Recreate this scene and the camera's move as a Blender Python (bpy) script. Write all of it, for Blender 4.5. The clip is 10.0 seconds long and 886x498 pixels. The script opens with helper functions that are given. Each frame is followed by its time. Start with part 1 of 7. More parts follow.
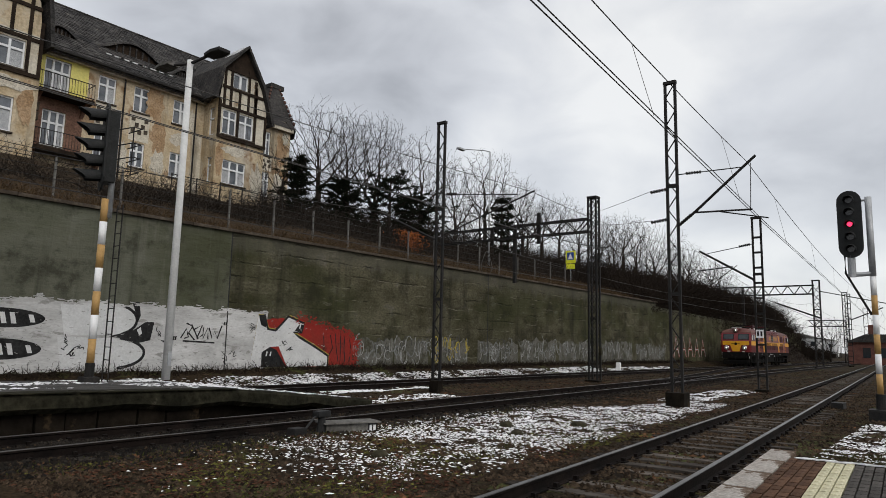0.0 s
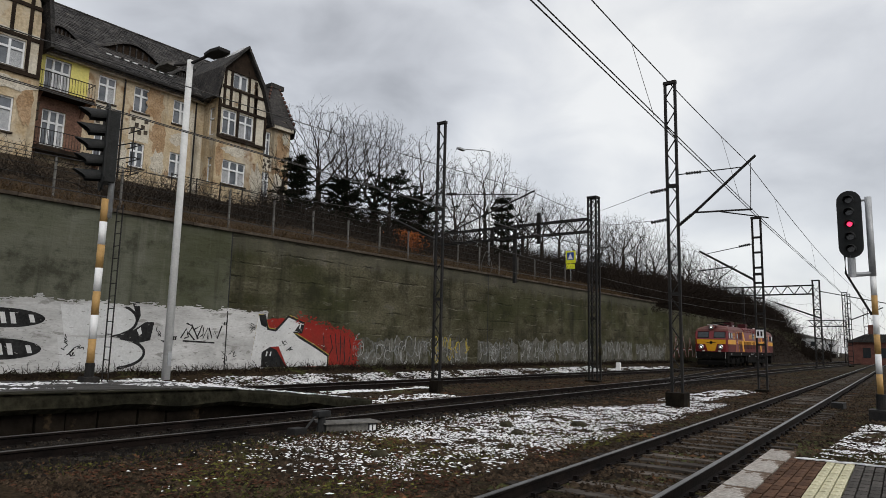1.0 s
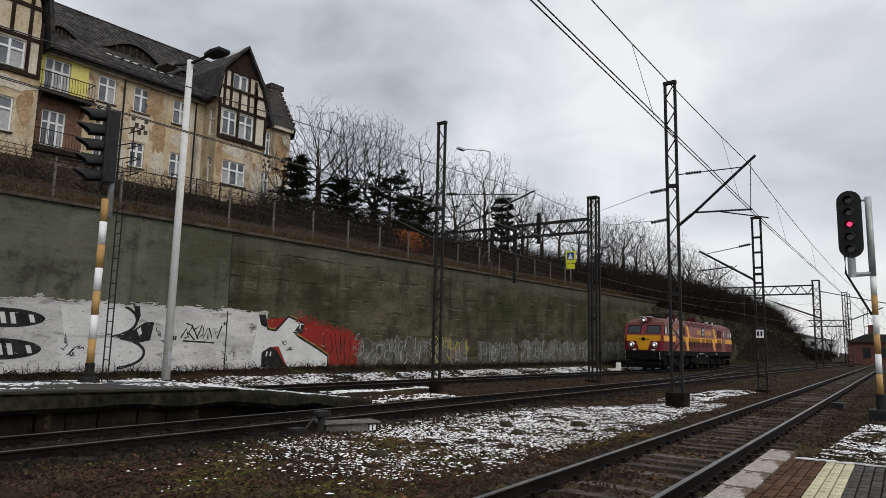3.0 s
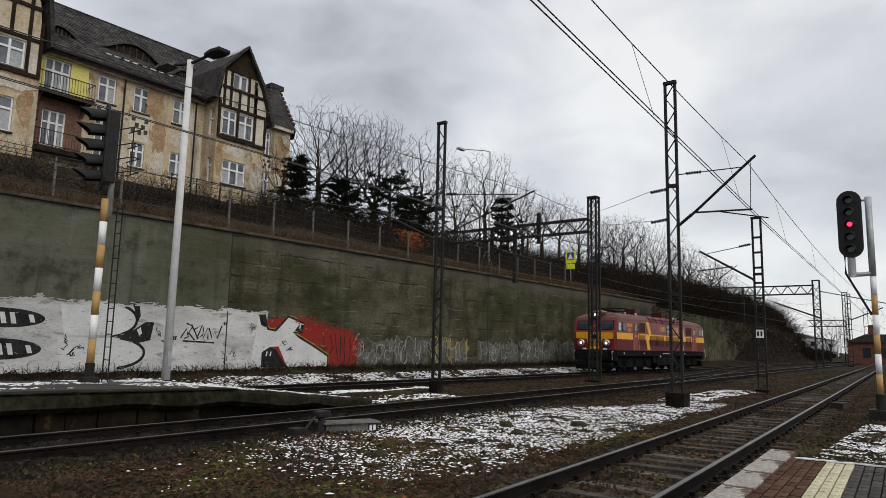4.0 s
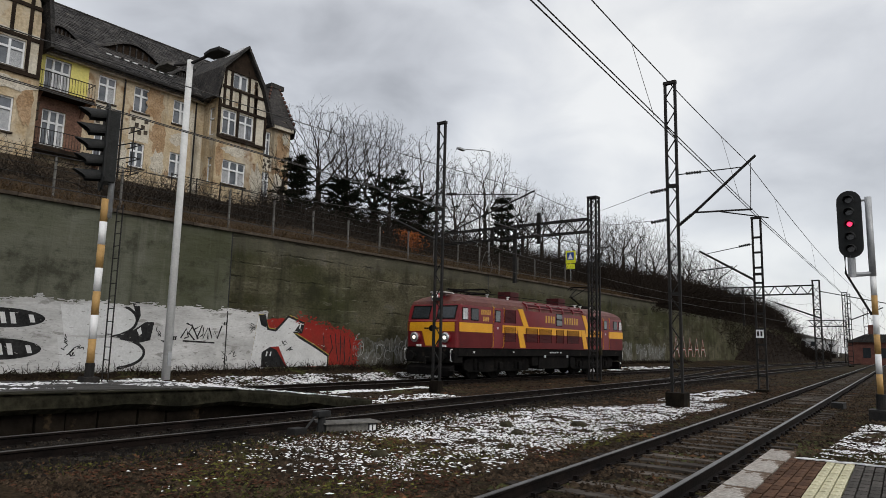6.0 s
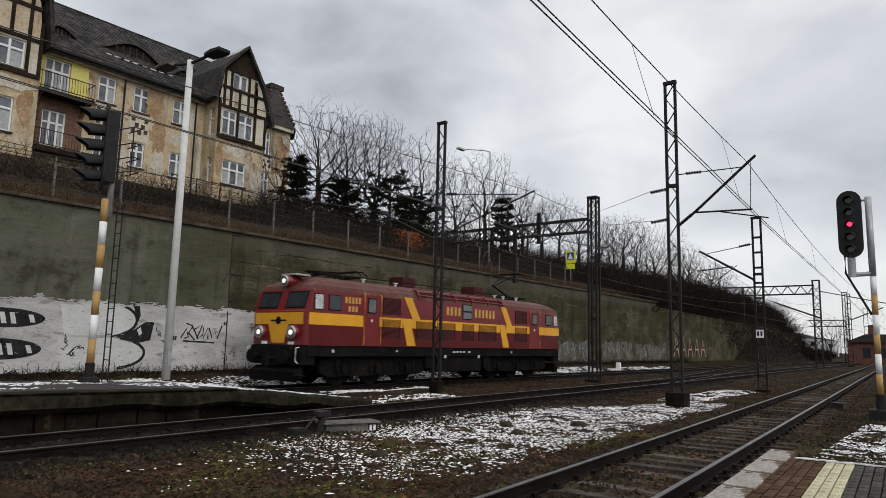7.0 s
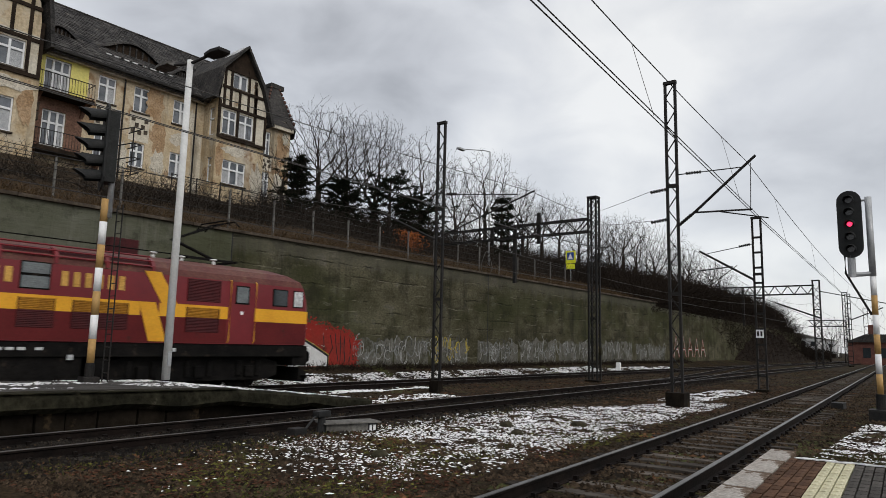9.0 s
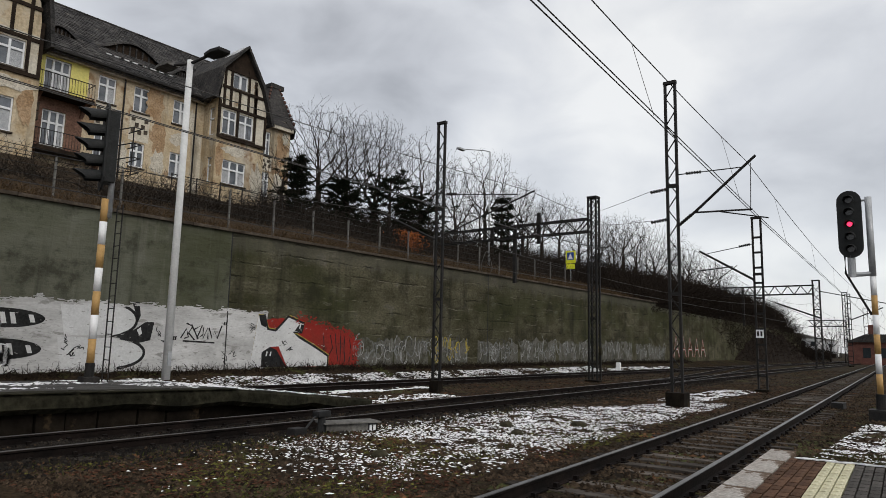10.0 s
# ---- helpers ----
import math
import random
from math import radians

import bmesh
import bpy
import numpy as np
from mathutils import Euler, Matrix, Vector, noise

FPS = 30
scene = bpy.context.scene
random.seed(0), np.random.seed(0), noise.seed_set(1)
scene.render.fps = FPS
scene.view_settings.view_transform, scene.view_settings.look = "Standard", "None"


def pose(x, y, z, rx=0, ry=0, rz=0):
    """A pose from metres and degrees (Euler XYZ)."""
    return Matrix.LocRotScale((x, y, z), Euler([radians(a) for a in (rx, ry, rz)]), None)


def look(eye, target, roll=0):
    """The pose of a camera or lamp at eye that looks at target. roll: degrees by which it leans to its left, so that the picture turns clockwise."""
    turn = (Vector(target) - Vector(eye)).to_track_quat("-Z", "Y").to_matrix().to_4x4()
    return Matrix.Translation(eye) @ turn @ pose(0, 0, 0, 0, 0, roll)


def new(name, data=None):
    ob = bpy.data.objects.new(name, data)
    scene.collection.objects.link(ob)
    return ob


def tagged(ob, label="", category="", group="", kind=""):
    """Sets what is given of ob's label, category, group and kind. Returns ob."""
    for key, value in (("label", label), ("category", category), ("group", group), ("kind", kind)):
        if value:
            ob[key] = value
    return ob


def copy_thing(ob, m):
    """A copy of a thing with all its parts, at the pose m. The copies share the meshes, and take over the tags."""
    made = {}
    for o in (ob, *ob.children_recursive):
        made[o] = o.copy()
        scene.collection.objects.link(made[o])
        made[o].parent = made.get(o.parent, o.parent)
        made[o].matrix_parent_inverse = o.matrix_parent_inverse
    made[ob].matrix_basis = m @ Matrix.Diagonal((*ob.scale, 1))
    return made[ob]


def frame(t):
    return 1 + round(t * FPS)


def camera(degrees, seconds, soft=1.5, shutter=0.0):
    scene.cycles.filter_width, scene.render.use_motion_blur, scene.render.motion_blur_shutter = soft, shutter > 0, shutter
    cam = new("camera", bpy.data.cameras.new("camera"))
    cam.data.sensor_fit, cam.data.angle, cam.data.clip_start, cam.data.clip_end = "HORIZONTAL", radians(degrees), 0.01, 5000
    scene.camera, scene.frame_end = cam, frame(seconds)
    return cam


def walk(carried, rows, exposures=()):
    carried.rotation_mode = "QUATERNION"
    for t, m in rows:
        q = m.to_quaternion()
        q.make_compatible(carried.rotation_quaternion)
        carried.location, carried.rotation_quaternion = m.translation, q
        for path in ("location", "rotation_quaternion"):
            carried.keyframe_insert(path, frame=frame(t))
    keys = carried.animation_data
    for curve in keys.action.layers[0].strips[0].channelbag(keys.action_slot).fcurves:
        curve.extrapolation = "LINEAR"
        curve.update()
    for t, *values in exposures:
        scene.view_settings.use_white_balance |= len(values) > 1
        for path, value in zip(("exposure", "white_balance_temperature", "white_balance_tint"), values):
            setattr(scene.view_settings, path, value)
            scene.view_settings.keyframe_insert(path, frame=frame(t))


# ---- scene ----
# ---------------- camera ----------------
cam = camera(66.54, 10.0, soft=0.7, shutter=0.25)
CAM = Matrix.Translation((0, 0, 1.616)) @ Matrix.Rotation(radians(37.968 - 90), 4, "Z") @ Matrix.Rotation(radians(97.981), 4, "X") @ Matrix.Rotation(radians(1.3147), 4, "Z")
walk(cam, [(0.0, CAM), (10.0, CAM)], exposures=[(0.0, 0.0), (10.0, 0.0)])

# ---------------- sky and sun ----------------
SUN_WAY = Vector((-0.25, -0.75, 0.62)).normalized()     # soft light from behind the camera, through the cloud
THIN_WAY = Vector((0.846, 0.442, 0.297))               # where the cloud is thinnest
GAP_WAY = Vector((0.930, 0.090, 0.357))                # a bluish gap in the cloud


def build_world():
    w = bpy.data.worlds.new("overcast")
    scene.world = w
    w.use_nodes = True
    nt = w.node_tree
    nt.nodes.clear()
    n, l = nt.nodes.new, nt.links.new
    out, bg, add = n("ShaderNodeOutputWorld"), n("ShaderNodeBackground"), n("ShaderNodeAddShader")
    sky = n("ShaderNodeTexSky")
    sky.sky_type, sky.sun_disc, sky.sun_elevation, sky.sun_rotation = "NISHITA", False, radians(38), radians(198)
    sbg = n("ShaderNodeBackground")
    sbg.inputs["Strength"].default_value = 0.02
    l(sky.outputs[0], sbg.inputs["Color"])
    tc, mp = n("ShaderNodeTexCoord"), n("ShaderNodeMapping")
    mp.inputs["Scale"].default_value = (1.0, 1.0, 1.7)
    mp.inputs["Location"].default_value = (1.7, 4.4, 0.2)
    l(tc.outputs["Generated"], mp.inputs["Vector"])
    big, small = n("ShaderNodeTexNoise"), n("ShaderNodeTexNoise")
    for nd, sc, det in ((big, 2.3, 3.5), (small, 6.0, 5.0)):
        nd.inputs["Scale"].default_value, nd.inputs["Detail"].default_value, nd.inputs["Roughness"].default_value = sc, det, 0.5
        nd.inputs["Distortion"].default_value = 0.35
        l(mp.outputs[0], nd.inputs["Vector"])
    mix = n("ShaderNodeMix")
    mix.inputs[0].default_value = 0.38
    l(big.outputs["Fac"], mix.inputs[2])
    l(small.outputs["Fac"], mix.inputs[3])
    # the cloud thins out and brightens round one direction, a bluish gap opens beside it, and a denser bank lies higher up
    def lobe(way, lo, hi, amount):
        dot, near = n("ShaderNodeVectorMath"), n("ShaderNodeMapRange")
        dot.operation = "DOT_PRODUCT"
        dot.inputs[1].default_value = way
        l(tc.outputs["Generated"], dot.inputs[0])
        near.interpolation_type = "SMOOTHERSTEP"
        near.inputs[1].default_value, near.inputs[2].default_value, near.inputs[3].default_value, near.inputs[4].default_value = lo, hi, 0.0, amount
        l(dot.outputs["Value"], near.inputs[0])
        return near.outputs[0]

    def add_up(a, b):
        m = n("ShaderNodeMath")
        l(a, m.inputs[0])
        l(b, m.inputs[1])
        return m.outputs[0]
    sep, bank = n("ShaderNodeSeparateXYZ"), n("ShaderNodeMapRange")
    l(tc.outputs["Generated"], sep.inputs[0])
    bank.interpolation_type = "SMOOTHSTEP"
    bank.inputs[1].default_value, bank.inputs[2].default_value, bank.inputs[3].default_value, bank.inputs[4].default_value = 0.22, 0.46, 0.045, 0.005
    l(sep.outputs["Z"], bank.inputs[0])
    total = add_up(add_up(add_up(mix.outputs[0], lobe(THIN_WAY, 0.96, 1.0, 0.14)), bank.outputs[0]), lobe(GAP_WAY, 0.90, 1.0, 0.06))
    ramp = n("ShaderNodeValToRGB")
    el = ramp.color_ramp.elements
    el[0].position, el[0].color = 0.34, (0.36, 0.365, 0.38, 1)
    el[1].position, el[1].color = 0.72, (0.90, 0.90, 0.89, 1)
    e = el.new(0.47)
    e.color = (0.55, 0.56, 0.585, 1)
    e = el.new(0.58)
    e.color = (0.70, 0.712, 0.735, 1)
    l(total, ramp.inputs[0])
    l(ramp.outputs[0], bg.inputs["Color"])
    # an overcast sky is brighter overhead than near the horizon
    high = n("ShaderNodeMapRange")
    high.inputs[1].default_value, high.inputs[2].default_value, high.inputs[3].default_value, high.inputs[4].default_value = 0.45, 1.0, 0.92, 1.7
    l(sep.outputs["Z"], high.inputs[0])
    l(high.outputs[0], bg.inputs["Strength"])
    l(bg.outputs[0], add.inputs[0])
    l(sbg.outputs[0], add.inputs[1])
    l(add.outputs[0], out.inputs["Surface"])


build_world()
sun = new("sun", bpy.data.lights.new("sun", "SUN"))
sun.data.energy, sun.data.angle, sun.data.color = 1.25, radians(40), (1.0, 0.95, 0.87)
sun.matrix_world = look(tuple(SUN_WAY * 60), (0, 0, 0))

# ---------------- materials ----------------
def mat(name, c1, c2, scale=2.0, rough=0.85, bump=0.25, fine=30.0, metal=0.0, spots=None, spot_at=0.62, spot_scale=1.2, stretch=(1, 1, 1), grain=0.35, emit=0.0, vary=0.0):
    m = bpy.data.materials.new(name)
    m.use_nodes = True
    nt = m.node_tree
    n, l = nt.nodes.new, nt.links.new
    b = nt.nodes["Principled BSDF"]
    b.inputs["Roughness"].default_value, b.inputs["Metallic"].default_value = rough, metal
    b.inputs["Specular IOR Level"].default_value = 0.06 if rough >= 0.8 else 0.22 if rough >= 0.5 else 0.5
    tc, mp = n("ShaderNodeTexCoord"), n("ShaderNodeMapping")
    mp.inputs["Scale"].default_value = stretch
    l(tc.outputs["Object"], mp.inputs["Vector"])

    def noise_node(sc, det=4.0):
        t = n("ShaderNodeTexNoise")
        t.inputs["Scale"].default_value, t.inputs["Detail"].default_value, t.inputs["Roughness"].default_value = sc, det, 0.62
        l(mp.outputs[0], t.inputs["Vector"])
        return t.outputs["Fac"]

    def ramp(src, a, z):
        r = n("ShaderNodeMapRange")
        r.inputs[1].default_value, r.inputs[2].default_value = a, z
        l(src, r.inputs[0])
        return r.outputs[0]

    def mixc(fac, a, z, blend="MIX"):
        x = n("ShaderNodeMix")
        x.data_type, x.blend_type = "RGBA", blend
        for sock, v in ((x.inputs[0], fac), (x.inputs[6], a), (x.inputs[7], z)):
            if hasattr(v, "links"):
                l(v, sock)
            elif isinstance(v, tuple):
                sock.default_value = (*v, 1)
            else:
                sock.default_value = v
        return x.outputs[2]

    col = mixc(ramp(noise_node(scale), 0.35, 0.65), c1, c2)
    if spots:
        col = mixc(ramp(noise_node(spot_scale, 6), spot_at, spot_at + 0.06), col, spots)
    f = noise_node(fine, 3)
    g = n("ShaderNodeMapRange")
    g.inputs[1].default_value, g.inputs[2].default_value = 0.3, 0.7
    g.inputs[3].default_value, g.inputs[4].default_value = 1 - grain, 1 + grain
    l(f, g.inputs[0])
    col = mixc(1.0, col, g.outputs[0], "MULTIPLY")
    if vary:
        oi, v = n("ShaderNodeObjectInfo"), n("ShaderNodeMapRange")
        v.inputs[3].default_value, v.inputs[4].default_value = 1 - vary, 1 + vary
        l(oi.outputs["Random"], v.inputs[0])
        col = mixc(1.0, col, v.outputs[0], "MULTIPLY")
    l(col, b.inputs["Base Color"])
    if bump:
        bp = n("ShaderNodeBump")
        bp.inputs["Strength"].default_value, bp.inputs["Distance"].default_value = bump, 0.02
        l(f, bp.inputs["Height"])
        l(bp.outputs[0], b.inputs["Normal"])
    if emit:
        b.inputs["Emission Color"].default_value = (*c1, 1)
        b.inputs["Emission Strength"].default_value = emit
    return m


def island(m, amount=0.35):
    """Vary a joined mesh piece by piece."""
    nt = m.node_tree
    b = nt.nodes["Principled BSDF"]
    src = b.inputs["Base Color"].links[0].from_socket
    g, r, x = nt.nodes.new("ShaderNodeNewGeometry"), nt.nodes.new("ShaderNodeMapRange"), nt.nodes.new("ShaderNodeMix")
    r.inputs[3].default_value, r.inputs[4].default_value = 1 - amount, 1 + amount
    nt.links.new(g.outputs["Random Per Island"], r.inputs[0])
    x.data_type, x.blend_type = "RGBA", "MULTIPLY"
    x.inputs[0].default_value = 1
    nt.links.new(src, x.inputs[6])
    nt.links.new(r.outputs[0], x.inputs[7])
    nt.links.new(x.outputs[2], b.inputs["Base Color"])
    return m


M_GROUND = mat("gravel_soil", (0.010, 0.007, 0.004), (0.030, 0.020, 0.011), 0.8, 0.95, 0.9, 14, spots=(0.040, 0.042, 0.014), spot_at=0.56, spot_scale=0.6, grain=0.7)
M_STONE = island(mat("ballast_stone", (0.019, 0.014, 0.009), (0.050, 0.034, 0.022), 1.0, 0.9, 0.4, 25, spots=(0.10, 0.048, 0.024)), 0.75)
M_OILY = island(mat("oily_ballast", (0.007, 0.006, 0.005), (0.018, 0.015, 0.012), 1.0, 0.8, 0.4, 25), 0.6)
M_MOSSY = island(mat("mossy_stone", (0.05, 0.052, 0.012), (0.085, 0.078, 0.022), 1.0, 0.95, 0.4, 25), 0.6)
M_SNOW = mat("snow", (0.64, 0.64, 0.65), (0.76, 0.76, 0.76), 3, 0.7, 0.3, 20, grain=0.06)
M_COPING = mat("coping_concrete", (0.045, 0.036, 0.028), (0.10, 0.082, 0.065), 1.2, 0.95, 0.5, 12)
M_PLAT = mat("platform_concrete", (0.022, 0.020, 0.012), (0.052, 0.046, 0.030), 1.0, 0.95, 0.7, 10, spots=(0.10, 0.088, 0.066), spot_at=0.63, spot_scale=2.0)
M_ASPH = mat("platform_asphalt", (0.04, 0.038, 0.036), (0.07, 0.066, 0.062), 1.5, 0.85, 0.4, 40)
M_SLOPE = mat("dead_grass_slope", (0.018, 0.0125, 0.008), (0.044, 0.031, 0.019), 0.7, 1.0, 0.9, 10, spots=(0.026, 0.023, 0.015), grain=0.6)
M_IRON = mat("dark_steel", (0.010, 0.010, 0.010), (0.022, 0.019, 0.017), 2.0, 0.7, 0.2, 30, spots=(0.04, 0.024, 0.016), spot_at=0.64)
M_GALV = mat("galvanised_steel", (0.30, 0.31, 0.32), (0.42, 0.43, 0.44), 3.0, 0.5, 0.1, 30, metal=0.3, grain=0.1)
M_WIRE = mat("cable", (0.03, 0.03, 0.03), (0.05, 0.045, 0.04), 3.0, 0.5, 0)
# rail steel set near-black: the shade on the rail sides is in the colour
M_RAIL = mat("rail_steel", (0.007, 0.006, 0.0055), (0.018, 0.013, 0.011), 2.0, 0.8, 0.2, 25, metal=0.3)
M_RAILTOP = mat("rail_head", (0.10, 0.095, 0.09), (0.16, 0.155, 0.15), 2.0, 0.42, 0.05, 30, metal=0.9, grain=0.1)
M_RAILDULL = mat("dull_rail_head", (0.07, 0.064, 0.06), (0.12, 0.112, 0.105), 2.0, 0.5, 0.1, 30, metal=0.85, grain=0.2)
M_SLEEPER = mat("sleeper_timber", (0.026, 0.021, 0.017), (0.085, 0.073, 0.062), 3.0, 0.9, 0.5, 14, stretch=(1, 0.25, 1), vary=0.35)
M_SLEEPER_OILY = mat("oily_sleeper", (0.014, 0.012, 0.010), (0.034, 0.028, 0.023), 3.0, 0.85, 0.5, 14, vary=0.3)
M_TWIG = mat("bark", (0.018, 0.015, 0.012), (0.042, 0.034, 0.028), 4.0, 0.95, 0)
M_BRAMBLE = mat("bramble_twigs", (0.011, 0.0085, 0.007), (0.027, 0.020, 0.015), 2.0, 0.95, 0)
M_DRY = island(mat("dry_weeds", (0.045, 0.029, 0.016), (0.095, 0.064, 0.036), 2.0, 0.95, 0), 0.5)
M_PINE = island(mat("pine_needles", (0.010, 0.015, 0.009), (0.026, 0.032, 0.020), 2.0, 0.9, 0), 0.4)
M_WHITE = mat("white_paint", (0.72, 0.72, 0.72), (0.80, 0.80, 0.80), 3, 0.6, 0.1, 20, grain=0.06)
M_OCHRE = mat("ochre_paint", (0.36, 0.215, 0.075), (0.45, 0.28, 0.11), 3, 0.6, 0.1, 20, grain=0.1)
M_BLACK = mat("black_paint", (0.012, 0.012, 0.012), (0.022, 0.022, 0.022), 3, 0.55, 0.1, 20)

def wall_material():
    """Old concrete poured in courses: blotched olive algae, dark runs, pale scuffs, and a smoother grey-green stretch of newer render."""
    m = mat("wall_concrete", (0.036, 0.033, 0.018), (0.102, 0.094, 0.062), 0.55, 0.95, 0.0, 9, spots=(0.105, 0.098, 0.076), spot_at=0.61, spot_scale=1.1, stretch=(0.8, 1, 1.3), grain=0.35)
    nt = m.node_tree
    n, l = nt.nodes.new, nt.links.new
    b = nt.nodes["Principled BSDF"]
    src = b.inputs["Base Color"].links[0].from_socket
    tc = n("ShaderNodeTexCoord")
    sep = n("ShaderNodeSeparateXYZ")
    l(tc.outputs["Object"], sep.inputs[0])

    def tex(scale, sc, det, rough=0.6):
        mp, t = n("ShaderNodeMapping"), n("ShaderNodeTexNoise")
        mp.inputs["Scale"].default_value = scale
        l(tc.outputs["Object"], mp.inputs["Vector"])
        l(mp.outputs[0], t.inputs["Vector"])
        t.inputs["Scale"].default_value, t.inputs["Detail"].default_value, t.inputs["Roughness"].default_value = sc, det, rough
        return t.outputs["Fac"]

    def span(v, lo, hi, a=0.0, z=1.0):
        r = n("ShaderNodeMapRange")
        r.inputs[1].default_value, r.inputs[2].default_value, r.inputs[3].default_value, r.inputs[4].default_value = lo, hi, a, z
        l(v, r.inputs[0])
        return r.outputs[0]

    def calc(op, a, c):
        q = n("ShaderNodeMath")
        q.operation = op
        for sock, v in ((q.inputs[0], a), (q.inputs[1], c)):
            if hasattr(v, "links"):
                l(v, sock)
            else:
                sock.default_value = v
        return q.outputs[0]

    def over(src, fac, col):
        x = n("ShaderNodeMix")
        x.data_type = "RGBA"
        l(fac, x.inputs[0])
        l(src, x.inputs[6])
        x.inputs[7].default_value = (*col, 1)
        return x.outputs[2]
    # the smoother stretch ends at a joint
    smooth = span(sep.outputs["X"], 15.80, 15.86, 1.0, 0.0)
    rough_part = calc("SUBTRACT", 1.0, smooth)
    src = over(src, calc("MULTIPLY", smooth, span(tex((0.5, 1, 0.4), 1.0, 6), 0.3, 0.6, 0.55, 0.95)), (0.118, 0.122, 0.094))
    src = over(src, span(tex((0.16, 1, 0.35), 1.0, 5), 0.45, 0.62, 0.0, 0.66), (0.042, 0.046, 0.020))                      # broad algae
    src = over(src, span(tex((0.45, 1, 0.5), 1.3, 8, 0.7), 0.52, 0.62, 0.0, 0.6), (0.020, 0.019, 0.013))                    # sooty blotches
    src = over(src, span(tex((1.3, 1, 0.10), 1.0, 6), 0.52, 0.68, 0.0, 0.7), (0.022, 0.021, 0.014))                         # dark vertical runs
    src = over(src, calc("MULTIPLY", smooth, span(tex((1.1, 1, 0.16), 1.2, 6), 0.54, 0.66, 0.0, 0.5)), (0.165, 0.165, 0.135))   # pale washed runs
    top = calc("ADD", sep.outputs["Z"], calc("MULTIPLY", tex((1.6, 1, 0.2), 1.0, 5), 1.6))
    src = over(src, calc("MULTIPLY", span(top, 5.75, 6.2, 0.0, 0.4), rough_part), (0.105, 0.10, 0.082))                    # paler washed strip under the coping
    src = over(src, calc("MULTIPLY", span(tex((0.7, 1, 2.4), 1.4, 8, 0.75), 0.60, 0.66, 0.0, 0.55), rough_part), (0.15, 0.138, 0.105))   # scuffs
    # joints between the pours, every half metre, wavering and broken
    wave = calc("ADD", sep.outputs["Z"], calc("MULTIPLY", tex((0.6, 1, 0.6), 1.6, 8, 0.65), 0.40))
    line = span(calc("PINGPONG", wave, 0.27), 0.010, 0.050, 1.0, 0.0)
    gone = span(tex((0.5, 1, 1.6), 1.3, 8, 0.7), 0.50, 0.60, 0.0, 0.75)
    crack = calc("MULTIPLY", calc("MULTIPLY", line, gone), rough_part)
    src = over(src, crack, (0.012, 0.012, 0.009))
    lip = span(calc("PINGPONG", calc("ADD", wave, 0.05), 0.27), 0.010, 0.026, 1.0, 0.0)
    src = over(src, calc("MULTIPLY", calc("MULTIPLY", lip, span(tex((0.6, 1, 1.6), 1.0, 7), 0.54, 0.62, 0.0, 0.6)), rough_part), (0.19, 0.178, 0.135))
    l(src, b.inputs["Base Color"])
    bp, bq = n("ShaderNodeBump"), n("ShaderNodeBump")
    bp.inputs["Strength"].default_value, bp.inputs["Distance"].default_value = 0.7, 0.06
    bq.inputs["Strength"].default_value, bq.inputs["Distance"].default_value = 0.5, 0.02
    l(calc("SUBTRACT", tex((0.6, 1, 2.6), 1.5, 7, 0.65), calc("MULTIPLY", crack, 0.6)), bp.inputs["Height"])
    l(tex((1, 1, 1), 14.0, 4), bq.inputs["Height"])
    l(bp.outputs[0], bq.inputs["Normal"])
    l(bq.outputs[0], b.inputs["Normal"])
    return m


M_CONC = wall_material()

# ---------------- mesh helpers ----------------
def obj(name, bm, material, parent=None, label="", category="", group="", kind="", smooth=False):
    me = bpy.data.meshes.new(name)
    bm.to_mesh(me)
    bm.free()
    for m in material if isinstance(material, (list, tuple)) else [material]:
        me.materials.append(m)
    if smooth:
        me.shade_smooth()
    ob = new(name, me)
    if parent:
        ob.parent = parent
    return tagged(ob, label, category, group, kind)


def part(name, bm, material, parent, label="", smooth=False):
    return obj(name, bm, material, parent, label, smooth=smooth)


def thing(name, loc, label, category, group="", kind=""):
    e = new(name)
    e.location = loc
    return tagged(e, label, category, group, kind)


def pydata(name, verts, faces, material, parent=None, label="", category="", kind="", group=""):
    me = bpy.data.meshes.new(name)
    me.from_pydata(verts, [], faces)
    me.update()
    me.materials.append(material)
    ob = new(name, me)
    if parent:
        ob.parent = parent
    return tagged(ob, label, category, group, kind)


def box(bm, x0, x1, y0, y1, z0, z1, bevel=0.0, mi=0):
    v = [bm.verts.new(p) for p in ((x0, y0, z0), (x1, y0, z0), (x1, y1, z0), (x0, y1, z0), (x0, y0, z1), (x1, y0, z1), (x1, y1, z1), (x0, y1, z1))]
    fs = [bm.faces.new([v[i] for i in q]) for q in ((3, 2, 1, 0), (4, 5, 6, 7), (0, 1, 5, 4), (1, 2, 6, 5), (2, 3, 7, 6), (3, 0, 4, 7))]
    for f in fs:
        f.material_index = mi
    if bevel:
        bmesh.ops.bevel(bm, geom=list({e for f in fs for e in f.edges}), offset=bevel, segments=2, profile=0.7, affect="EDGES")
    return bm


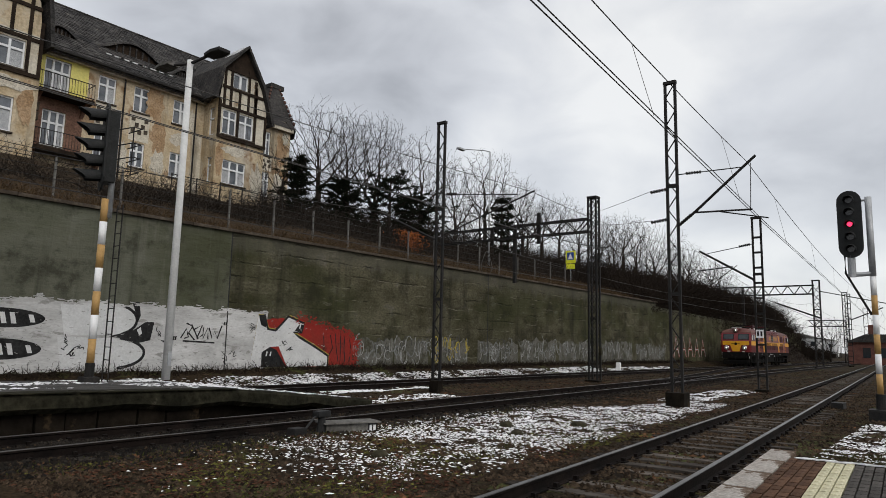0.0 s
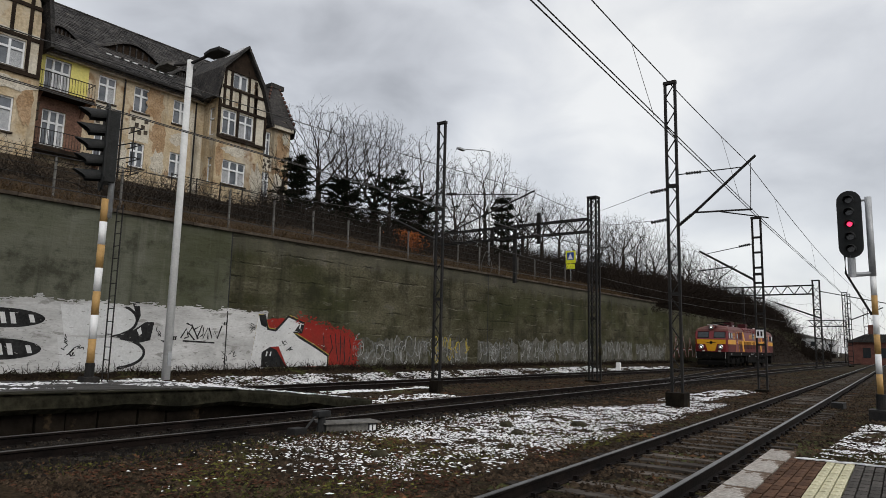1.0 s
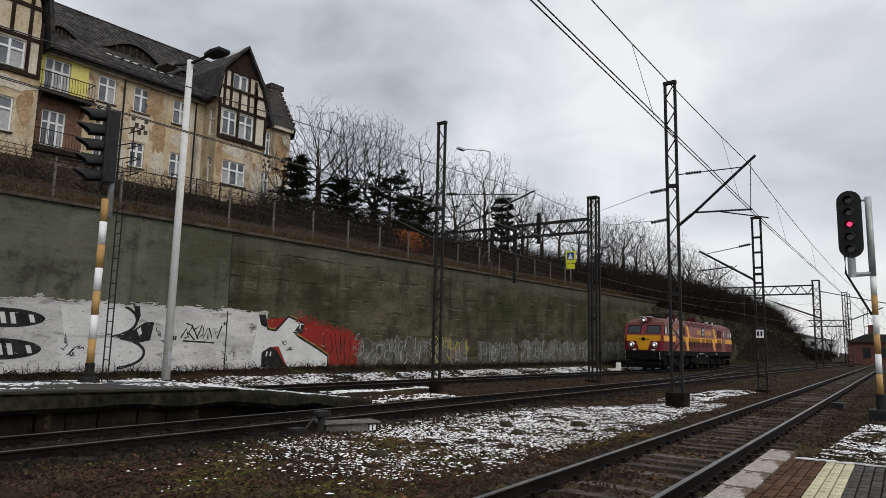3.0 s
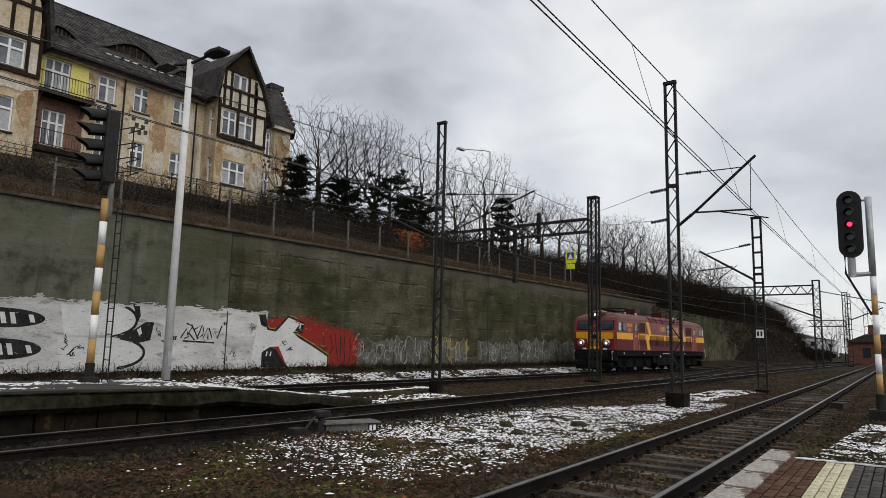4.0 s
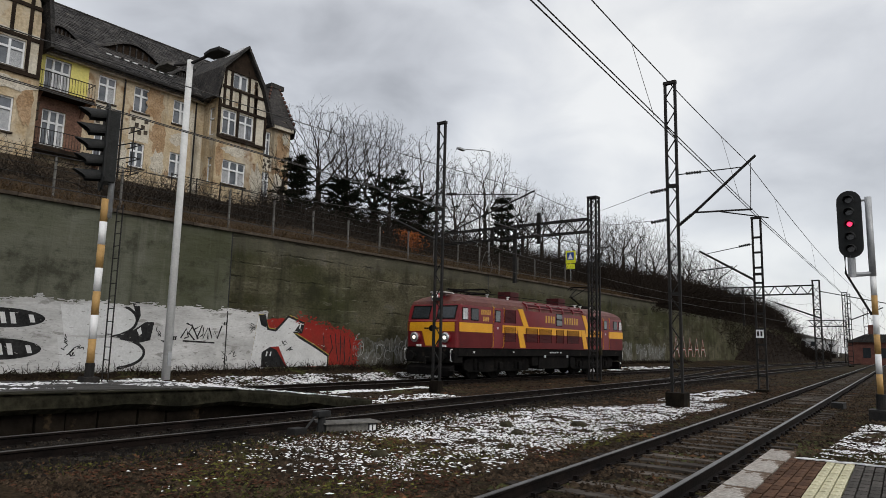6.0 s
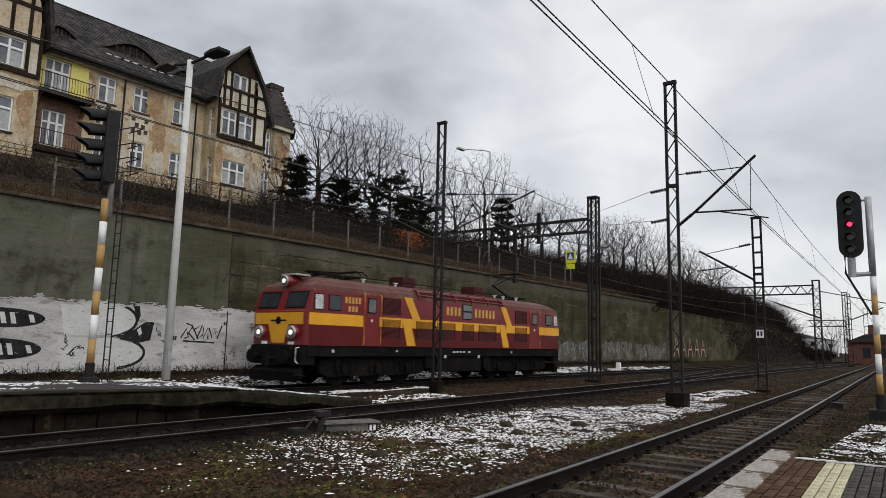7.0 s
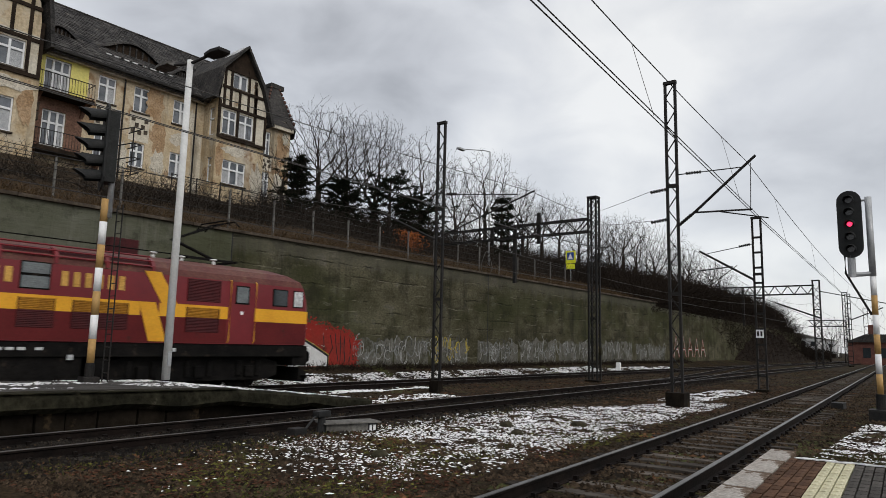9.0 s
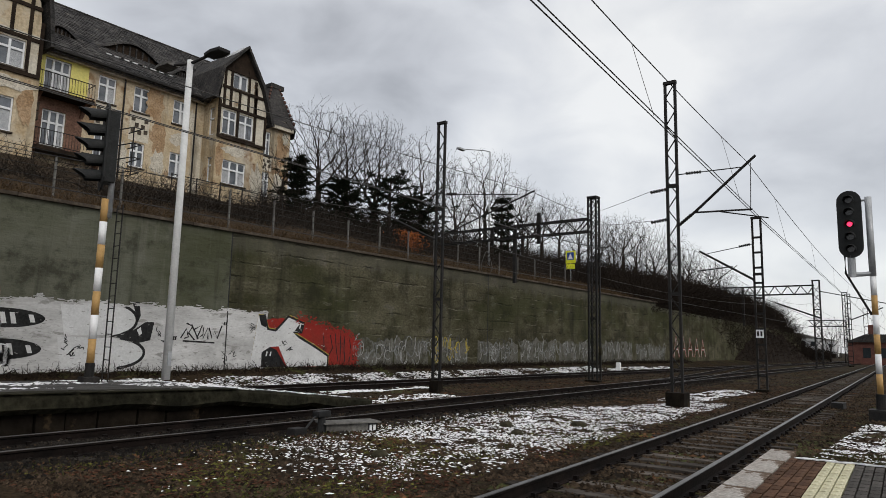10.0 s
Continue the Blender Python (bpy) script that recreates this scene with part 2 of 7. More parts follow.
def bar(bm, a, b, w, h=None, mi=0):
    """A square bar from a to b."""
    a, b = Vector(a), Vector(b)
    h = h or w
    d = (b - a).normalized()
    side = d.cross(Vector((0, 0, 1)))
    side = (side if side.length > 1e-4 else Vector((1, 0, 0))).normalized()
    top = side.cross(d)
    v = [bm.verts.new(p + side * sx * w / 2 + top * sy * h / 2) for p in (a, b) for sx, sy in ((-1, -1), (1, -1), (1, 1), (-1, 1))]
    for q in ((3, 2, 1, 0), (4, 5, 6, 7), (0, 1, 5, 4), (1, 2, 6, 5), (2, 3, 7, 6), (3, 0, 4, 7)):
        bm.faces.new([v[i] for i in q]).material_index = mi
    return bm


def rod(bm, pts, r, sides=8, r1=None, caps=True):
    """A round rod along points, tapering from r to r1."""
    pts = [Vector(p) for p in pts]
    rings = []
    for i, p in enumerate(pts):
        d = (pts[min(i + 1, len(pts) - 1)] - pts[max(i - 1, 0)]).normalized()
        s = d.cross(Vector((0, 0, 1)))
        s = (s if s.length > 1e-3 else Vector((1, 0, 0))).normalized()
        t = s.cross(d)
        rr = r if r1 is None else r + (r1 - r) * i / (len(pts) - 1)
        rings.append([bm.verts.new(p + (s * math.cos(k * math.tau / sides) + t * math.sin(k * math.tau / sides)) * rr) for k in range(sides)])
    for a, b in zip(rings, rings[1:]):
        for k in range(sides):
            bm.faces.new((a[k], a[(k + 1) % sides], b[(k + 1) % sides], b[k]))
    if caps:
        bm.faces.new(rings[0][::-1])
        bm.faces.new(rings[-1])
    return bm


def prism(bm, outline, axis, a, b, mi=0):
    """An outline of 2D points pushed along an axis from a to b."""
    def at(p, k):
        return {"x": (k, p[0], p[1]), "y": (p[0], k, p[1]), "z": (p[0], p[1], k)}[axis]
    va, vb = [bm.verts.new(at(p, a)) for p in outline], [bm.verts.new(at(p, b)) for p in outline]
    n = len(outline)
    fs = [bm.faces.new(va), bm.faces.new(vb[::-1])] + [bm.faces.new((va[i], vb[i], vb[(i + 1) % n], va[(i + 1) % n])) for i in range(n)]
    for f in fs:
        f.material_index = mi
    bmesh.ops.recalc_face_normals(bm, faces=fs)
    return bm


# ---------------- ground ----------------
def track_y(x):
    return 3.12 + 0.0655 * x          # the track beside the paved platform


def mid_y(x):
    return 11.35 + 0.030 * x          # the track in front of the old platform


FAR_Y = 19.3                           # the track along the wall
WALL_Y = 23.0


def ground_z(x, y):
    z = -0.20 + 0.04 * noise.noise((x * 0.5, y * 0.5, 0)) + 0.025 * noise.noise((x * 2.1, y * 2.1, 3))
    for c in (track_y(x), mid_y(x), FAR_Y):
        d = abs(y - c)
        if d < 2.6:
            z += 0.018 * min(1, (1 - d / 2.6) * 2)
    if 20.6 < y < 24:
        z += min(1, (y - 20.6) / 2.2) * 0.62 + 0.08 * noise.noise((x * 0.7, y, 9))
    if y < 2.2 and x > 9:
        z += 0.06
    return z


def build_ground():
    def axis(fine0, fine1, step, far0, far1):
        a = list(np.arange(fine0, fine1, step))
        d, v = step, fine1
        while v < far1:
            a.append(v)
            d *= 1.25
            v += d
        d, v = step, fine0 - step
        while v > far0:
            a.insert(0, v)
            d *= 1.25
            v -= d
        return [far0] + a + [far1]
    xs, ys = axis(2, 40, 0.22, -1500, 3000), axis(0, 23.2, 0.2, -2000, 2500)
    verts = [(x, y, ground_z(x, y)) for x in xs for y in ys]
    k = len(ys)
    faces = [(i * k + j, (i + 1) * k + j, (i + 1) * k + j + 1, i * k + j + 1) for i in range(len(xs) - 1) for j in range(k - 1)]
    g = pydata("ground", verts, faces, M_GROUND, None, "dark brown gravel and soil between the railway tracks", "ground", "structure")
    g.data.shade_smooth()


build_ground()


# ---------------- retaining wall ----------------
def build_wall():
    bm = bmesh.new()
    box(bm, -40, 62, WALL_Y, WALL_Y + 0.8, -0.6, 5.83)
    # the lower stretch further along
    prism(bm, [(62, -0.6), (130, -0.6), (130, 4.6), (84, 5.15), (62, 5.5)], "y", WALL_Y + 0.03, WALL_Y + 0.8)
    wall = obj("wall_north", bm, M_CONC, None, "tall weathered grey-green concrete retaining wall beside the tracks", "retaining wall", "", "structure")
    bm = bmesh.new()
    for x in range(-40, 62, 6):
        box(bm, x + 0.01, x + 5.99, WALL_Y - 0.12, WALL_Y + 0.9, 5.83, 5.95, 0.02)
    obj("coping", bm, M_COPING, wall, "dirty concrete coping")
    bm = bmesh.new()
    for x in (-2.3, 15.8, 34, 52):
        box(bm, x, x + 0.05, WALL_Y - 0.006, WALL_Y + 0.01, 0.2, 5.83)
    obj("joint", bm, M_BLACK, wall, "dark expansion joint")
    return wall


def slope_z(x, y):
    d = max(0.0, y - WALL_Y - 0.7)
    rise = min(d, 15) * 0.33 + max(0.0, min(d - 15, 60)) * 0.05
    fade = 1 - min(1, max(0, (x - 45) / 120)) * 0.35
    k = min(1, max(0, (x - 112) / 30))
    k = 1 - k * k * (3 - 2 * k)
    return (5.82 + rise * fade + (1.4 * min(1, max(0, (x - 62) / 14)) if d > 0 else 0)) * k - 0.3 * (1 - k) + 0.18 * noise.noise((x * 0.3, y * 0.3, 5)) * min(1, d) + 0.06 * noise.noise((x * 1.3, y * 1.3, 2))


def build_slope():
    xs = list(np.arange(-40, 60, 0.8)) + list(np.arange(60, 400, 6))
    ys = [WALL_Y + 0.72] + list(np.arange(WALL_Y + 1, WALL_Y + 18, 0.6)) + list(np.arange(WALL_Y + 18, WALL_Y + 90, 6))
    verts = [(x, y, slope_z(x, y)) for x in xs for y in ys]
    k = len(ys)
    faces = [(i * k + j, (i + 1) * k + j, (i + 1) * k + j + 1, i * k + j + 1) for i in range(len(xs) - 1) for j in range(k - 1)]
    pydata("embankment", verts, faces, M_SLOPE, None, "steep bank of dead grass above the wall", "embankment", "structure").data.shade_smooth()


def build_end_bank():
    """Overgrown earth that buries the far end of the wall."""
    xs, verts = list(np.arange(86, 158, 1.2)), []
    vs = [0, 0.15, 0.35, 0.55, 0.75, 0.9, 1.0, 1.15]
    for x in xs:
        hgt = slope_z(x, 25.2) + 0.3
        cover = min(1, max(0, (x - 86) / 12))
        for v in vs:
            y = 22.95 - 1.5 * cover + v * (2.6 + 1.5 * cover * 0.6)
            z = hgt * min(1, v) ** 0.75 * (0.4 + 0.6 * cover if v < 1 else 1) - 0.3
            verts.append((x, y + 0.35 * noise.noise((x * 0.4, v * 3, 1)), z + 0.5 * noise.noise((x * 0.5, v * 4, 8)) * (v > 0)))
    k = len(vs)
    faces = [(i * k + j, (i + 1) * k + j, (i + 1) * k + j + 1, i * k + j + 1) for i in range(len(xs) - 1) for j in range(k - 1)]
    pydata("embankment_end", verts, faces, M_BRAMBLE, None, "dark overgrown earth bank at the end of the wall", "embankment", "structure")


build_wall()
build_slope()
build_end_bank()


# ---------------- tracks ----------------
RAIL_FOOT = [(-0.07, -0.172), (0.07, -0.172), (0.07, -0.158), (0.012, -0.14), (0.01, -0.05), (0.034, -0.035), (0.034, -0.004), (-0.034, -0.004), (-0.034, -0.035), (-0.01, -0.05), (-0.012, -0.14), (-0.07, -0.158)]


def build_track(name, label, line, x0, x1, sleeper_near, sleeper_far):
    t = thing(name, (0, 0, 0), label, "railway track", "", "structure")
    for side in (-0.7535, 0.7535):
        bm = bmesh.new()
        bt = bmesh.new()
        rings = []
        xs = [x0 + (x1 - x0) * i / 40 for i in range(41)]
        for x in xs:
            rings.append([bm.verts.new((x, line(x) + side + p[0], p[1])) for p in RAIL_FOOT])
        n = len(RAIL_FOOT)
        for a, b in zip(rings, rings[1:]):
            for k in range(n):
                bm.faces.new((a[k], a[(k + 1) % n], b[(k + 1) % n], b[k]))
        rows = [[bt.verts.new((x, line(x) + side + dy, z)) for dy, z in ((-0.036, -0.008), (-0.03, 0.0), (0.03, 0.0), (0.036, -0.008))] for x in xs]
        for a, b in zip(rows, rows[1:]):
            for k in range(3):
                bt.faces.new((a[k], b[k], b[k + 1], a[k + 1]))
        bmesh.ops.recalc_face_normals(bm, faces=bm.faces)
        bmesh.ops.recalc_face_normals(bt, faces=bt.faces)
        r = part("rail", bm, M_RAIL, t, "rusty rail, near-black with side shade in its colour")
        part("running_surface", bt, M_RAILTOP if line is track_y else M_RAILDULL, r, "bright worn rail head" if line is track_y else "dull dark rail head")
    bm = bmesh.new()
    box(bm, -0.125, 0.125, -1.3, 1.3, -0.32, -0.150, 0.012)
    for y in (-0.7535, 0.7535):
        box(bm, -0.09, 0.09, y - 0.18, y + 0.18, -0.152, -0.135, 0, 1)
        for d in (-0.12, 0.12):
            box(bm, -0.035, 0.035, y + d - 0.03, y + d + 0.03, -0.135, -0.085, 0, 1)
    me = bpy.data.meshes.new("sleeper")
    bm.to_mesh(me)
    bm.free()
    me.materials.append(M_SLEEPER if line is track_y else M_SLEEPER_OILY)
    me.materials.append(M_RAIL)
    x = sleeper_near
    rnd = random.Random(4)
    while x < sleeper_far:
        s = new("sleeper", me)
        s.parent = t
        s.location = (x, line(x), -0.012 + rnd.uniform(-0.022, 0.008))
        s.rotation_euler = (0, 0, math.atan(0.0655) if line is track_y else 0.03 if line is mid_y else 0)
        s.rotation_euler[2] += rnd.uniform(-0.01, 0.01)
        x += 0.62
    return t


build_track("track_platform", "ballasted railway track with bright rails beside the paved platform", track_y, -6, 160, 3, 75)
build_track("track_middle", "dark ballasted railway track before the old platform", mid_y, -12, 160, -2, 50)
build_track("track_wall", "dark ballasted railway track along the retaining wall", lambda x: FAR_Y, -40, 170, 0, 60)


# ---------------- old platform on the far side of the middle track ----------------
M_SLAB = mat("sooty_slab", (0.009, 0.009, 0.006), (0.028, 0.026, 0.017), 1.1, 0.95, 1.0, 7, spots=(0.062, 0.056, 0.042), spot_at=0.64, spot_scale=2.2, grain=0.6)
# near-black footing: the recess's shade under the slab is put into the colour
M_FOOT = mat("dark_footing", (0.006, 0.005, 0.004), (0.018, 0.014, 0.010), 0.9, 0.95, 0.8, 6, spots=(0.06, 0.042, 0.024), spot_at=0.6, spot_scale=1.1)


def OLD_TOP(x):
    """The worn top sinks a little, then ramps down at its end."""
    return 0.57 - 0.0187 * max(0.0, min(x, 9.5) - 4.6) - max(0.0, x - 9.5) * 0.098


def build_old_platform():
    def top(x):
        return OLD_TOP(x)
    p = thing("platform_old", (0, 0, 0), "worn old concrete platform with a ramped end and thin snow", "platform", "", "structure")
    xs = [-30, -15, -6] + [-5 + 0.35 * i for i in range(55)]
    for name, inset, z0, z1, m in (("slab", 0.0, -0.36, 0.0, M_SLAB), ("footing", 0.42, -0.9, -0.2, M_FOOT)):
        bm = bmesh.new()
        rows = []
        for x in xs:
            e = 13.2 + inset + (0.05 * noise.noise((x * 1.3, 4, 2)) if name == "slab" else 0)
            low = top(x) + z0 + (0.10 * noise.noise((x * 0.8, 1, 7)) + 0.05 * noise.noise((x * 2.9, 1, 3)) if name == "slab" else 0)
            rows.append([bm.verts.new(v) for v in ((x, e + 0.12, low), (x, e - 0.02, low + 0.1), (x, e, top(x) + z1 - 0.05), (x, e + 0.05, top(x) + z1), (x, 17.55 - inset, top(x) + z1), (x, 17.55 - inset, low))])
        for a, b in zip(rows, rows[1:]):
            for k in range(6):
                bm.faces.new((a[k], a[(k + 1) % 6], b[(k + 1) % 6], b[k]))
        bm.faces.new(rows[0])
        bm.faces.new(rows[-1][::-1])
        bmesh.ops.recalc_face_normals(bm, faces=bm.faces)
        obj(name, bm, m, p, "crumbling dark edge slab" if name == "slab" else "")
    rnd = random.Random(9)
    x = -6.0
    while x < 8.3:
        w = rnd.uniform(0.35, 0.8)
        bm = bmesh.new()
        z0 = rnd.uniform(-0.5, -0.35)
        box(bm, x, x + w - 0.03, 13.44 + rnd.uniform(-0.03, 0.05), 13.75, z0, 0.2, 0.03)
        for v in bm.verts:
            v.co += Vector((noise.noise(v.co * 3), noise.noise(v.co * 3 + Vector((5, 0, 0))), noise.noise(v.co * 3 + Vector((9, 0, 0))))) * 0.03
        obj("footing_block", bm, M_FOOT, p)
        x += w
    for x0 in range(-30, 9, 2):
        bm = bmesh.new()
        box(bm, x0 + 0.02, x0 + 1.48 if x0 == 8 else x0 + 1.98, 13.17, 13.72, 0.006, 0.03, 0.008)
        for v in bm.verts:
            v.co.z += top(v.co.x)
        obj("edge_stone", bm, M_SLAB, p)
    bm = bmesh.new()
    rows = [[bm.verts.new((x, y, top(x) + 0.012)) for y in (13.74, 17.4)] for x in (-30, 4.6, 9.5, 14.2)]
    for a, b in zip(rows, rows[1:]):
        bm.faces.new((a[0], b[0], b[1], a[1]))
    obj("surface", bm, M_ASPH, p, "dark patched asphalt")
    return p


# ---------------- paved platform by the camera ----------------
M_PAVER = mat("brown_paver", (0.06, 0.032, 0.020), (0.11, 0.062, 0.038), 3, 0.85, 0.4, 30, vary=0.3)
M_PAVER_GREY = mat("grey_paver", (0.05, 0.046, 0.042), (0.085, 0.076, 0.068), 3, 0.85, 0.4, 30, vary=0.25)
M_TACTILE = mat("cream_tactile_paint", (0.42, 0.39, 0.25), (0.58, 0.55, 0.40), 4, 0.8, 0.3, 25, spots=(0.14, 0.12, 0.08), spot_at=0.55, spot_scale=5, vary=0.1)
M_EDGEWHITE = mat("worn_white_edge", (0.24, 0.215, 0.19), (0.40, 0.38, 0.35), 2, 0.85, 0.4, 25, spots=(0.10, 0.070, 0.050), spot_at=0.52, spot_scale=3.5, vary=0.08)
M_JOINT = mat("joint_sand", (0.016, 0.013, 0.010), (0.03, 0.025, 0.02), 3, 0.95, 0.4, 20)
PLAT_TURN = math.atan(0.0655)


def build_paved_platform():
    p = thing("platform_paved", (0, 0, 0), "low station platform of brown pavers with a worn white edge", "platform", "", "structure")

    def rot(u, v):
        """u along the edge, v away from the track (negative Y), about the edge line."""
        c, s = math.cos(PLAT_TURN), math.sin(PLAT_TURN)
        return u * c + v * s, 1.57 + u * s - v * c
    bm = bmesh.new()
    q = [rot(-20, 0.03), rot(9.55, 0.03), rot(9.55, 8), rot(-20, 8)]
    va, vb = [bm.verts.new((*a, -0.5)) for a in q], [bm.verts.new((*a, 0.275)) for a in q]
    bm.faces.new(vb[::-1])
    for i in range(4):
        bm.faces.new((va[i], va[(i + 1) % 4], vb[(i + 1) % 4], vb[i]))
    bmesh.ops.recalc_face_normals(bm, faces=bm.faces)
    obj("bed", bm, M_JOINT, p)

    def slab(l, w, h, m, name, bev=0.006):
        b = bmesh.new()
        box(b, -l / 2, l / 2, -w / 2, w / 2, 0, h, bev)
        me = bpy.data.meshes.new(name)
        b.to_mesh(me)
        b.free()
        me.materials.append(m)
        return me
    rnd = random.Random(2)

    def lay(me, name, u, v, z):
        o = new(name, me)
        o.parent = p
        x, y = rot(u, v)
        o.location = (x, y, z + rnd.uniform(-0.003, 0.003))
        o.rotation_euler = (rnd.uniform(-0.006, 0.006), rnd.uniform(-0.006, 0.006), PLAT_TURN + rnd.uniform(-0.008, 0.008))
    edge = slab(0.98, 0.30, 0.12, M_EDGEWHITE, "edge_block", 0.012)
    for i in range(24):
        lay(edge, "edge_block", 9.7 - i, 0.15, 0.19)
    brick, grey = slab(0.187, 0.087, 0.06, M_PAVER, "paver", 0.005), slab(0.187, 0.087, 0.06, M_PAVER_GREY, "paver", 0.005)
    tac = slab(0.187, 0.087, 0.062, M_TACTILE, "tactile_paver", 0.005)
    u0, v0 = 6.3, 0.36
    for r in range(15):
        for c in range(17):
            u, v = 9.45 - c * 0.2 - (0.1 if r % 2 else 0), v0 + r * 0.1
            if u < u0:
                continue
            m, nm = (tac, "tactile_paver") if 4 <= r <= 6 else (grey, "paver") if r > 6 else (brick, "paver")
            lay(m, nm, u, v, 0.25)
    V, F = [], []
    for r in range(60):
        for c in range(60):
            u, v = 6.25 - c * 0.2 - (0.1 if r % 2 else 0), v0 + r * 0.1
            if u < -6:
                continue
            k = len(V)
            for du, dv in ((-0.0935, -0.0435), (0.0935, -0.0435), (0.0935, 0.0435), (-0.0935, 0.0435)):
                x, y = rot(u + du, v + dv)
                V.append((x, y, 0.27))
                V.append((x, y, 0.31))
            F += [(k + 1, k + 7, k + 5, k + 3)] + [(k + a, k + b, k + b + 1, k + a + 1) for a, b in ((0, 2), (2, 4), (4, 6), (6, 0))]
    pydata("paving", V, F, M_PAVER, p, "brown interlocking pavers", "", "stuff")
    V, F = [], []
    for r in range(15, 40):
        for c in range(17):
            u, v = 9.45 - c * 0.2 - (0.1 if r % 2 else 0), v0 + r * 0.1
            k = len(V)
            for du, dv in ((-0.0935, -0.0435), (0.0935, -0.0435), (0.0935, 0.0435), (-0.0935, 0.0435)):
                x, y = rot(u + du, v + dv)
                V.append((x, y, 0.27))
                V.append((x, y, 0.309))
            F += [(k + 1, k + 7, k + 5, k + 3)] + [(k + a, k + b, k + b + 1, k + a + 1) for a, b in ((0, 2), (2, 4), (4, 6), (6, 0))]
    pydata("paving", V, F, M_PAVER_GREY, p, "grey interlocking pavers", "", "stuff")
    for i in range(26):
        b = bmesh.new()
        w = rnd.uniform(0.04, 0.1)
        pts = [(w * math.cos(k * 0.9) * rnd.uniform(0.8, 1.6), 0.025 * math.sin(k * 0.9) * rnd.uniform(0.7, 1.5)) for k in range(7)]
        prism(b, [(py, px_) for px_, py in pts], "z", 0, 0.012)
        o = obj("snow_remnant", b, M_SNOW, p)
        x, y = rot(9.5 + rnd.uniform(-0.03, 0.05), 0.45 + i * 0.07)
        o.location, o.rotation_euler = (x, y, 0.315), (0, 0, PLAT_TURN)
    kerb = slab(0.98, 0.08, 0.2, M_COPING, "kerb", 0.008)
    for i in range(3):
        o = new("kerb", kerb)
        o.parent = p
        x, y = rot(9.6, 0.85 + i * 1.0)
        o.location, o.rotation_euler = (x, y, 0.11), (0, 0, PLAT_TURN + math.pi / 2)
    return p


# ---------------- overhead line masts ----------------
def lattice_mast(name, x, y, top, w, d, label, style="zigzag", base=(0.55, 0.6), lean=0.0):
    """Two or four angle-iron legs, with lacing, on a concrete foot. The narrow face looks along the track."""
    m = thing(name, (x, y, -0.25), label, "overhead line mast", "overhead line masts")
    h = top + 0.25
    m.rotation_euler = (lean, 0, 0)

    def foot(b):
        return box(b, -base[0] / 2, base[0] / 2, -base[1] / 2, base[1] / 2, -0.3, 0.5 if style == "zigzag" else 0.16, 0.03)
    part("footing", foot(bmesh.new()), M_FOOT, m, "dark tarred concrete footing")
    four = style in ("box", "ladder4")
    for sy in (-1, 1):
        for sx in ((-1, 1) if four else (0,)):
            b = bmesh.new()
            ox = sx * d / 2
            tw = 0.045
            box(b, ox - tw, ox + tw, sy * w / 2 - 0.04, sy * w / 2 + 0.04, 0.1, h)
            part("leg", b, M_IRON, m)
    step = w * 1.45 if style == "zigzag" else w * 1.25 if style == "box" else 0.70
    b = bmesh.new()
    z, k = 0.7, 0
    faces = [(-d / 2,), (d / 2,)] if four else [(0,)]
    while z + step < h:
        for (ox,) in faces:
            if style == "ladder":
                part("rung", box(bmesh.new(), -0.045, 0.045, -w / 2, w / 2, z, z + 0.09), M_IRON, m)
            elif style == "box":
                bar(b, (ox, -w / 2, z), (ox, w / 2, z + step), 0.035)
                bar(b, (ox, w / 2, z), (ox, -w / 2, z + step), 0.035)
            else:
                s = 1 if k % 2 else -1
                part("lacing_bar", bar(bmesh.new(), (ox, -s * w / 2, z), (ox, s * w / 2, z + step), 0.03), M_IRON, m)
        if style == "box":
            for oy in (-w / 2, w / 2):
                s = 1 if k % 2 else -1
                bar(b, (-s * d / 2, oy, z), (s * d / 2, oy, z + step), 0.035)
        z += step
        k += 1
    if style == "box":
        part("lacing", b, M_IRON, m, "riveted diagonal lacing")
    else:
        b.free()
    b = bmesh.new()
    box(b, -d / 2 - 0.06 if four else -0.07, d / 2 + 0.06 if four else 0.07, -w / 2 - 0.05, w / 2 + 0.05, h - 0.1, h)
    part("cap_plate", b, M_IRON, m)
    for f in (0.33, 0.66):
        b = bmesh.new()
        box(b, -0.05, 0.05, -w / 2, w / 2, h * f, h * f + 0.12)
        part("batten", b, M_IRON, m)
    return m


def insulator(m, a, b, r=0.055):
    """A string of dark porcelain discs between two points in the mast's space."""
    a, b = Vector(a), Vector(b)
    bm = bmesh.new()
    rod(bm, [a, b], 0.02, 6)
    n = 6
    for i in range(n):
        c = a + (b - a) * (i + 0.5) / n
        e = (b - a).normalized() * 0.02
        rod(bm, [c - e, c + e], r * 0.85, 8)
    part("insulator", bm, M_IRON, m, "dark brown porcelain insulator")


def rods(m, name, pts, r):
    part(name, rod(bmesh.new(), pts, r, 8), M_IRON, m)


# ---------------- overhead wires ----------------
def wire(name, pts, r=0.009, label="thin dark overhead contact wire", kind_of="cable"):
    bm = bmesh.new()
    rod(bm, pts, r, 5)
    return obj(name, bm, M_WIRE, None, label, kind_of, "overhead wires")


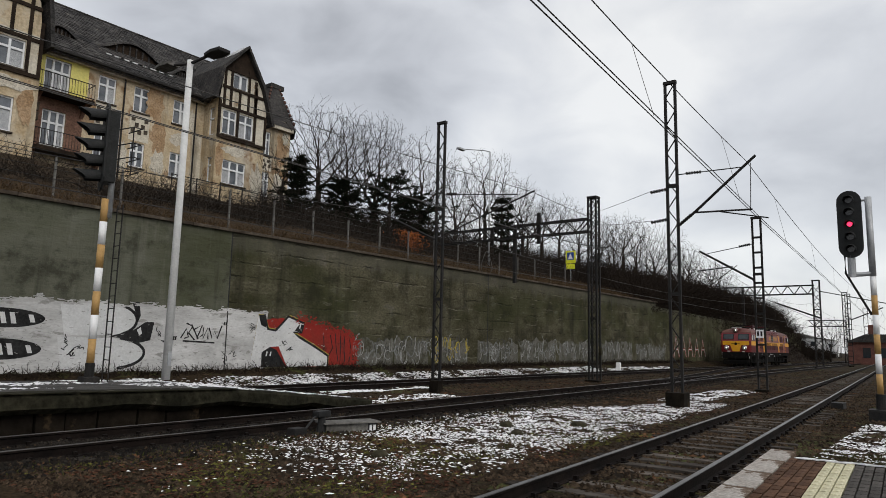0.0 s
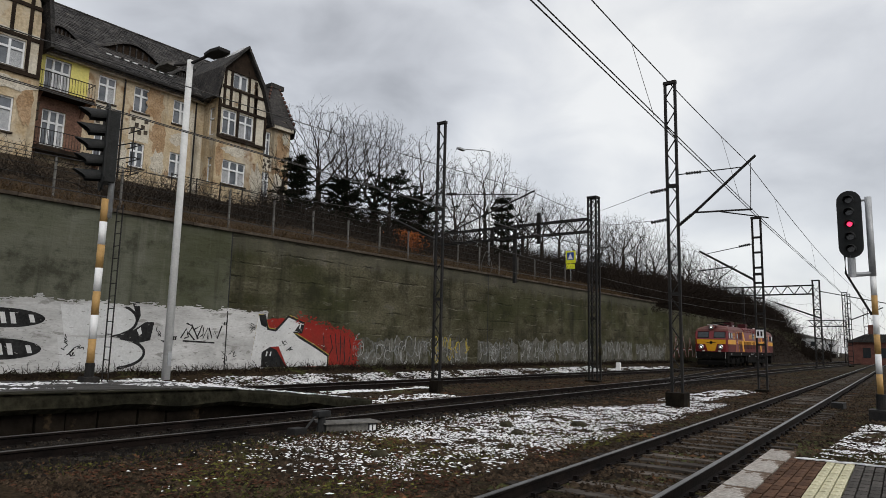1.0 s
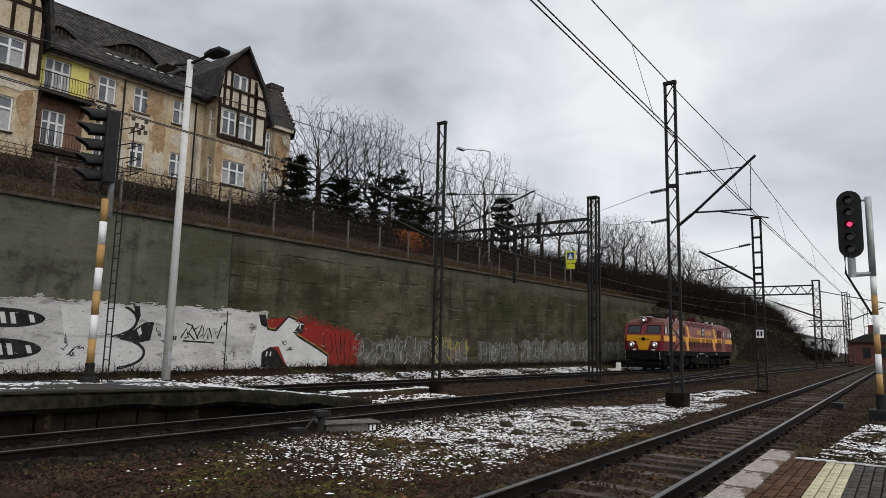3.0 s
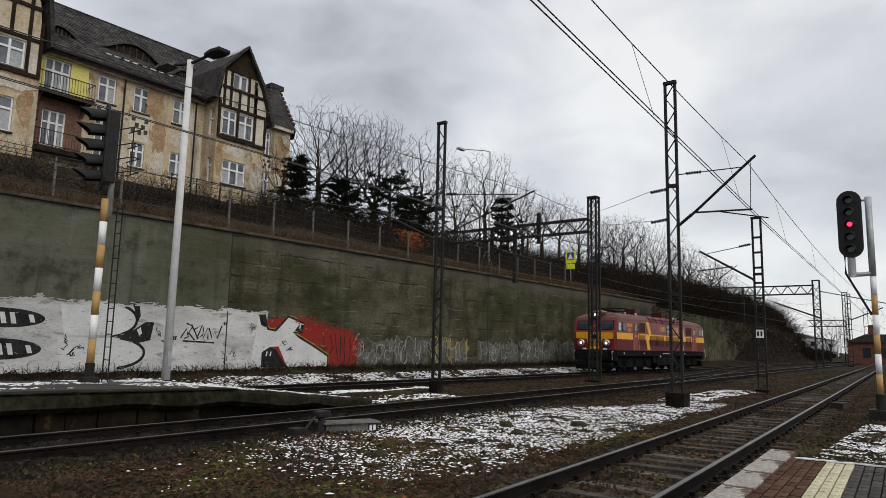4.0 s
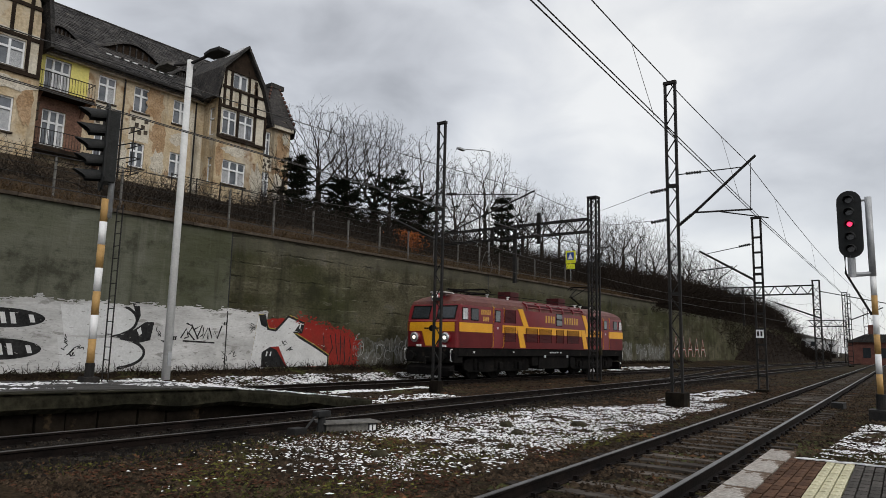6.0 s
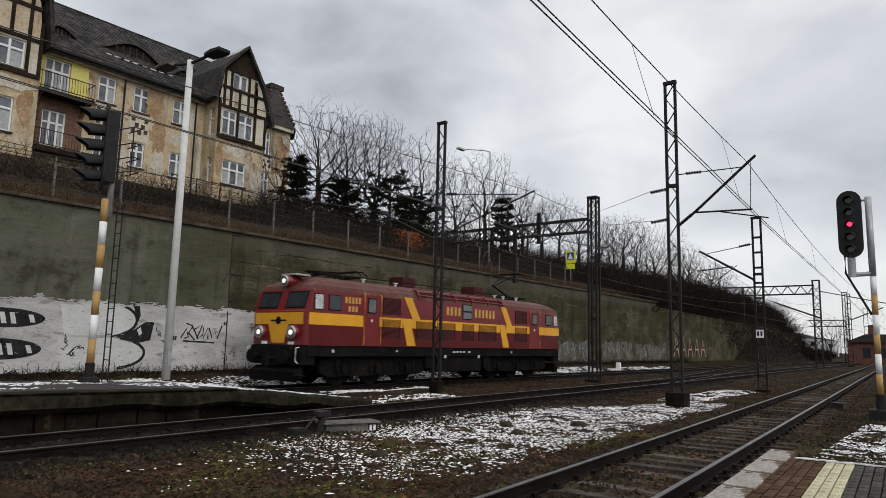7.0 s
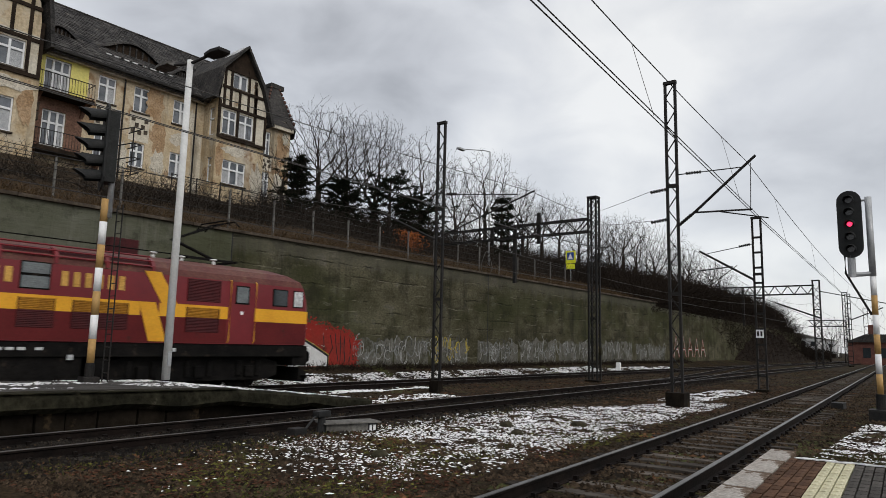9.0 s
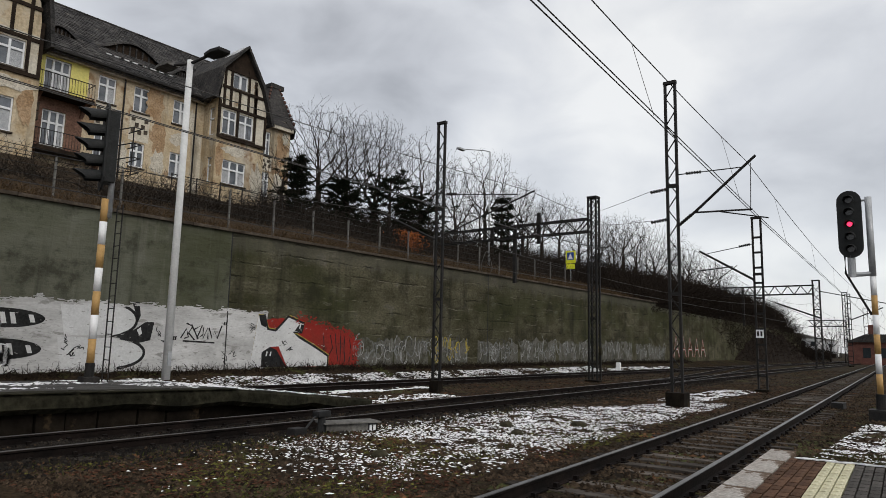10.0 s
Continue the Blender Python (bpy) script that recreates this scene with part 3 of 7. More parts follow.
def catenary(spans, label):
    """spans: support points (x, y, z_messenger, z_contact, y_messenger)."""
    mess, con, drops = [], [], []
    for a, b in zip(spans, spans[1:]):
        n = 14
        for i in range(n + (1 if b is spans[-1] else 0)):
            t = i / n
            x, y = a[0] + (b[0] - a[0]) * t, a[1] + (b[1] - a[1]) * t
            zc = a[3] + (b[3] - a[3]) * t
            zm = a[2] + (b[2] - a[2]) * t - min(1.0, (b[0] - a[0]) * 0.017) * 4 * t * (1 - t)
            ym = a[-1] + (b[-1] - a[-1]) * t if len(a) > 4 else y
            mess.append((x, ym, zm))
            con.append((x, y, zc))
            if i % 2 == 1:
                drops.append((x, y, zm, zc, ym))
    c = thing("catenary", (0, 0, 0), label, "overhead wire", "overhead wires")
    part("messenger_wire", rod(bmesh.new(), mess, 0.011, 5), M_WIRE, c)
    for o in (-0.035, 0.035):
        part("contact_wire", rod(bmesh.new(), [(x, y + o, z) for x, y, z in con], 0.010, 5), M_WIRE, c)
    for x, y, a, b, ym in drops:
        part("dropper", rod(bmesh.new(), [(x, ym, a), (x, y, b)], 0.005, 4), M_WIRE, c)
    return c


def build_masts():
    a = lattice_mast("lattice_mast", 21.9, 7.5, 10.6, 0.33, 0.1, "dark steel lattice mast with a sloping cantilever arm")
    z0 = 0.25
    rods(a, "cantilever", [(0, -0.15, 5.6 + z0), (0, -0.75, 6.05 + z0), (0, -2.6, 7.62 + z0)], 0.045)
    insulator(a, (0, -0.2, 5.64 + z0), (0, -0.6, 5.94 + z0), 0.075)
    rods(a, "tie_rod", [(0, -0.15, 7.33 + z0), (0, -2.15, 7.3 + z0)], 0.018)
    insulator(a, (0, -0.45, 7.33 + z0), (0, -0.95, 7.32 + z0), 0.06)
    rods(a, "registration_arm", [(0, -0.75, 6.0 + z0), (0, -2.45, 5.93 + z0)], 0.03)
    rods(a, "steady_arm", [(0, -1.5, 5.95 + z0), (0, -2.9, 5.62 + z0)], 0.02)
    rods(a, "drop_rod", [(0, -2.45, 7.4 + z0), (0, -2.4, 5.95 + z0)], 0.012)
    for z, dz in ((6.88, 0.05), (5.86, 0.06)):
        insulator(a, (0, 0.2, z + z0), (0, 0.75, z - dz + z0), 0.07)
    b = lattice_mast("lattice_mast", 20.2, 15.95, 10.3, 0.33, 0.1, "dark steel lattice mast between the tracks with a long bracket", "zigzag", (0.3, 0.42))
    rods(b, "cantilever", [(0, -0.2, 5.75 + z0), (0, -4.2, 7.0 + z0)], 0.032)
    rods(b, "tie_rod", [(0, -0.2, 7.35 + z0), (0, -3.5, 6.95 + z0)], 0.018)
    insulator(b, (0, -0.3, 7.34 + z0), (0, -0.8, 7.29 + z0), 0.07)
    rods(b, "cantilever", [(0, 0.2, 5.6 + z0), (0, 3.2, 7.0 + z0)], 0.04)
    c = lattice_mast("gantry_mast", 33.5, 15.8, 9.75, 0.46, 0.4, "riveted four-legged lattice mast carrying a gantry beam", "box", (0.8, 0.8))
    bm = bmesh.new()
    for z in (7.85, 8.55):
        for x in (-0.2, 0.2):
            bar(bm, (x, 0.2, z + z0), (x, 10.5, z + z0), 0.085)
    k, y = 0, 0.3
    while y < 10:
        s = (7.85, 8.55) if k % 2 else (8.55, 7.85)
        for x in (-0.2, 0.2):
            bar(bm, (x, y, s[0] + z0), (x, y + 0.7, s[1] + z0), 0.055)
        y += 0.7
        k += 1
    part("gantry_beam", bm, M_IRON, c, "riveted lattice gantry beam")
    for y, zb in ((3.4, 7.4), (5.0, 5.2), (6.6, 7.5)):
        bm = bmesh.new()
        box(bm, -0.07, 0.07, y - 0.1, y + 0.1, zb + z0, 9.2 + z0 if y == 3.4 else 8.6 + z0)
        part("hanger_post", bm, M_IRON, c)
    for z in (6.9, 6.0):
        insulator(c, (0, -0.25, z + z0), (0, -0.8, z + z0), 0.08)
    bm = bmesh.new()
    box(bm, -0.1, 0.1, -0.40, -0.28, 1.45, 1.85, 0.02)
    part("switch_box", bm, M_PLAT, c, "small grey switch box")
    d = lattice_mast("ladder_mast", 33.1, 7.5, 7.76, 0.36, 0.1, "dark steel ladder-type mast with a kilometre plate", "ladder")
    rods(d, "cantilever", [(0, 0.2, 4.85 + z0), (0, 2.6, 6.32 + z0)], 0.05)
    insulator(d, (0, 0.2, 4.85 + z0), (0, 0.7, 5.16 + z0), 0.075)
    rods(d, "registration_arm", [(0, 1.1, 5.5 + z0), (0, 2.7, 5.36 + z0)], 0.03)
    rods(d, "steady_arm", [(0, 0.9, 5.55 + z0), (0, 2.0, 4.75 + z0)], 0.018)
    rods(d, "tie_rod", [(0, 0.2, 6.5 + z0), (0, 2.4, 6.15 + z0)], 0.018)
    insulator(d, (0, 0.3, 6.5 + z0), (0, 0.8, 6.42 + z0), 0.07)
    rods(d, "drop_rod", [(0, 1.9, 5.95 + z0), (0, 1.85, 5.4 + z0)], 0.012)
    bm = bmesh.new()
    box(bm, -0.2, -0.17, -0.16, 0.16, 2.2 + z0, 2.56 + z0, 0.01)
    plate = part("number_plate", bm, M_WHITE, d, "white plate with dark marks")
    bm = bmesh.new()
    box(bm, -0.206, -0.2, -0.11, -0.03, 2.27 + z0, 2.49 + z0)
    box(bm, -0.206, -0.2, 0.03, 0.11, 2.27 + z0, 2.49 + z0)
    part("marking", bm, M_BLACK, plate)
    e = lattice_mast("gantry_mast", 88, 13.8, 9.9, 0.7, 0.6, "distant lattice mast with a cross beam", "box", (1, 1))
    bm = bmesh.new()
    for z in (8.3, 9.3):
        bar(bm, (0, 0.2, z + z0), (0, 14.5, z + z0), 0.16)
    for i in range(20):
        s = (8.3, 9.3) if i % 2 else (9.3, 8.3)
        bar(bm, (0, 0.2 + i * 0.7, s[0] + z0), (0, 0.9 + i * 0.7, s[1] + z0), 0.09)
    part("gantry_beam", bm, M_IRON, e)
    for y in (10.9, 8.0):
        bm = bmesh.new()
        box(bm, -0.12, 0.12, y - 0.12, y + 0.12, 4.6 + z0, 9.3 + z0)
        part("hanger_post", bm, M_IRON, e)
    rods(e, "cantilever", [(0, -0.3, 5.5 + z0), (0, 4.5, 7.4 + z0)], 0.09)
    rods(e, "tie_rod", [(0, -0.3, 8.6 + z0), (0, -7.5, 6.9 + z0)], 0.05)
    f = lattice_mast("ladder_mast", 105, 12.8, 9.5, 0.6, 0.15, "distant ladder-type mast beside the tracks", "ladder")
    rods(f, "cantilever", [(0, -0.3, 6.0 + z0), (0, -4.0, 7.6 + z0)], 0.07)
    lattice_mast("lattice_mast", 150, 15.5, 10, 0.7, 0.2, "far lattice mast beside the tracks")
    g = lattice_mast("gantry_mast", 140, 17.5, 12.4, 0.8, 0.6, "far lattice mast of a cross beam", "box", (1, 1))
    bm = bmesh.new()
    for z in (6.3, 7.4):
        bar(bm, (0, 0, z + 0.25), (0, 6, z + 0.25), 0.16)
    for i in range(6):
        s = (6.55, 7.65) if i % 2 else (7.65, 6.55)
        bar(bm, (0, i, s[0]), (0, i + 1, s[1]), 0.1)
    part("gantry_beam", bm, M_IRON, g)
    for za, zb in ((6.88, 8.9), (5.86, 8.3)):
        wire("guy_wire", [(21.9, 8.2, za), (25.8, 10.9, za + (zb - za) * 0.3), (29.6, 13.4, za + (zb - za) * 0.62), (33.5, 15.6, zb)], 0.010, "thin dark guy wire between two masts")
    catenary([(-30, 1.12, 7.5, 5.5, 1.27), (21.9, 4.75, 7.48, 5.5, 5.18), (88, 8.75, 7.4, 5.5, 7.9), (160, 12.4, 7.4, 5.5, 12.0)], "twin contact wire and messenger over the track")
    catenary([(-36, 10.4, 7.3, 5.5), (20.2, 11.9, 7.0, 5.5), (33.1, 10.2, 6.3, 5.4), (88, 14.5, 7.2, 5.5), (160, 16, 7.2, 5.5)], "overhead wires above the middle track")
    catenary([(-36, 19.3, 7.2, 5.6), (20.2, 19.1, 7.0, 5.5), (88, 19.3, 7.2, 5.5), (160, 19.3, 7.2, 5.5)], "overhead wires along the retaining wall")


# ---------------- signals and lamp ----------------
M_LENS = mat("dark_lens", (0.01, 0.01, 0.012), (0.015, 0.015, 0.017), 3, 0.2, 0)
M_RED = mat("red_signal_light", (1.0, 0.03, 0.10), (1.0, 0.05, 0.12), 3, 0.3, 0, emit=2.2)
M_HEAD = mat("signal_housing", (0.012, 0.013, 0.013), (0.024, 0.025, 0.025), 4, 0.7, 0.1, 30)


def signal_head(s, x, y, z0, z1, w, face, lit=None, hood=0.3, tilt=0.0):
    """A rounded housing facing along -x (face=-1); lamps from the top."""
    h = z1 - z0
    head = new("signal_head")
    head.parent = s
    head.location = (x, y, z0)
    head.rotation_euler = (0, 0, tilt)
    out = [(w / 2 * math.cos(a), w / 2 + w / 2 * math.sin(a)) for a in [math.pi + i * math.pi / 10 for i in range(11)]]
    out += [(w / 2 * math.cos(a), h - w / 2 + w / 2 * math.sin(a)) for a in [i * math.pi / 10 for i in range(11)]]
    bm = prism(bmesh.new(), out, "x", 0.0, 0.05)
    part("backboard", bm, M_HEAD, head, "rounded dark backboard")
    bm = bmesh.new()
    box(bm, 0.05, 0.3, -w * 0.3, w * 0.3, w * 0.25, h - w * 0.25, 0.03)
    part("housing", bm, M_HEAD, head)
    n = 5
    for i in range(n):
        zc = h - w * 0.42 - i * (h - w * 0.84) / (n - 1)
        r = w * 0.2
        bm = bmesh.new()
        rod(bm, [(-0.012, 0, zc), (0.0, 0, zc)], r * (0.55 if i == lit else 0.8), 16)
        part("lens", bm, M_RED if i == lit else M_LENS, head, "lit red lens" if i == lit else "unlit lens")
        bm = bmesh.new()
        inner, outer = [], []
        for k in range(15):
            a = radians(-25 + k * 230 / 14)
            fr = hood * (0.55 + 0.45 * max(0, math.sin(a)))
            for lst, rr in ((inner, r), (outer, r + 0.012)):
                lst.append((bm.verts.new((0.0, rr * math.cos(a), zc + rr * math.sin(a))), bm.verts.new((-fr, rr * math.cos(a), zc + rr * math.sin(a) - 0.04))))
        for lst in (inner, outer):
            for p, q in zip(lst, lst[1:]):
                bm.faces.new((p[0], q[0], q[1], p[1]))
        for p, q in zip(zip(inner, outer), list(zip(inner, outer))[1:]):
            bm.faces.new((p[0][1], q[0][1], q[1][1], p[1][1]))
        bmesh.ops.recalc_face_normals(bm, faces=bm.faces)
        part("hood", bm, M_HEAD, head, "black hood")
    return head


def banded_post(s, r, z0, z1, bands, first=0):
    for i in range(bands):
        a, b = z0 + (z1 - z0) * i / bands, z0 + (z1 - z0) * (i + 1) / bands
        part("post_band", rod(bmesh.new(), [(0, 0, a), (0, 0, b)], r, 14), (M_OCHRE, M_WHITE)[(i + first) % 2], s, "ochre band" if (i + first) % 2 == 0 else "white band", True)


def build_signals():
    s = thing("railway_signal", (21.6, 2.0, -0.2), "tall five-lamp railway signal showing red on a banded post", "railway signal", "signals")
    bm = bmesh.new()
    box(bm, -0.28, 0.28, -0.28, 0.28, -0.3, 0.35, 0.04)
    part("base", bm, M_IRON, s)
    part("foot_tube", rod(bmesh.new(), [(0, 0, 0.2), (0, 0, 0.75)], 0.12, 14), M_IRON, s)
    banded_post(s, 0.075, 0.75, 3.9, 6)
    part("mast_tube", rod(bmesh.new(), [(0, 0, 3.9), (0, 0, 6.1)], 0.085, 14), M_GALV, s, "grey upper mast tube", True)
    part("bracket", rod(bmesh.new(), [(0, 0, 3.98), (-0.1, 0.25, 3.95), (-0.15, 0.5, 3.95)], 0.06, 8), M_GALV, s)
    part("bracket", rod(bmesh.new(), [(0, 0, 6.02), (-0.1, 0.4, 6.0)], 0.03, 8), M_GALV, s)
    part("support_tube", rod(bmesh.new(), [(-0.15, 0.46, 3.88), (-0.15, 0.46, 4.48)], 0.10, 10), M_GALV, s)
    part("cable_conduit", rod(bmesh.new(), [(-0.12, 0.62, 4.5), (-0.12, 0.62, 4.0), (0, 0.08, 2.85)], 0.03, 8), M_IRON, s)
    signal_head(s, -0.25, 0.44, 4.40, 6.28, 0.60, -1, lit=2, hood=0.2, tilt=-0.05)

    s = thing("railway_signal", (7.64, 16.4, 0.56), "unlit five-lamp railway signal with deep hoods on a banded post", "railway signal", "signals")
    bm = bmesh.new()
    box(bm, -0.18, 0.18, -0.18, 0.18, -0.2, 0.1, 0.03)
    part("base", bm, M_IRON, s)
    part("foot_tube", rod(bmesh.new(), [(0, 0, 0.05), (0, 0, 0.42)], 0.105, 14), M_IRON, s)
    banded_post(s, 0.085, 0.42, 4.35, 7)
    part("mast_tube", rod(bmesh.new(), [(0.1, -0.03, 3.9), (0.1, -0.03, 6.6)], 0.07, 14), M_GALV, s, "grey upper mast tube", True)
    signal_head(s, -0.12, 0.12, 4.55, 6.75, 0.8, -1, None, 0.62, -0.3)
    bm = bmesh.new()
    for y in (-0.5, -0.22):
        rod(bm, [(0.2, y, 0.0), (0.2, y, 4.2)], 0.018, 6)
    z = 0.2
    while z < 4.15:
        rod(bm, [(0.2, -0.5, z), (0.2, -0.22, z)], 0.011, 5)
        z += 0.3
    part("ladder", bm, M_IRON, s, "narrow black service ladder")
    bm = bmesh.new()
    for z in (5.0, 5.35, 5.7, 6.1):
        rod(bm, [(0.1, -0.08, z), (0.25, -0.6, z + 0.02), (0.45, -0.6, z + 0.02), (0.4, -0.05, z)], 0.015, 5)
    rod(bm, [(0.25, -0.6, 4.9), (0.25, -0.6, 6.12)], 0.015, 5)
    part("safety_rail", bm, M_IRON, s)


M_POSTC = mat("concrete_post", (0.09, 0.085, 0.078), (0.15, 0.145, 0.135), 3, 0.9, 0.3, 14)
M_POLE = mat("pale_lamp_pole", (0.52, 0.52, 0.51), (0.62, 0.62, 0.61), 2, 0.55, 0.05, 20, grain=0.08)


def build_lamp():
    s = thing("platform_lamp", (9.4, 16.1, 0.56), "tall pale grey platform lamp with flat heads on a crossbar", "street lamp")
    part("pole", rod(bmesh.new(), [(0, 0, 0), (0, 0, 8.45)], 0.105, 16, 0.08), M_POLE, s, "", True)
    bm = bmesh.new()
    box(bm, -0.05, 0.05, -0.118, -0.1, 0.35, 0.7, 0.005)
    part("hatch", bm, M_GALV, s)
    part("crossbar", rod(bmesh.new(), [(-0.1, 0.72, 8.45), (0.0, 0, 8.36), (0.1, -0.72, 8.45)], 0.04, 8), M_IRON, s)
    for sy, m in ((1, M_POSTC), (-1, M_IRON)):
        b = bmesh.new()
        c, tip = (-0.14 * sy, 0.98 * sy), 8.44
        out = [(-0.17, -0.36), (0.17, -0.36), (0.21, 0.0), (0.15, 0.34), (-0.15, 0.34), (-0.21, 0.0)]
        prism(b, [(c[0] + px, c[1] + py) for px, py in out], "z", tip - 0.03, tip + 0.05)
        head = part("lamp_head", b, m, s, "flat lamp head")
        b = prism(bmesh.new(), [(c[0] + px * 0.7, c[1] + py * 0.7) for px, py in out], "z", tip + 0.05, tip + 0.09)
        part("cover", b, M_IRON, head, "domed dark cover")


build_old_platform()
build_paved_platform()
build_masts()
build_signals()
build_lamp()


# ---------------- electric locomotive ----------------
M_CRIMSON = mat("crimson_paint", (0.135, 0.006, 0.010), (0.17, 0.009, 0.013), 1.2, 0.36, 0.05, 18, grain=0.12)
M_YELLOW = mat("yellow_paint", (0.66, 0.31, 0.008), (0.74, 0.37, 0.014), 1.2, 0.4, 0.05, 18, grain=0.1)
M_LOWRED = mat("dark_red_paint", (0.085, 0.007, 0.008), (0.11, 0.011, 0.011), 1.2, 0.5, 0.05, 18, spots=(0.06, 0.012, 0.01), spot_at=0.6, spot_scale=2.0, grain=0.18)
# louvre colours: body paints darkened for some dirt and the shade between slats
M_GRILLE_R = mat("darkened_crimson", (0.040, 0.006, 0.007), (0.058, 0.008, 0.009), 2, 0.6, 0.1, 18)
M_GRILLE_Y = mat("darkened_yellow", (0.24, 0.10, 0.006), (0.31, 0.14, 0.009), 2, 0.6, 0.1, 18)
M_ROOF = mat("grimy_roof_paint", (0.085, 0.022, 0.020), (0.12, 0.05, 0.036), 1.2, 0.55, 0.1, 15, spots=(0.12, 0.08, 0.045), spot_at=0.57)
M_UNDER = mat("underframe_black", (0.005, 0.005, 0.005), (0.012, 0.011, 0.010), 2, 0.85, 0.2, 20, spots=(0.028, 0.022, 0.018), spot_at=0.63, spot_scale=3)
M_GLASS = mat("dark_window_glass", (0.02, 0.025, 0.028), (0.03, 0.035, 0.04), 2, 0.06, 0)
M_GREYGLASS = mat("grey_blind", (0.09, 0.10, 0.105), (0.14, 0.155, 0.16), 2, 0.15, 0)
M_CURTAIN = mat("pale_curtain", (0.42, 0.43, 0.44), (0.55, 0.56, 0.56), 5, 0.6, 0.1, 12)
M_CERAMIC = mat("white_ceramic", (0.65, 0.66, 0.66), (0.75, 0.75, 0.75), 3, 0.3, 0)
M_CHROME = mat("lamp_rim", (0.42, 0.42, 0.42), (0.5, 0.5, 0.5), 3, 0.3, 0, metal=0.7)
M_GLOW = mat("headlight_glow", (1.0, 0.93, 0.78), (1.0, 0.95, 0.82), 3, 0.2, 0, emit=1.1)
M_LETTER = mat("cream_lettering", (0.50, 0.28, 0.06), (0.58, 0.34, 0.09), 3, 0.5, 0)
M_POSTGREY = mat("pale_grey_paint", (0.30, 0.29, 0.27), (0.38, 0.37, 0.35), 3, 0.5, 0)
LOCO_L = 17.9


def loft_body(bm):
    prof = [(1.5, 1.46), (1.5, 2.2), (1.5, 2.62), (1.5, 3.0), (1.49, 3.36), (1.42, 3.55), (1.22, 3.74), (0.85, 3.88), (0.4, 3.95)]
    prof = prof + [(-y, z) for y, z in prof[::-1]]
    ends = [(-0.02, 2.62, 0.90), (0.02, 2.66, 0.955), (0.12, 2.98, 0.985), (0.26, 3.40, 0.99), (0.36, 3.55, 1.0), (0.75, 3.80, 1.0), (1.25, 3.95, 1.0)]
    sections = ends + [(LOCO_L - u, t, w) for u, t, w in ends[::-1]]
    rings = [[bm.verts.new((u, y * w, min(z, t))) for y, z in prof] for u, t, w in sections]
    for a, b in zip(rings, rings[1:]):
        for k in range(len(prof) - 1):
            f = bm.faces.new((a[k], b[k], b[k + 1], a[k + 1]))
            f.material_index = 1 if min(v.co.z for v in f.verts) > 3.3 else 0
        bm.faces.new((b[0], a[0], a[-1], b[-1]))
    bm.faces.new(rings[0])
    bm.faces.new(rings[-1][::-1])
    bmesh.ops.remove_doubles(bm, verts=bm.verts, dist=0.0005)
    bmesh.ops.recalc_face_normals(bm, faces=bm.faces)
    return bm


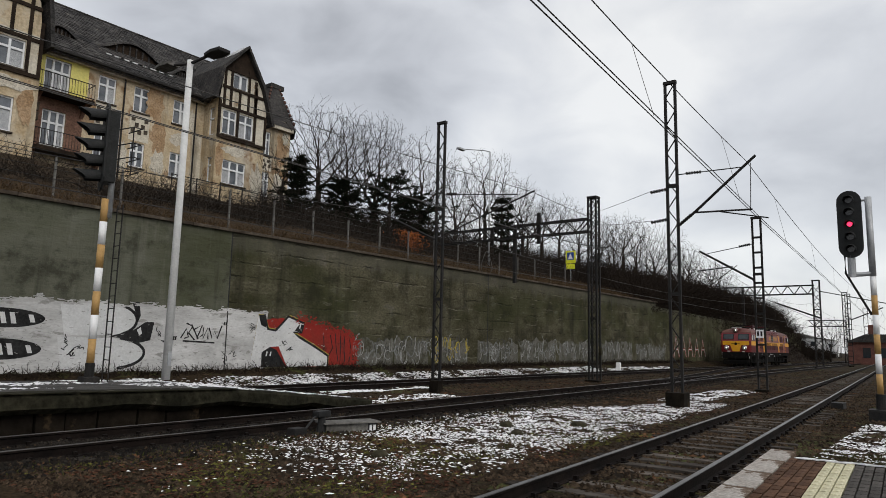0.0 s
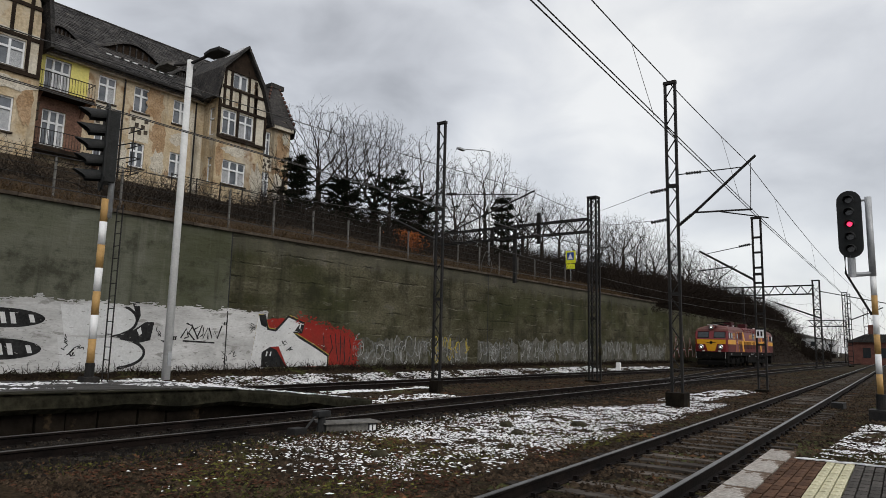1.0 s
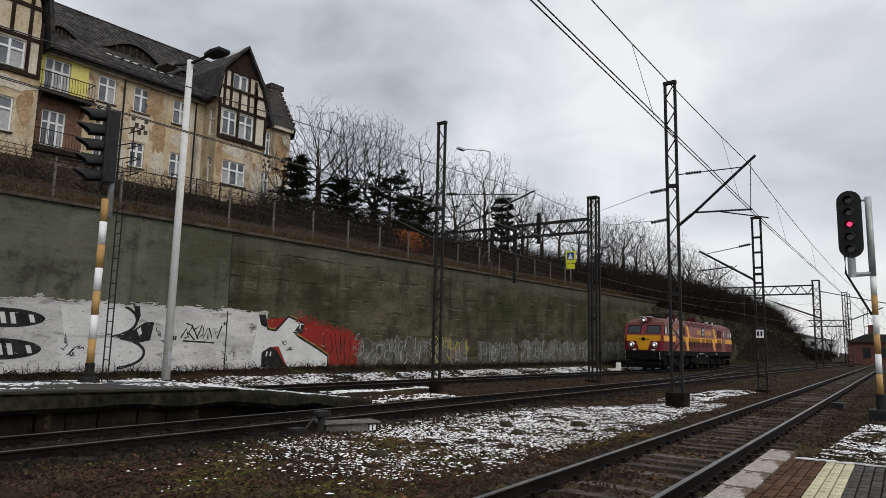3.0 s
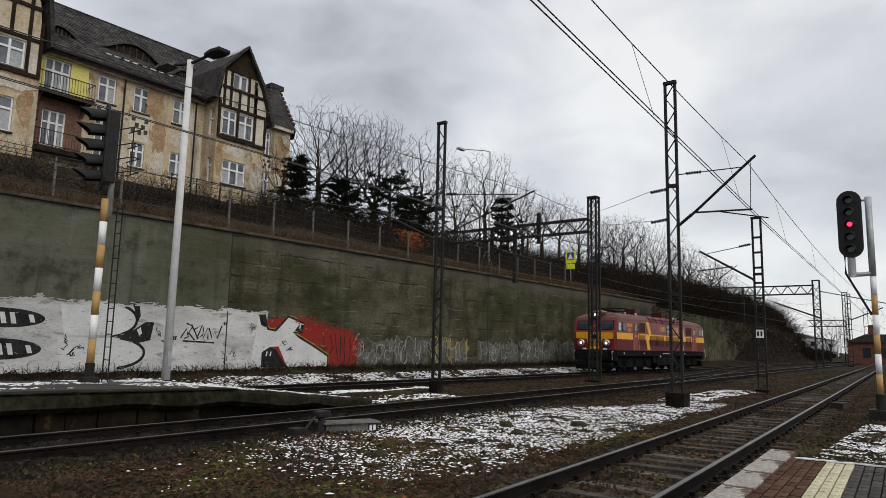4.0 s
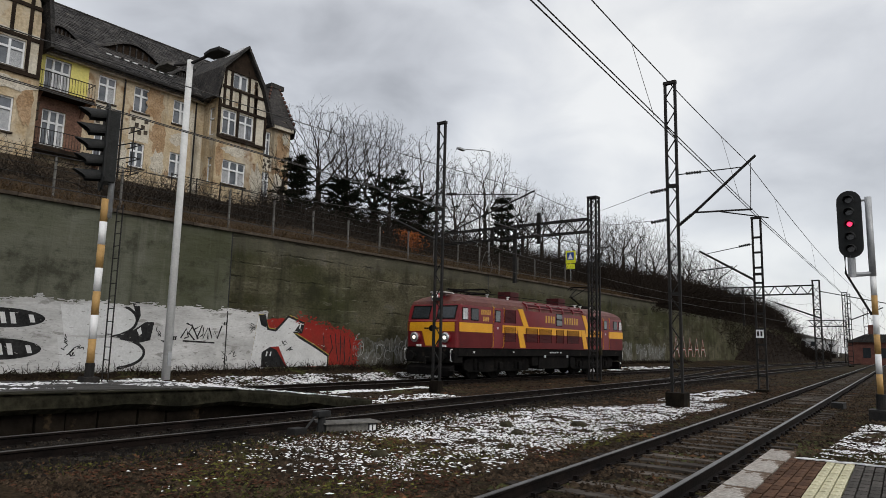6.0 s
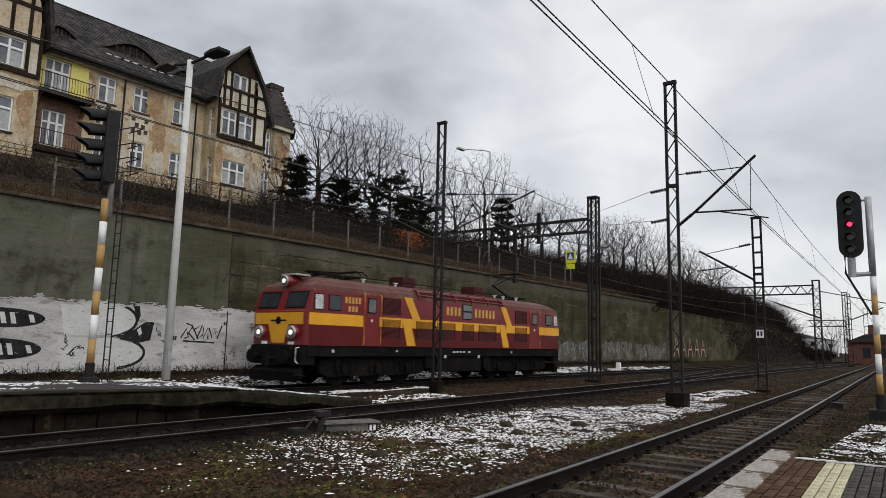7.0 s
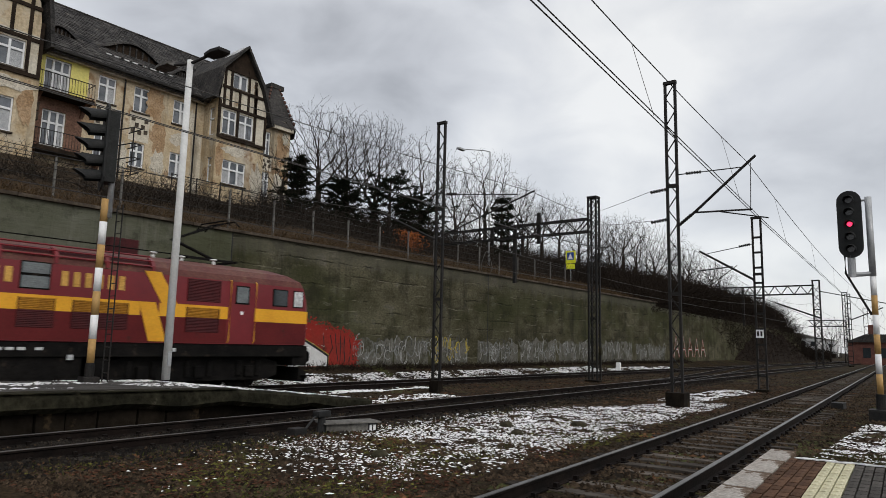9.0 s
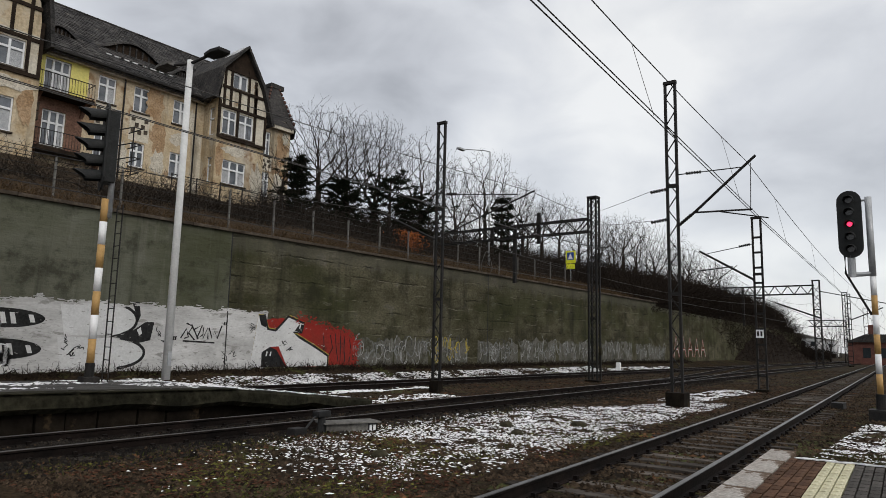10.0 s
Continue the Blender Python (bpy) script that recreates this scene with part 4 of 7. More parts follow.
def build_loco():
    L = thing("electric_locomotive", (74.4, FAR_Y, 0.0), "crimson and yellow electric locomotive with grimy roof beside the wall", "locomotive")
    body = part("body", loft_body(bmesh.new()), [M_CRIMSON, M_ROOF], L, "crimson steel body with rounded cabs")

    def plate(name, m, u0, u1, z0, z1, parent=body, t=0.012, lab="", both=True, round_=0.0):
        for s in (-1, 1) if both else (-1,):
            b = bmesh.new()
            box(b, u0, u1, min(s * 1.5, s * (1.5 + t)), max(s * 1.5, s * (1.5 + t)), z0, z1, round_)
            part(name, b, m, parent, lab)

    def slant(name, m, top, bot, z1, z0, t=0.014):
        for s in (-1, 1):
            b = prism(bmesh.new(), [(top[0], z1), (top[1], z1), (bot[1], z0), (bot[0], z0)], "y", s * 1.499, s * (1.5 + t))
            part(name, b, m, body, "yellow slanting stripe")
    # darker lower panels, yellow bands and stripes
    for u0, u1 in ((0.1, 2.66), (3.6, 14.7), (15.72, 17.8)):
        plate("lower_panel", M_LOWRED, u0, u1, 1.475, 2.19, t=0.003, lab="dull dark red lower panel")
    plate("yellow_band", M_YELLOW, 0.06, 2.68, 2.17, 2.58, t=0.006)
    plate("yellow_band", M_YELLOW, 3.56, 4.9, 2.20, 2.57, t=0.006)
    plate("yellow_band", M_YELLOW, 5.35, 11.95, 2.20, 2.57, t=0.006)
    plate("yellow_band", M_YELLOW, 12.5, 14.72, 2.20, 2.57, t=0.006)
    plate("yellow_band", M_YELLOW, 15.7, 17.84, 2.17, 2.58, t=0.006)
    for o in (0.0, 7.05):
        slant("stripe", M_YELLOW, (4.95 + o, 5.42 + o), (5.5 + o, 5.98 + o), 3.42, 2.57)
        slant("stripe", M_YELLOW, (4.85 + o, 5.33 + o), (5.2 + o, 5.72 + o), 2.572, 1.5)

    def louvre(u0, u1, z0, z1, zsplit):
        for s in (-1, 1):
            b = bmesh.new()
            n = max(4, int((z1 - z0) / 0.042))
            y = s * 1.5
            for i in range(n):
                a = z0 + (z1 - z0) * i / n
                c = z0 + (z1 - z0) * (i + 1) / n
                prism(b, [(y + s * 0.007, a), (y + s * 0.016, a + 0.016), (y + s * 0.009, c)], "x", u0, u1, 1 if (a + c) / 2 > zsplit else 0)
            for a, c in ((u0 - 0.02, u0), (u1, u1 + 0.02)):
                box(b, a, c, min(y, y + s * 0.03), max(y, y + s * 0.03), z0, z1, 0, 0)
            part("louvre_grille", b, [M_GRILLE_R, M_GRILLE_Y], body, "slatted ventilation grille")
    for u0, u1 in ((5.75, 6.9), (7.12, 8.35), (8.95, 9.75), (10.2, 11.6)):
        louvre(u0, u1, 1.78, 2.5, 2.19)
    for u0, u1 in ((3.75, 4.72), (13.35, 14.4)):
        louvre(u0, u1, 1.78, 2.5, 2.19)
        louvre(u0, u1, 2.68, 3.33, 9)
    # doors with hand rails
    for u0, u1 in ((2.75, 3.5), (14.82, 15.6)):
        for s in (-1, 1):
            b = bmesh.new()
            y = s * 1.5
            box(b, u0, u1, min(y, y + s * 0.008), max(y, y + s * 0.008), 1.66, 3.36)
            d = part("door", b, M_CRIMSON, body, "narrow crimson cab door")
            b = bmesh.new()
            box(b, u0 + 0.14, u1 - 0.14, min(y, y + s * 0.025), max(y, y + s * 0.025), 2.68, 3.25, 0.01)
            part("window_frame", b, M_UNDER, d, "black rubber window frame")
            b = bmesh.new()
            box(b, u0 + 0.18, u1 - 0.18, min(y, y + s * 0.031), max(y, y + s * 0.031), 2.72, 3.21, 0.01)
            part("pane", b, M_GREYGLASS, d)
            b = bmesh.new()
            box(b, (u0 + u1) / 2 - 0.04, (u0 + u1) / 2 + 0.05, min(y, y + s * 0.02), max(y, y + s * 0.02), 2.36, 2.46, 0.004)
            part("door_lock", b, M_WHITE, d, "small white lock plate")
            for u in (u0 - 0.07, u1 + 0.08):
                b = rod(bmesh.new(), [(u, y + s * 0.01, 1.5), (u, y + s * 0.07, 1.56), (u, y + s * 0.07, 3.36), (u, y + s * 0.01, 3.4)], 0.016, 8)
                part("handrail", b, M_YELLOW, body, "yellow handrail")
    # side windows
    def window(u0, u1, z0, z1, m, lab=""):
        for s in (-1, 1):
            y = s * 1.5
            b = bmesh.new()
            box(b, u0 - 0.03, u1 + 0.03, min(y - s * 0.02, y + s * 0.018), max(y - s * 0.02, y + s * 0.018), z0 - 0.03, z1 + 0.03, 0.012)
            f = part("window_frame", b, M_UNDER, body, "black window gasket")
            b = bmesh.new()
            box(b, u0, u1, min(y, y + s * 0.03), max(y, y + s * 0.03), z0, z1, 0.01)
            part("pane", b, m, f, lab)
    for flip in (False, True):
        for a, c, m, lab in ((0.30, 0.66, M_CURTAIN, "pane with a pale curtain"), (0.95, 1.5, M_GLASS, "dark pane")):
            u0, u1 = (LOCO_L - c, LOCO_L - a) if flip else (a, c)
            window(u0, u1, 2.72, 3.22, m, lab)
    window(8.95, 9.58, 2.73, 3.02, M_GREYGLASS, "grey frosted pane")
    window(8.95, 9.58, 3.08, 3.34, M_GREYGLASS, "grey frosted pane")
    # lettering, as plain bars of its size
    def blocks(u, n, w, gap, z0, z1):
        for i in range(n):
            a = u + i * (w + gap)
            b = bmesh.new()
            box(b, a + w * 0.08, a + w * 0.92, -1.508, -1.5, z0, z1, 0.003)
            part("lettering_bar", b, M_LETTER, body)
    blocks(7.74, 4, 0.19, 0.09, 2.83, 3.2)
    blocks(9.85, 6, 0.19, 0.10, 2.83, 3.2)
    blocks(1.72, 5, 0.125, 0.045, 2.99, 3.22)
    blocks(1.9, 3, 0.125, 0.05, 2.69, 2.9)
    # cab fronts
    for flip in (False, True):
        def U(u):
            return LOCO_L - u if flip else u
        sg = 1 if flip else -1
        b = bmesh.new()
        box(b, min(U(-0.03), U(0.0)), max(U(-0.03), U(0.0)), -1.3, 1.3, 2.17, 2.58)
        part("yellow_band", b, M_YELLOW, body)
        b = prism(bmesh.new(), [(-0.55, 2.172), (0.55, 2.172), (0.33, 1.52), (-0.33, 1.52)], "x", U(-0.032), U(0.0))
        part("yellow_bib", b, M_YELLOW, body, "yellow tapering bib on the cab front")
        b = bmesh.new()
        rod(b, [(U(-0.045), 0, 2.3), (U(-0.03), 0, 2.3)], 0.14, 16)
        part("emblem", b, M_UNDER, body, "round dark emblem")
        b = bmesh.new()
        box(b, min(U(-0.04), U(-0.03)), max(U(-0.04), U(-0.03)), -0.42, 0.42, 2.27, 2.33)
        part("emblem_wing", b, M_UNDER, body)
        for y in (-0.88, 0.88):
            lamp = part("headlight", rod(bmesh.new(), [(U(0.1), y, 1.89), (U(-0.16), y, 1.89)], 0.235, 20), M_CRIMSON, body, "large round headlight in a crimson housing", True)
            b = bmesh.new()
            ring = [(U(-0.155), y, 1.89), (U(-0.19), y, 1.89)]
            part("rim", rod(b, ring, 0.23, 20), M_CHROME, lamp, "silver rim", True)
            part("lens", rod(bmesh.new(), [(U(-0.19), y, 1.89), (U(-0.2), y, 1.89)], 0.165, 20), M_GREYGLASS, lamp)
            if not flip:
                part("bulb", rod(bmesh.new(), [(U(-0.2), y, 1.89), (U(-0.212), y, 1.89)], 0.085, 14), M_GLOW, lamp, "glowing bulb")
        lamp = part("roof_headlight", rod(bmesh.new(), [(U(0.8), 0, 3.72), (U(0.16), 0, 3.72)], 0.21, 20), M_CRIMSON, body, "round headlight above the windscreen", True)
        part("rim", rod(bmesh.new(), [(U(0.17), 0, 3.72), (U(0.12), 0, 3.72)], 0.2, 20), M_CHROME, lamp, "silver rim", True)
        part("lens", rod(bmesh.new(), [(U(0.125), 0, 3.72), (U(0.105), 0, 3.72)], 0.165, 20), M_GREYGLASS, lamp)
        if not flip:
            part("bulb", rod(bmesh.new(), [(U(0.106), 0, 3.72), (U(0.096), 0, 3.72)], 0.08, 14), M_GLOW, lamp, "glowing bulb")
        for y0, y1 in ((-1.28, -0.2), (0.2, 1.28)):
            for nm, m, e, t in (("windscreen_frame", M_UNDER, 0.0, 0.02), ("windscreen", M_GLASS, 0.06, 0.035)):
                b = bmesh.new()
                vs = []
                for k in (0, 1):
                    for yy, ff in ((y0 + e, 0), (y1 - e, 0), (y1 - e, 1), (y0 + e, 1)):
                        z = 2.72 + e + ff * (0.62 - 2 * e)
                        u = 0.05 + (z - 2.7) * 0.31 - (t if k else -0.03)
                        vs.append(b.verts.new((U(u), yy, z)))
                for q in ((0, 1, 2, 3), (4, 5, 6, 7), (0, 1, 5, 4), (1, 2, 6, 5), (2, 3, 7, 6), (3, 0, 4, 7)):
                    b.faces.new([vs[i] for i in q])
                bmesh.ops.recalc_face_normals(b, faces=b.faces)
                part(nm, b, m, body, "dark windscreen" if e else "black windscreen surround")
        b = bmesh.new()
        box(b, min(U(-0.12), U(0.5)), max(U(-0.12), U(0.5)), -1.4, 1.4, 0.78, 1.44, 0.05)
        part("buffer_beam", b, M_UNDER, L, "black buffer beam")
        for y in (-0.875, 0.875):
            b = bmesh.new()
            rod(b, [(U(-0.1), y, 1.06), (U(-0.45), y, 1.06)], 0.11, 12)
            bf = part("buffer", b, M_UNDER, L, "black round buffer", True)
            b = bmesh.new()
            rod(b, [(U(-0.44), y, 1.06), (U(-0.5), y, 1.06)], 0.23, 18)
            part("buffer_plate", b, M_UNDER, bf)
        b = bmesh.new()
        rod(b, [(U(-0.1), 0, 1.0), (U(-0.42), 0, 1.0), (U(-0.45), 0, 0.7)], 0.05, 8)
        part("coupling_hook", b, M_UNDER, L)
        b = prism(bmesh.new(), [(U(0.1), 0.72), (U(-0.25), 0.55), (U(-0.2), 0.22), (U(0.1), 0.3)], "y", -1.25, 1.25)
        part("snow_plough", b, M_UNDER, L, "black track plough")
        for y in (-1.32, 1.32):
            b = rod(bmesh.new(), [(U(-0.16), y, 1.38), (U(-0.3), y, 1.36), (U(-0.3), y, 0.92), (U(-0.2), y, 0.85)], 0.018, 6)
            part("grab_rail", b, M_WHITE, L, "white grab rail")
            b = bmesh.new()
            box(b, min(U(-0.35), U(0.0)), max(U(-0.35), U(0.0)), y - 0.22, y + 0.22, 0.42, 0.46)
            part("step", b, M_UNDER, L)
        for y in (-0.75, 0.7):
            b = bmesh.new()
            box(b, min(U(-0.09), U(-0.02)), max(U(-0.09), U(-0.02)), y - 0.12, y + 0.12, 1.47, 1.57, 0.01)
            part("marker_lamp", b, M_WHITE, body, "small pale marker lamp")
    # underframe
    b = bmesh.new()
    box(b, 0.1, LOCO_L - 0.1, -1.46, 1.46, 1.08, 1.47, 0.02)
    part("underframe", b, M_UNDER, L, "long black underframe")
    for u, z, w in ((1.2, 1.22, 0.1), (7.7, 1.0, 0.13), (10.2, 1.0, 0.13), (13.0, 1.22, 0.1), (4.6, 1.25, 0.08)):
        b = bmesh.new()
        box(b, u, u + w, -1.49, -1.44, z, z + w, 0.004)
        part("data_plate", b, M_CURTAIN, L, "small pale data plate")
    for u in (8.3, 8.55, 8.8, 9.05, 9.45):
        b = bmesh.new()
        box(b, u, u + 0.17, -1.467, -1.45, 1.24, 1.31)
        part("data_mark", b, M_CURTAIN, L)
    for u0, u1, z0 in ((7.3, 10.6, 0.42), (6.6, 7.2, 0.6), (10.8, 11.3, 0.55)):
        b = bmesh.new()
        box(b, u0, u1, -1.38, 1.38, z0, 1.1, 0.05)
        part("equipment_box", b, M_UNDER, L)
    for c in (3.85, 14.05):
        bg = bmesh.new()
        for s in (-1, 1):
            prism(bg, [(c - 2.9, 0.5), (c - 2.5, 0.36), (c + 2.5, 0.36), (c + 2.9, 0.5), (c + 2.9, 0.9), (c + 2.2, 1.06), (c - 2.2, 1.06), (c - 2.9, 0.9)], "y", s * 1.02, s * 1.16)
        for u in (c - 2.85, c - 0.9, c + 0.9, c + 2.85):
            box(bg, u - 0.08, u + 0.08, -1.1, 1.1, 0.65, 0.85)
        box(bg, c - 2.6, c + 2.6, -0.6, 0.6, 0.3, 1.08)
        bogie = part("bogie", bg, M_UNDER, L, "black three-axle bogie frame")
        for i in (-1, 0, 1):
            u = c + i * 1.75
            for s in (-1, 1):
                b = bmesh.new()
                box(b, u - 0.16, u + 0.16, s * 1.2 - 0.09, s * 1.2 + 0.09, 0.46, 0.8, 0.04)
                part("axle_box", b, M_UNDER, bogie)
                for du in (-0.36, 0.36):
                    b = bmesh.new()
                    rod(b, [(u + du, s * 1.17, 0.5), (u + du, s * 1.17, 0.95)], 0.1, 10)
                    part("coil_spring", b, M_UNDER, bogie)
            w = new("wheelset")
            w.parent = L
            w.location = (u, 0, 0.625)
            WHEELS.append(w)
            for s in (-1, 1):
                b = rod(bmesh.new(), [(0, s * 0.70, 0), (0, s * 0.83, 0)], 0.625, 32)
                tyre = part("wheel", b, M_UNDER, w, "dark steel wheel")
                b = bmesh.new()
                for k in range(8):
                    a = k * math.tau / 8
                    bar(b, (0.15 * math.cos(a), s * 0.835, 0.15 * math.sin(a)), (0.52 * math.cos(a), s * 0.835, 0.52 * math.sin(a)), 0.05)
                part("spokes", b, M_RAIL, tyre)
            part("axle", rod(bmesh.new(), [(0, -1.15, 0), (0, 1.15, 0)], 0.09, 12), M_UNDER, w)
    # roof: cooling duct with ribs, boxes, insulators, pantographs
    for s in (-1, 1):
        b = bmesh.new()
        prism(b, [(s * 1.46, 3.43), (s * 1.30, 3.72), (s * 1.22, 3.76), (s * 1.36, 3.44)], "x", 5.9, 12.2)
        part("intake_strip", b, M_GRILLE_R, body, "dark recessed roof intake")
        for i in range(6):
            u = 5.85 + i * 1.27
            b = bmesh.new()
            pts = [(s * 1.51, 3.38), (s * 1.50, 3.56), (s * 1.40, 3.72), (s * 1.2, 3.82), (s * 1.16, 3.78), (s * 1.34, 3.66), (s * 1.44, 3.5), (s * 1.45, 3.38)]
            prism(b, pts, "x", u, u + 0.10)
            part("roof_rib", b, M_CRIMSON, body, "curved crimson roof rib")
        for yy, zz in ((1.26, 3.84), (1.40, 3.70), (1.47, 3.55)):
            b = rod(bmesh.new(), [(5.85, s * yy, zz), (12.25, s * yy, zz)], 0.026, 6)
            part("roof_rail", b, M_CRIMSON, body)
    for u, y in ((6.3, 0.2), (11.6, 0.2)):
        b = bmesh.new()
        box(b, u, u + 0.85, y - 0.4, y + 0.4, 3.9, 4.42, 0.03)
        part("roof_box", b, M_GRILLE_R, body, "dark red roof equipment box")
    rnd = random.Random(5)
    for u in (2.3, 3.5, 4.5, 5.4, 7.4, 8.4, 9.6, 10.9, 12.6, 13.6, 14.6, 15.4):
        y = rnd.choice((-0.75, -0.6, 0.6))
        b = bmesh.new()
        rod(b, [(u, y, 3.84), (u, y, 4.02)], 0.05, 10)
        rod(b, [(u, y, 4.02), (u, y, 4.06)], 0.10, 12)
        part("roof_insulator", b, M_CERAMIC, body, "white ceramic insulator", True)
    b = rod(bmesh.new(), [(2.3, -0.6, 4.08), (4.5, -0.62, 4.1), (7.4, -0.6, 4.1), (10.9, -0.6, 4.1), (15.4, -0.6, 4.08)], 0.018, 6)
    part("roof_busbar", b, M_UNDER, body)

    def pantograph(c, raised, d):
        p = new("pantograph")
        p.parent = body
        for u in (c - 0.85, c + 0.85):
            part("base_bar", bar(bmesh.new(), (u, -0.75, 4.05), (u, 0.75, 4.05), 0.07), M_UNDER, p)
        for y in (-0.6, 0.6):
            part("base_bar", bar(bmesh.new(), (c - 0.9, y, 4.05), (c + 0.9, y, 4.05), 0.06), M_UNDER, p)
        if raised:
            knee, head = Vector((c - d * 1.0, 0, 4.62)), Vector((c + d * 0.55, 0, 5.36))
            a = Vector((c + d * 0.6, 0, 4.1))
        else:
            knee, head = Vector((c - d * 1.15, 0, 4.17)), Vector((c + d * 0.9, 0, 4.3))
            a = Vector((c + d * 0.6, 0, 4.1))
        part("lower_arm", rod(bmesh.new(), [a, knee], 0.05, 8), M_UNDER, p)
        b = bmesh.new()
        for y in (-0.35, 0.35):
            rod(b, [knee + Vector((0, y * 0.3, 0)), head + Vector((0, y, -0.05))], 0.025, 6)
        part("upper_arm", b, M_UNDER, p)
        for o in (-0.16, 0.16):
            b = rod(bmesh.new(), [head + Vector((o, -0.95, -0.18)), head + Vector((o, -0.7, 0)), head + Vector((o, 0.7, 0)), head + Vector((o, 0.95, -0.18))], 0.025, 6)
            part("contact_strip", b, M_UNDER, p)
    pantograph(2.3, False, 1)
    pantograph(14.6, True, 1)
    b = bmesh.new()
    box(b, 0.3, 1.0, -0.42, 0.42, 3.93, 4.0, 0.03)
    part("roof_visor", b, M_POSTGREY, body, "pale visor plate")
    return L


WHEELS = []
LOCO = build_loco()


def loco_x(t):
    return LX[0] + LX[1] * t + LX[2] * t * t + LX[3] * t ** 3


LX = (74.36, -8.480, 0.0598, -0.00734)


def motions():
    walk(LOCO, [(i / 10, pose(loco_x(i / 10), FAR_Y, 0)) for i in range(0, 101, 5)])
    start = loco_x(0)
    for w in WHEELS:
        x, y, z = w.location
        walk(w, [(i / 15, pose(x, y, z, 0, math.degrees((loco_x(i / 15) - start) / 0.625), 0)) for i in range(151)])


import collections
from mathutils.geometry import tessellate_polygon

# ---------------- old tenement house above the wall ----------------
def streaks(m, col, lo, hi, amount, scale=(1.4, 1.4, 0.12)):
    """Rain-washed vertical streaks over a material."""
    nt = m.node_tree
    n, l = nt.nodes.new, nt.links.new
    b = nt.nodes["Principled BSDF"]
    src = b.inputs["Base Color"].links[0].from_socket
    tc, mp, t, r, x = n("ShaderNodeTexCoord"), n("ShaderNodeMapping"), n("ShaderNodeTexNoise"), n("ShaderNodeMapRange"), n("ShaderNodeMix")
    mp.inputs["Scale"].default_value = scale
    l(tc.outputs["Object"], mp.inputs["Vector"])
    l(mp.outputs[0], t.inputs["Vector"])
    t.inputs["Scale"].default_value, t.inputs["Detail"].default_value, t.inputs["Roughness"].default_value = 1.0, 7, 0.68
    r.inputs[1].default_value, r.inputs[2].default_value, r.inputs[4].default_value = lo, hi, amount
    l(t.outputs["Fac"], r.inputs[0])
    x.data_type = "RGBA"
    l(r.outputs[0], x.inputs[0])
    l(src, x.inputs[6])
    x.inputs[7].default_value = (*col, 1)
    l(x.outputs[2], b.inputs["Base Color"])
    return m


M_PLASTER = mat("peeling_ochre_plaster", (0.40, 0.305, 0.185), (0.56, 0.475, 0.345), 0.5, 0.95, 0.4, 8, spots=(0.27, 0.175, 0.10), spot_at=0.57, spot_scale=0.5, grain=0.2)
M_PLASTER_PALE = mat("pale_plaster", (0.46, 0.41, 0.32), (0.60, 0.56, 0.47), 0.9, 0.95, 0.4, 8, spots=(0.29, 0.19, 0.10), spot_at=0.6, spot_scale=0.8, grain=0.18)
streaks(M_PLASTER, (0.13, 0.115, 0.09), 0.52, 0.70, 0.75)
streaks(M_PLASTER, (0.50, 0.46, 0.38), 0.54, 0.62, 0.55, (0.5, 0.5, 0.35))
streaks(M_PLASTER, (0.20, 0.11, 0.06), 0.60, 0.66, 0.7, (0.8, 0.8, 0.8))
streaks(M_PLASTER_PALE, (0.16, 0.14, 0.11), 0.52, 0.68, 0.7)
M_LEMON = mat("lemon_paint", (0.62, 0.55, 0.15), (0.70, 0.63, 0.22), 1, 0.9, 0.2, 10, grain=0.1)
M_MAROON = mat("red_brown_plaster", (0.13, 0.075, 0.055), (0.19, 0.11, 0.08), 1, 0.95, 0.3, 10)
M_TIMBER = mat("black_timber", (0.018, 0.013, 0.010), (0.035, 0.025, 0.018), 2, 0.85, 0.3, 12)
M_TILE = mat("dark_roof_tiles", (0.030, 0.029, 0.029), (0.060, 0.056, 0.053), 0.8, 0.9, 1.0, 7, spots=(0.10, 0.085, 0.07), spot_at=0.60, spot_scale=2.5, stretch=(1, 1.6, 1.6), grain=0.6)
M_TILE_PIECE = island(mat("flat_roof_tiles", (0.030, 0.029, 0.029), (0.062, 0.058, 0.055), 0.8, 0.9, 0.3, 9, spots=(0.10, 0.09, 0.078), spot_at=0.62, spot_scale=2.0, grain=0.4), 0.4)
M_TILE_RED = mat("red_ridge_tiles", (0.075, 0.042, 0.035), (0.11, 0.062, 0.05), 2, 0.85, 0.4, 10)
M_WINWHITE = mat("white_window_paint", (0.66, 0.67, 0.68), (0.76, 0.77, 0.78), 3, 0.6, 0, grain=0.05)
M_PANE = mat("window_glass", (0.07, 0.08, 0.09), (0.17, 0.18, 0.20), 0.9, 0.08, 0, grain=0.1)
M_LACE = mat("lace_curtain", (0.30, 0.31, 0.32), (0.42, 0.43, 0.44), 4, 0.5, 0)
HY, BY, RY = 40.0, 38.4, 38.8


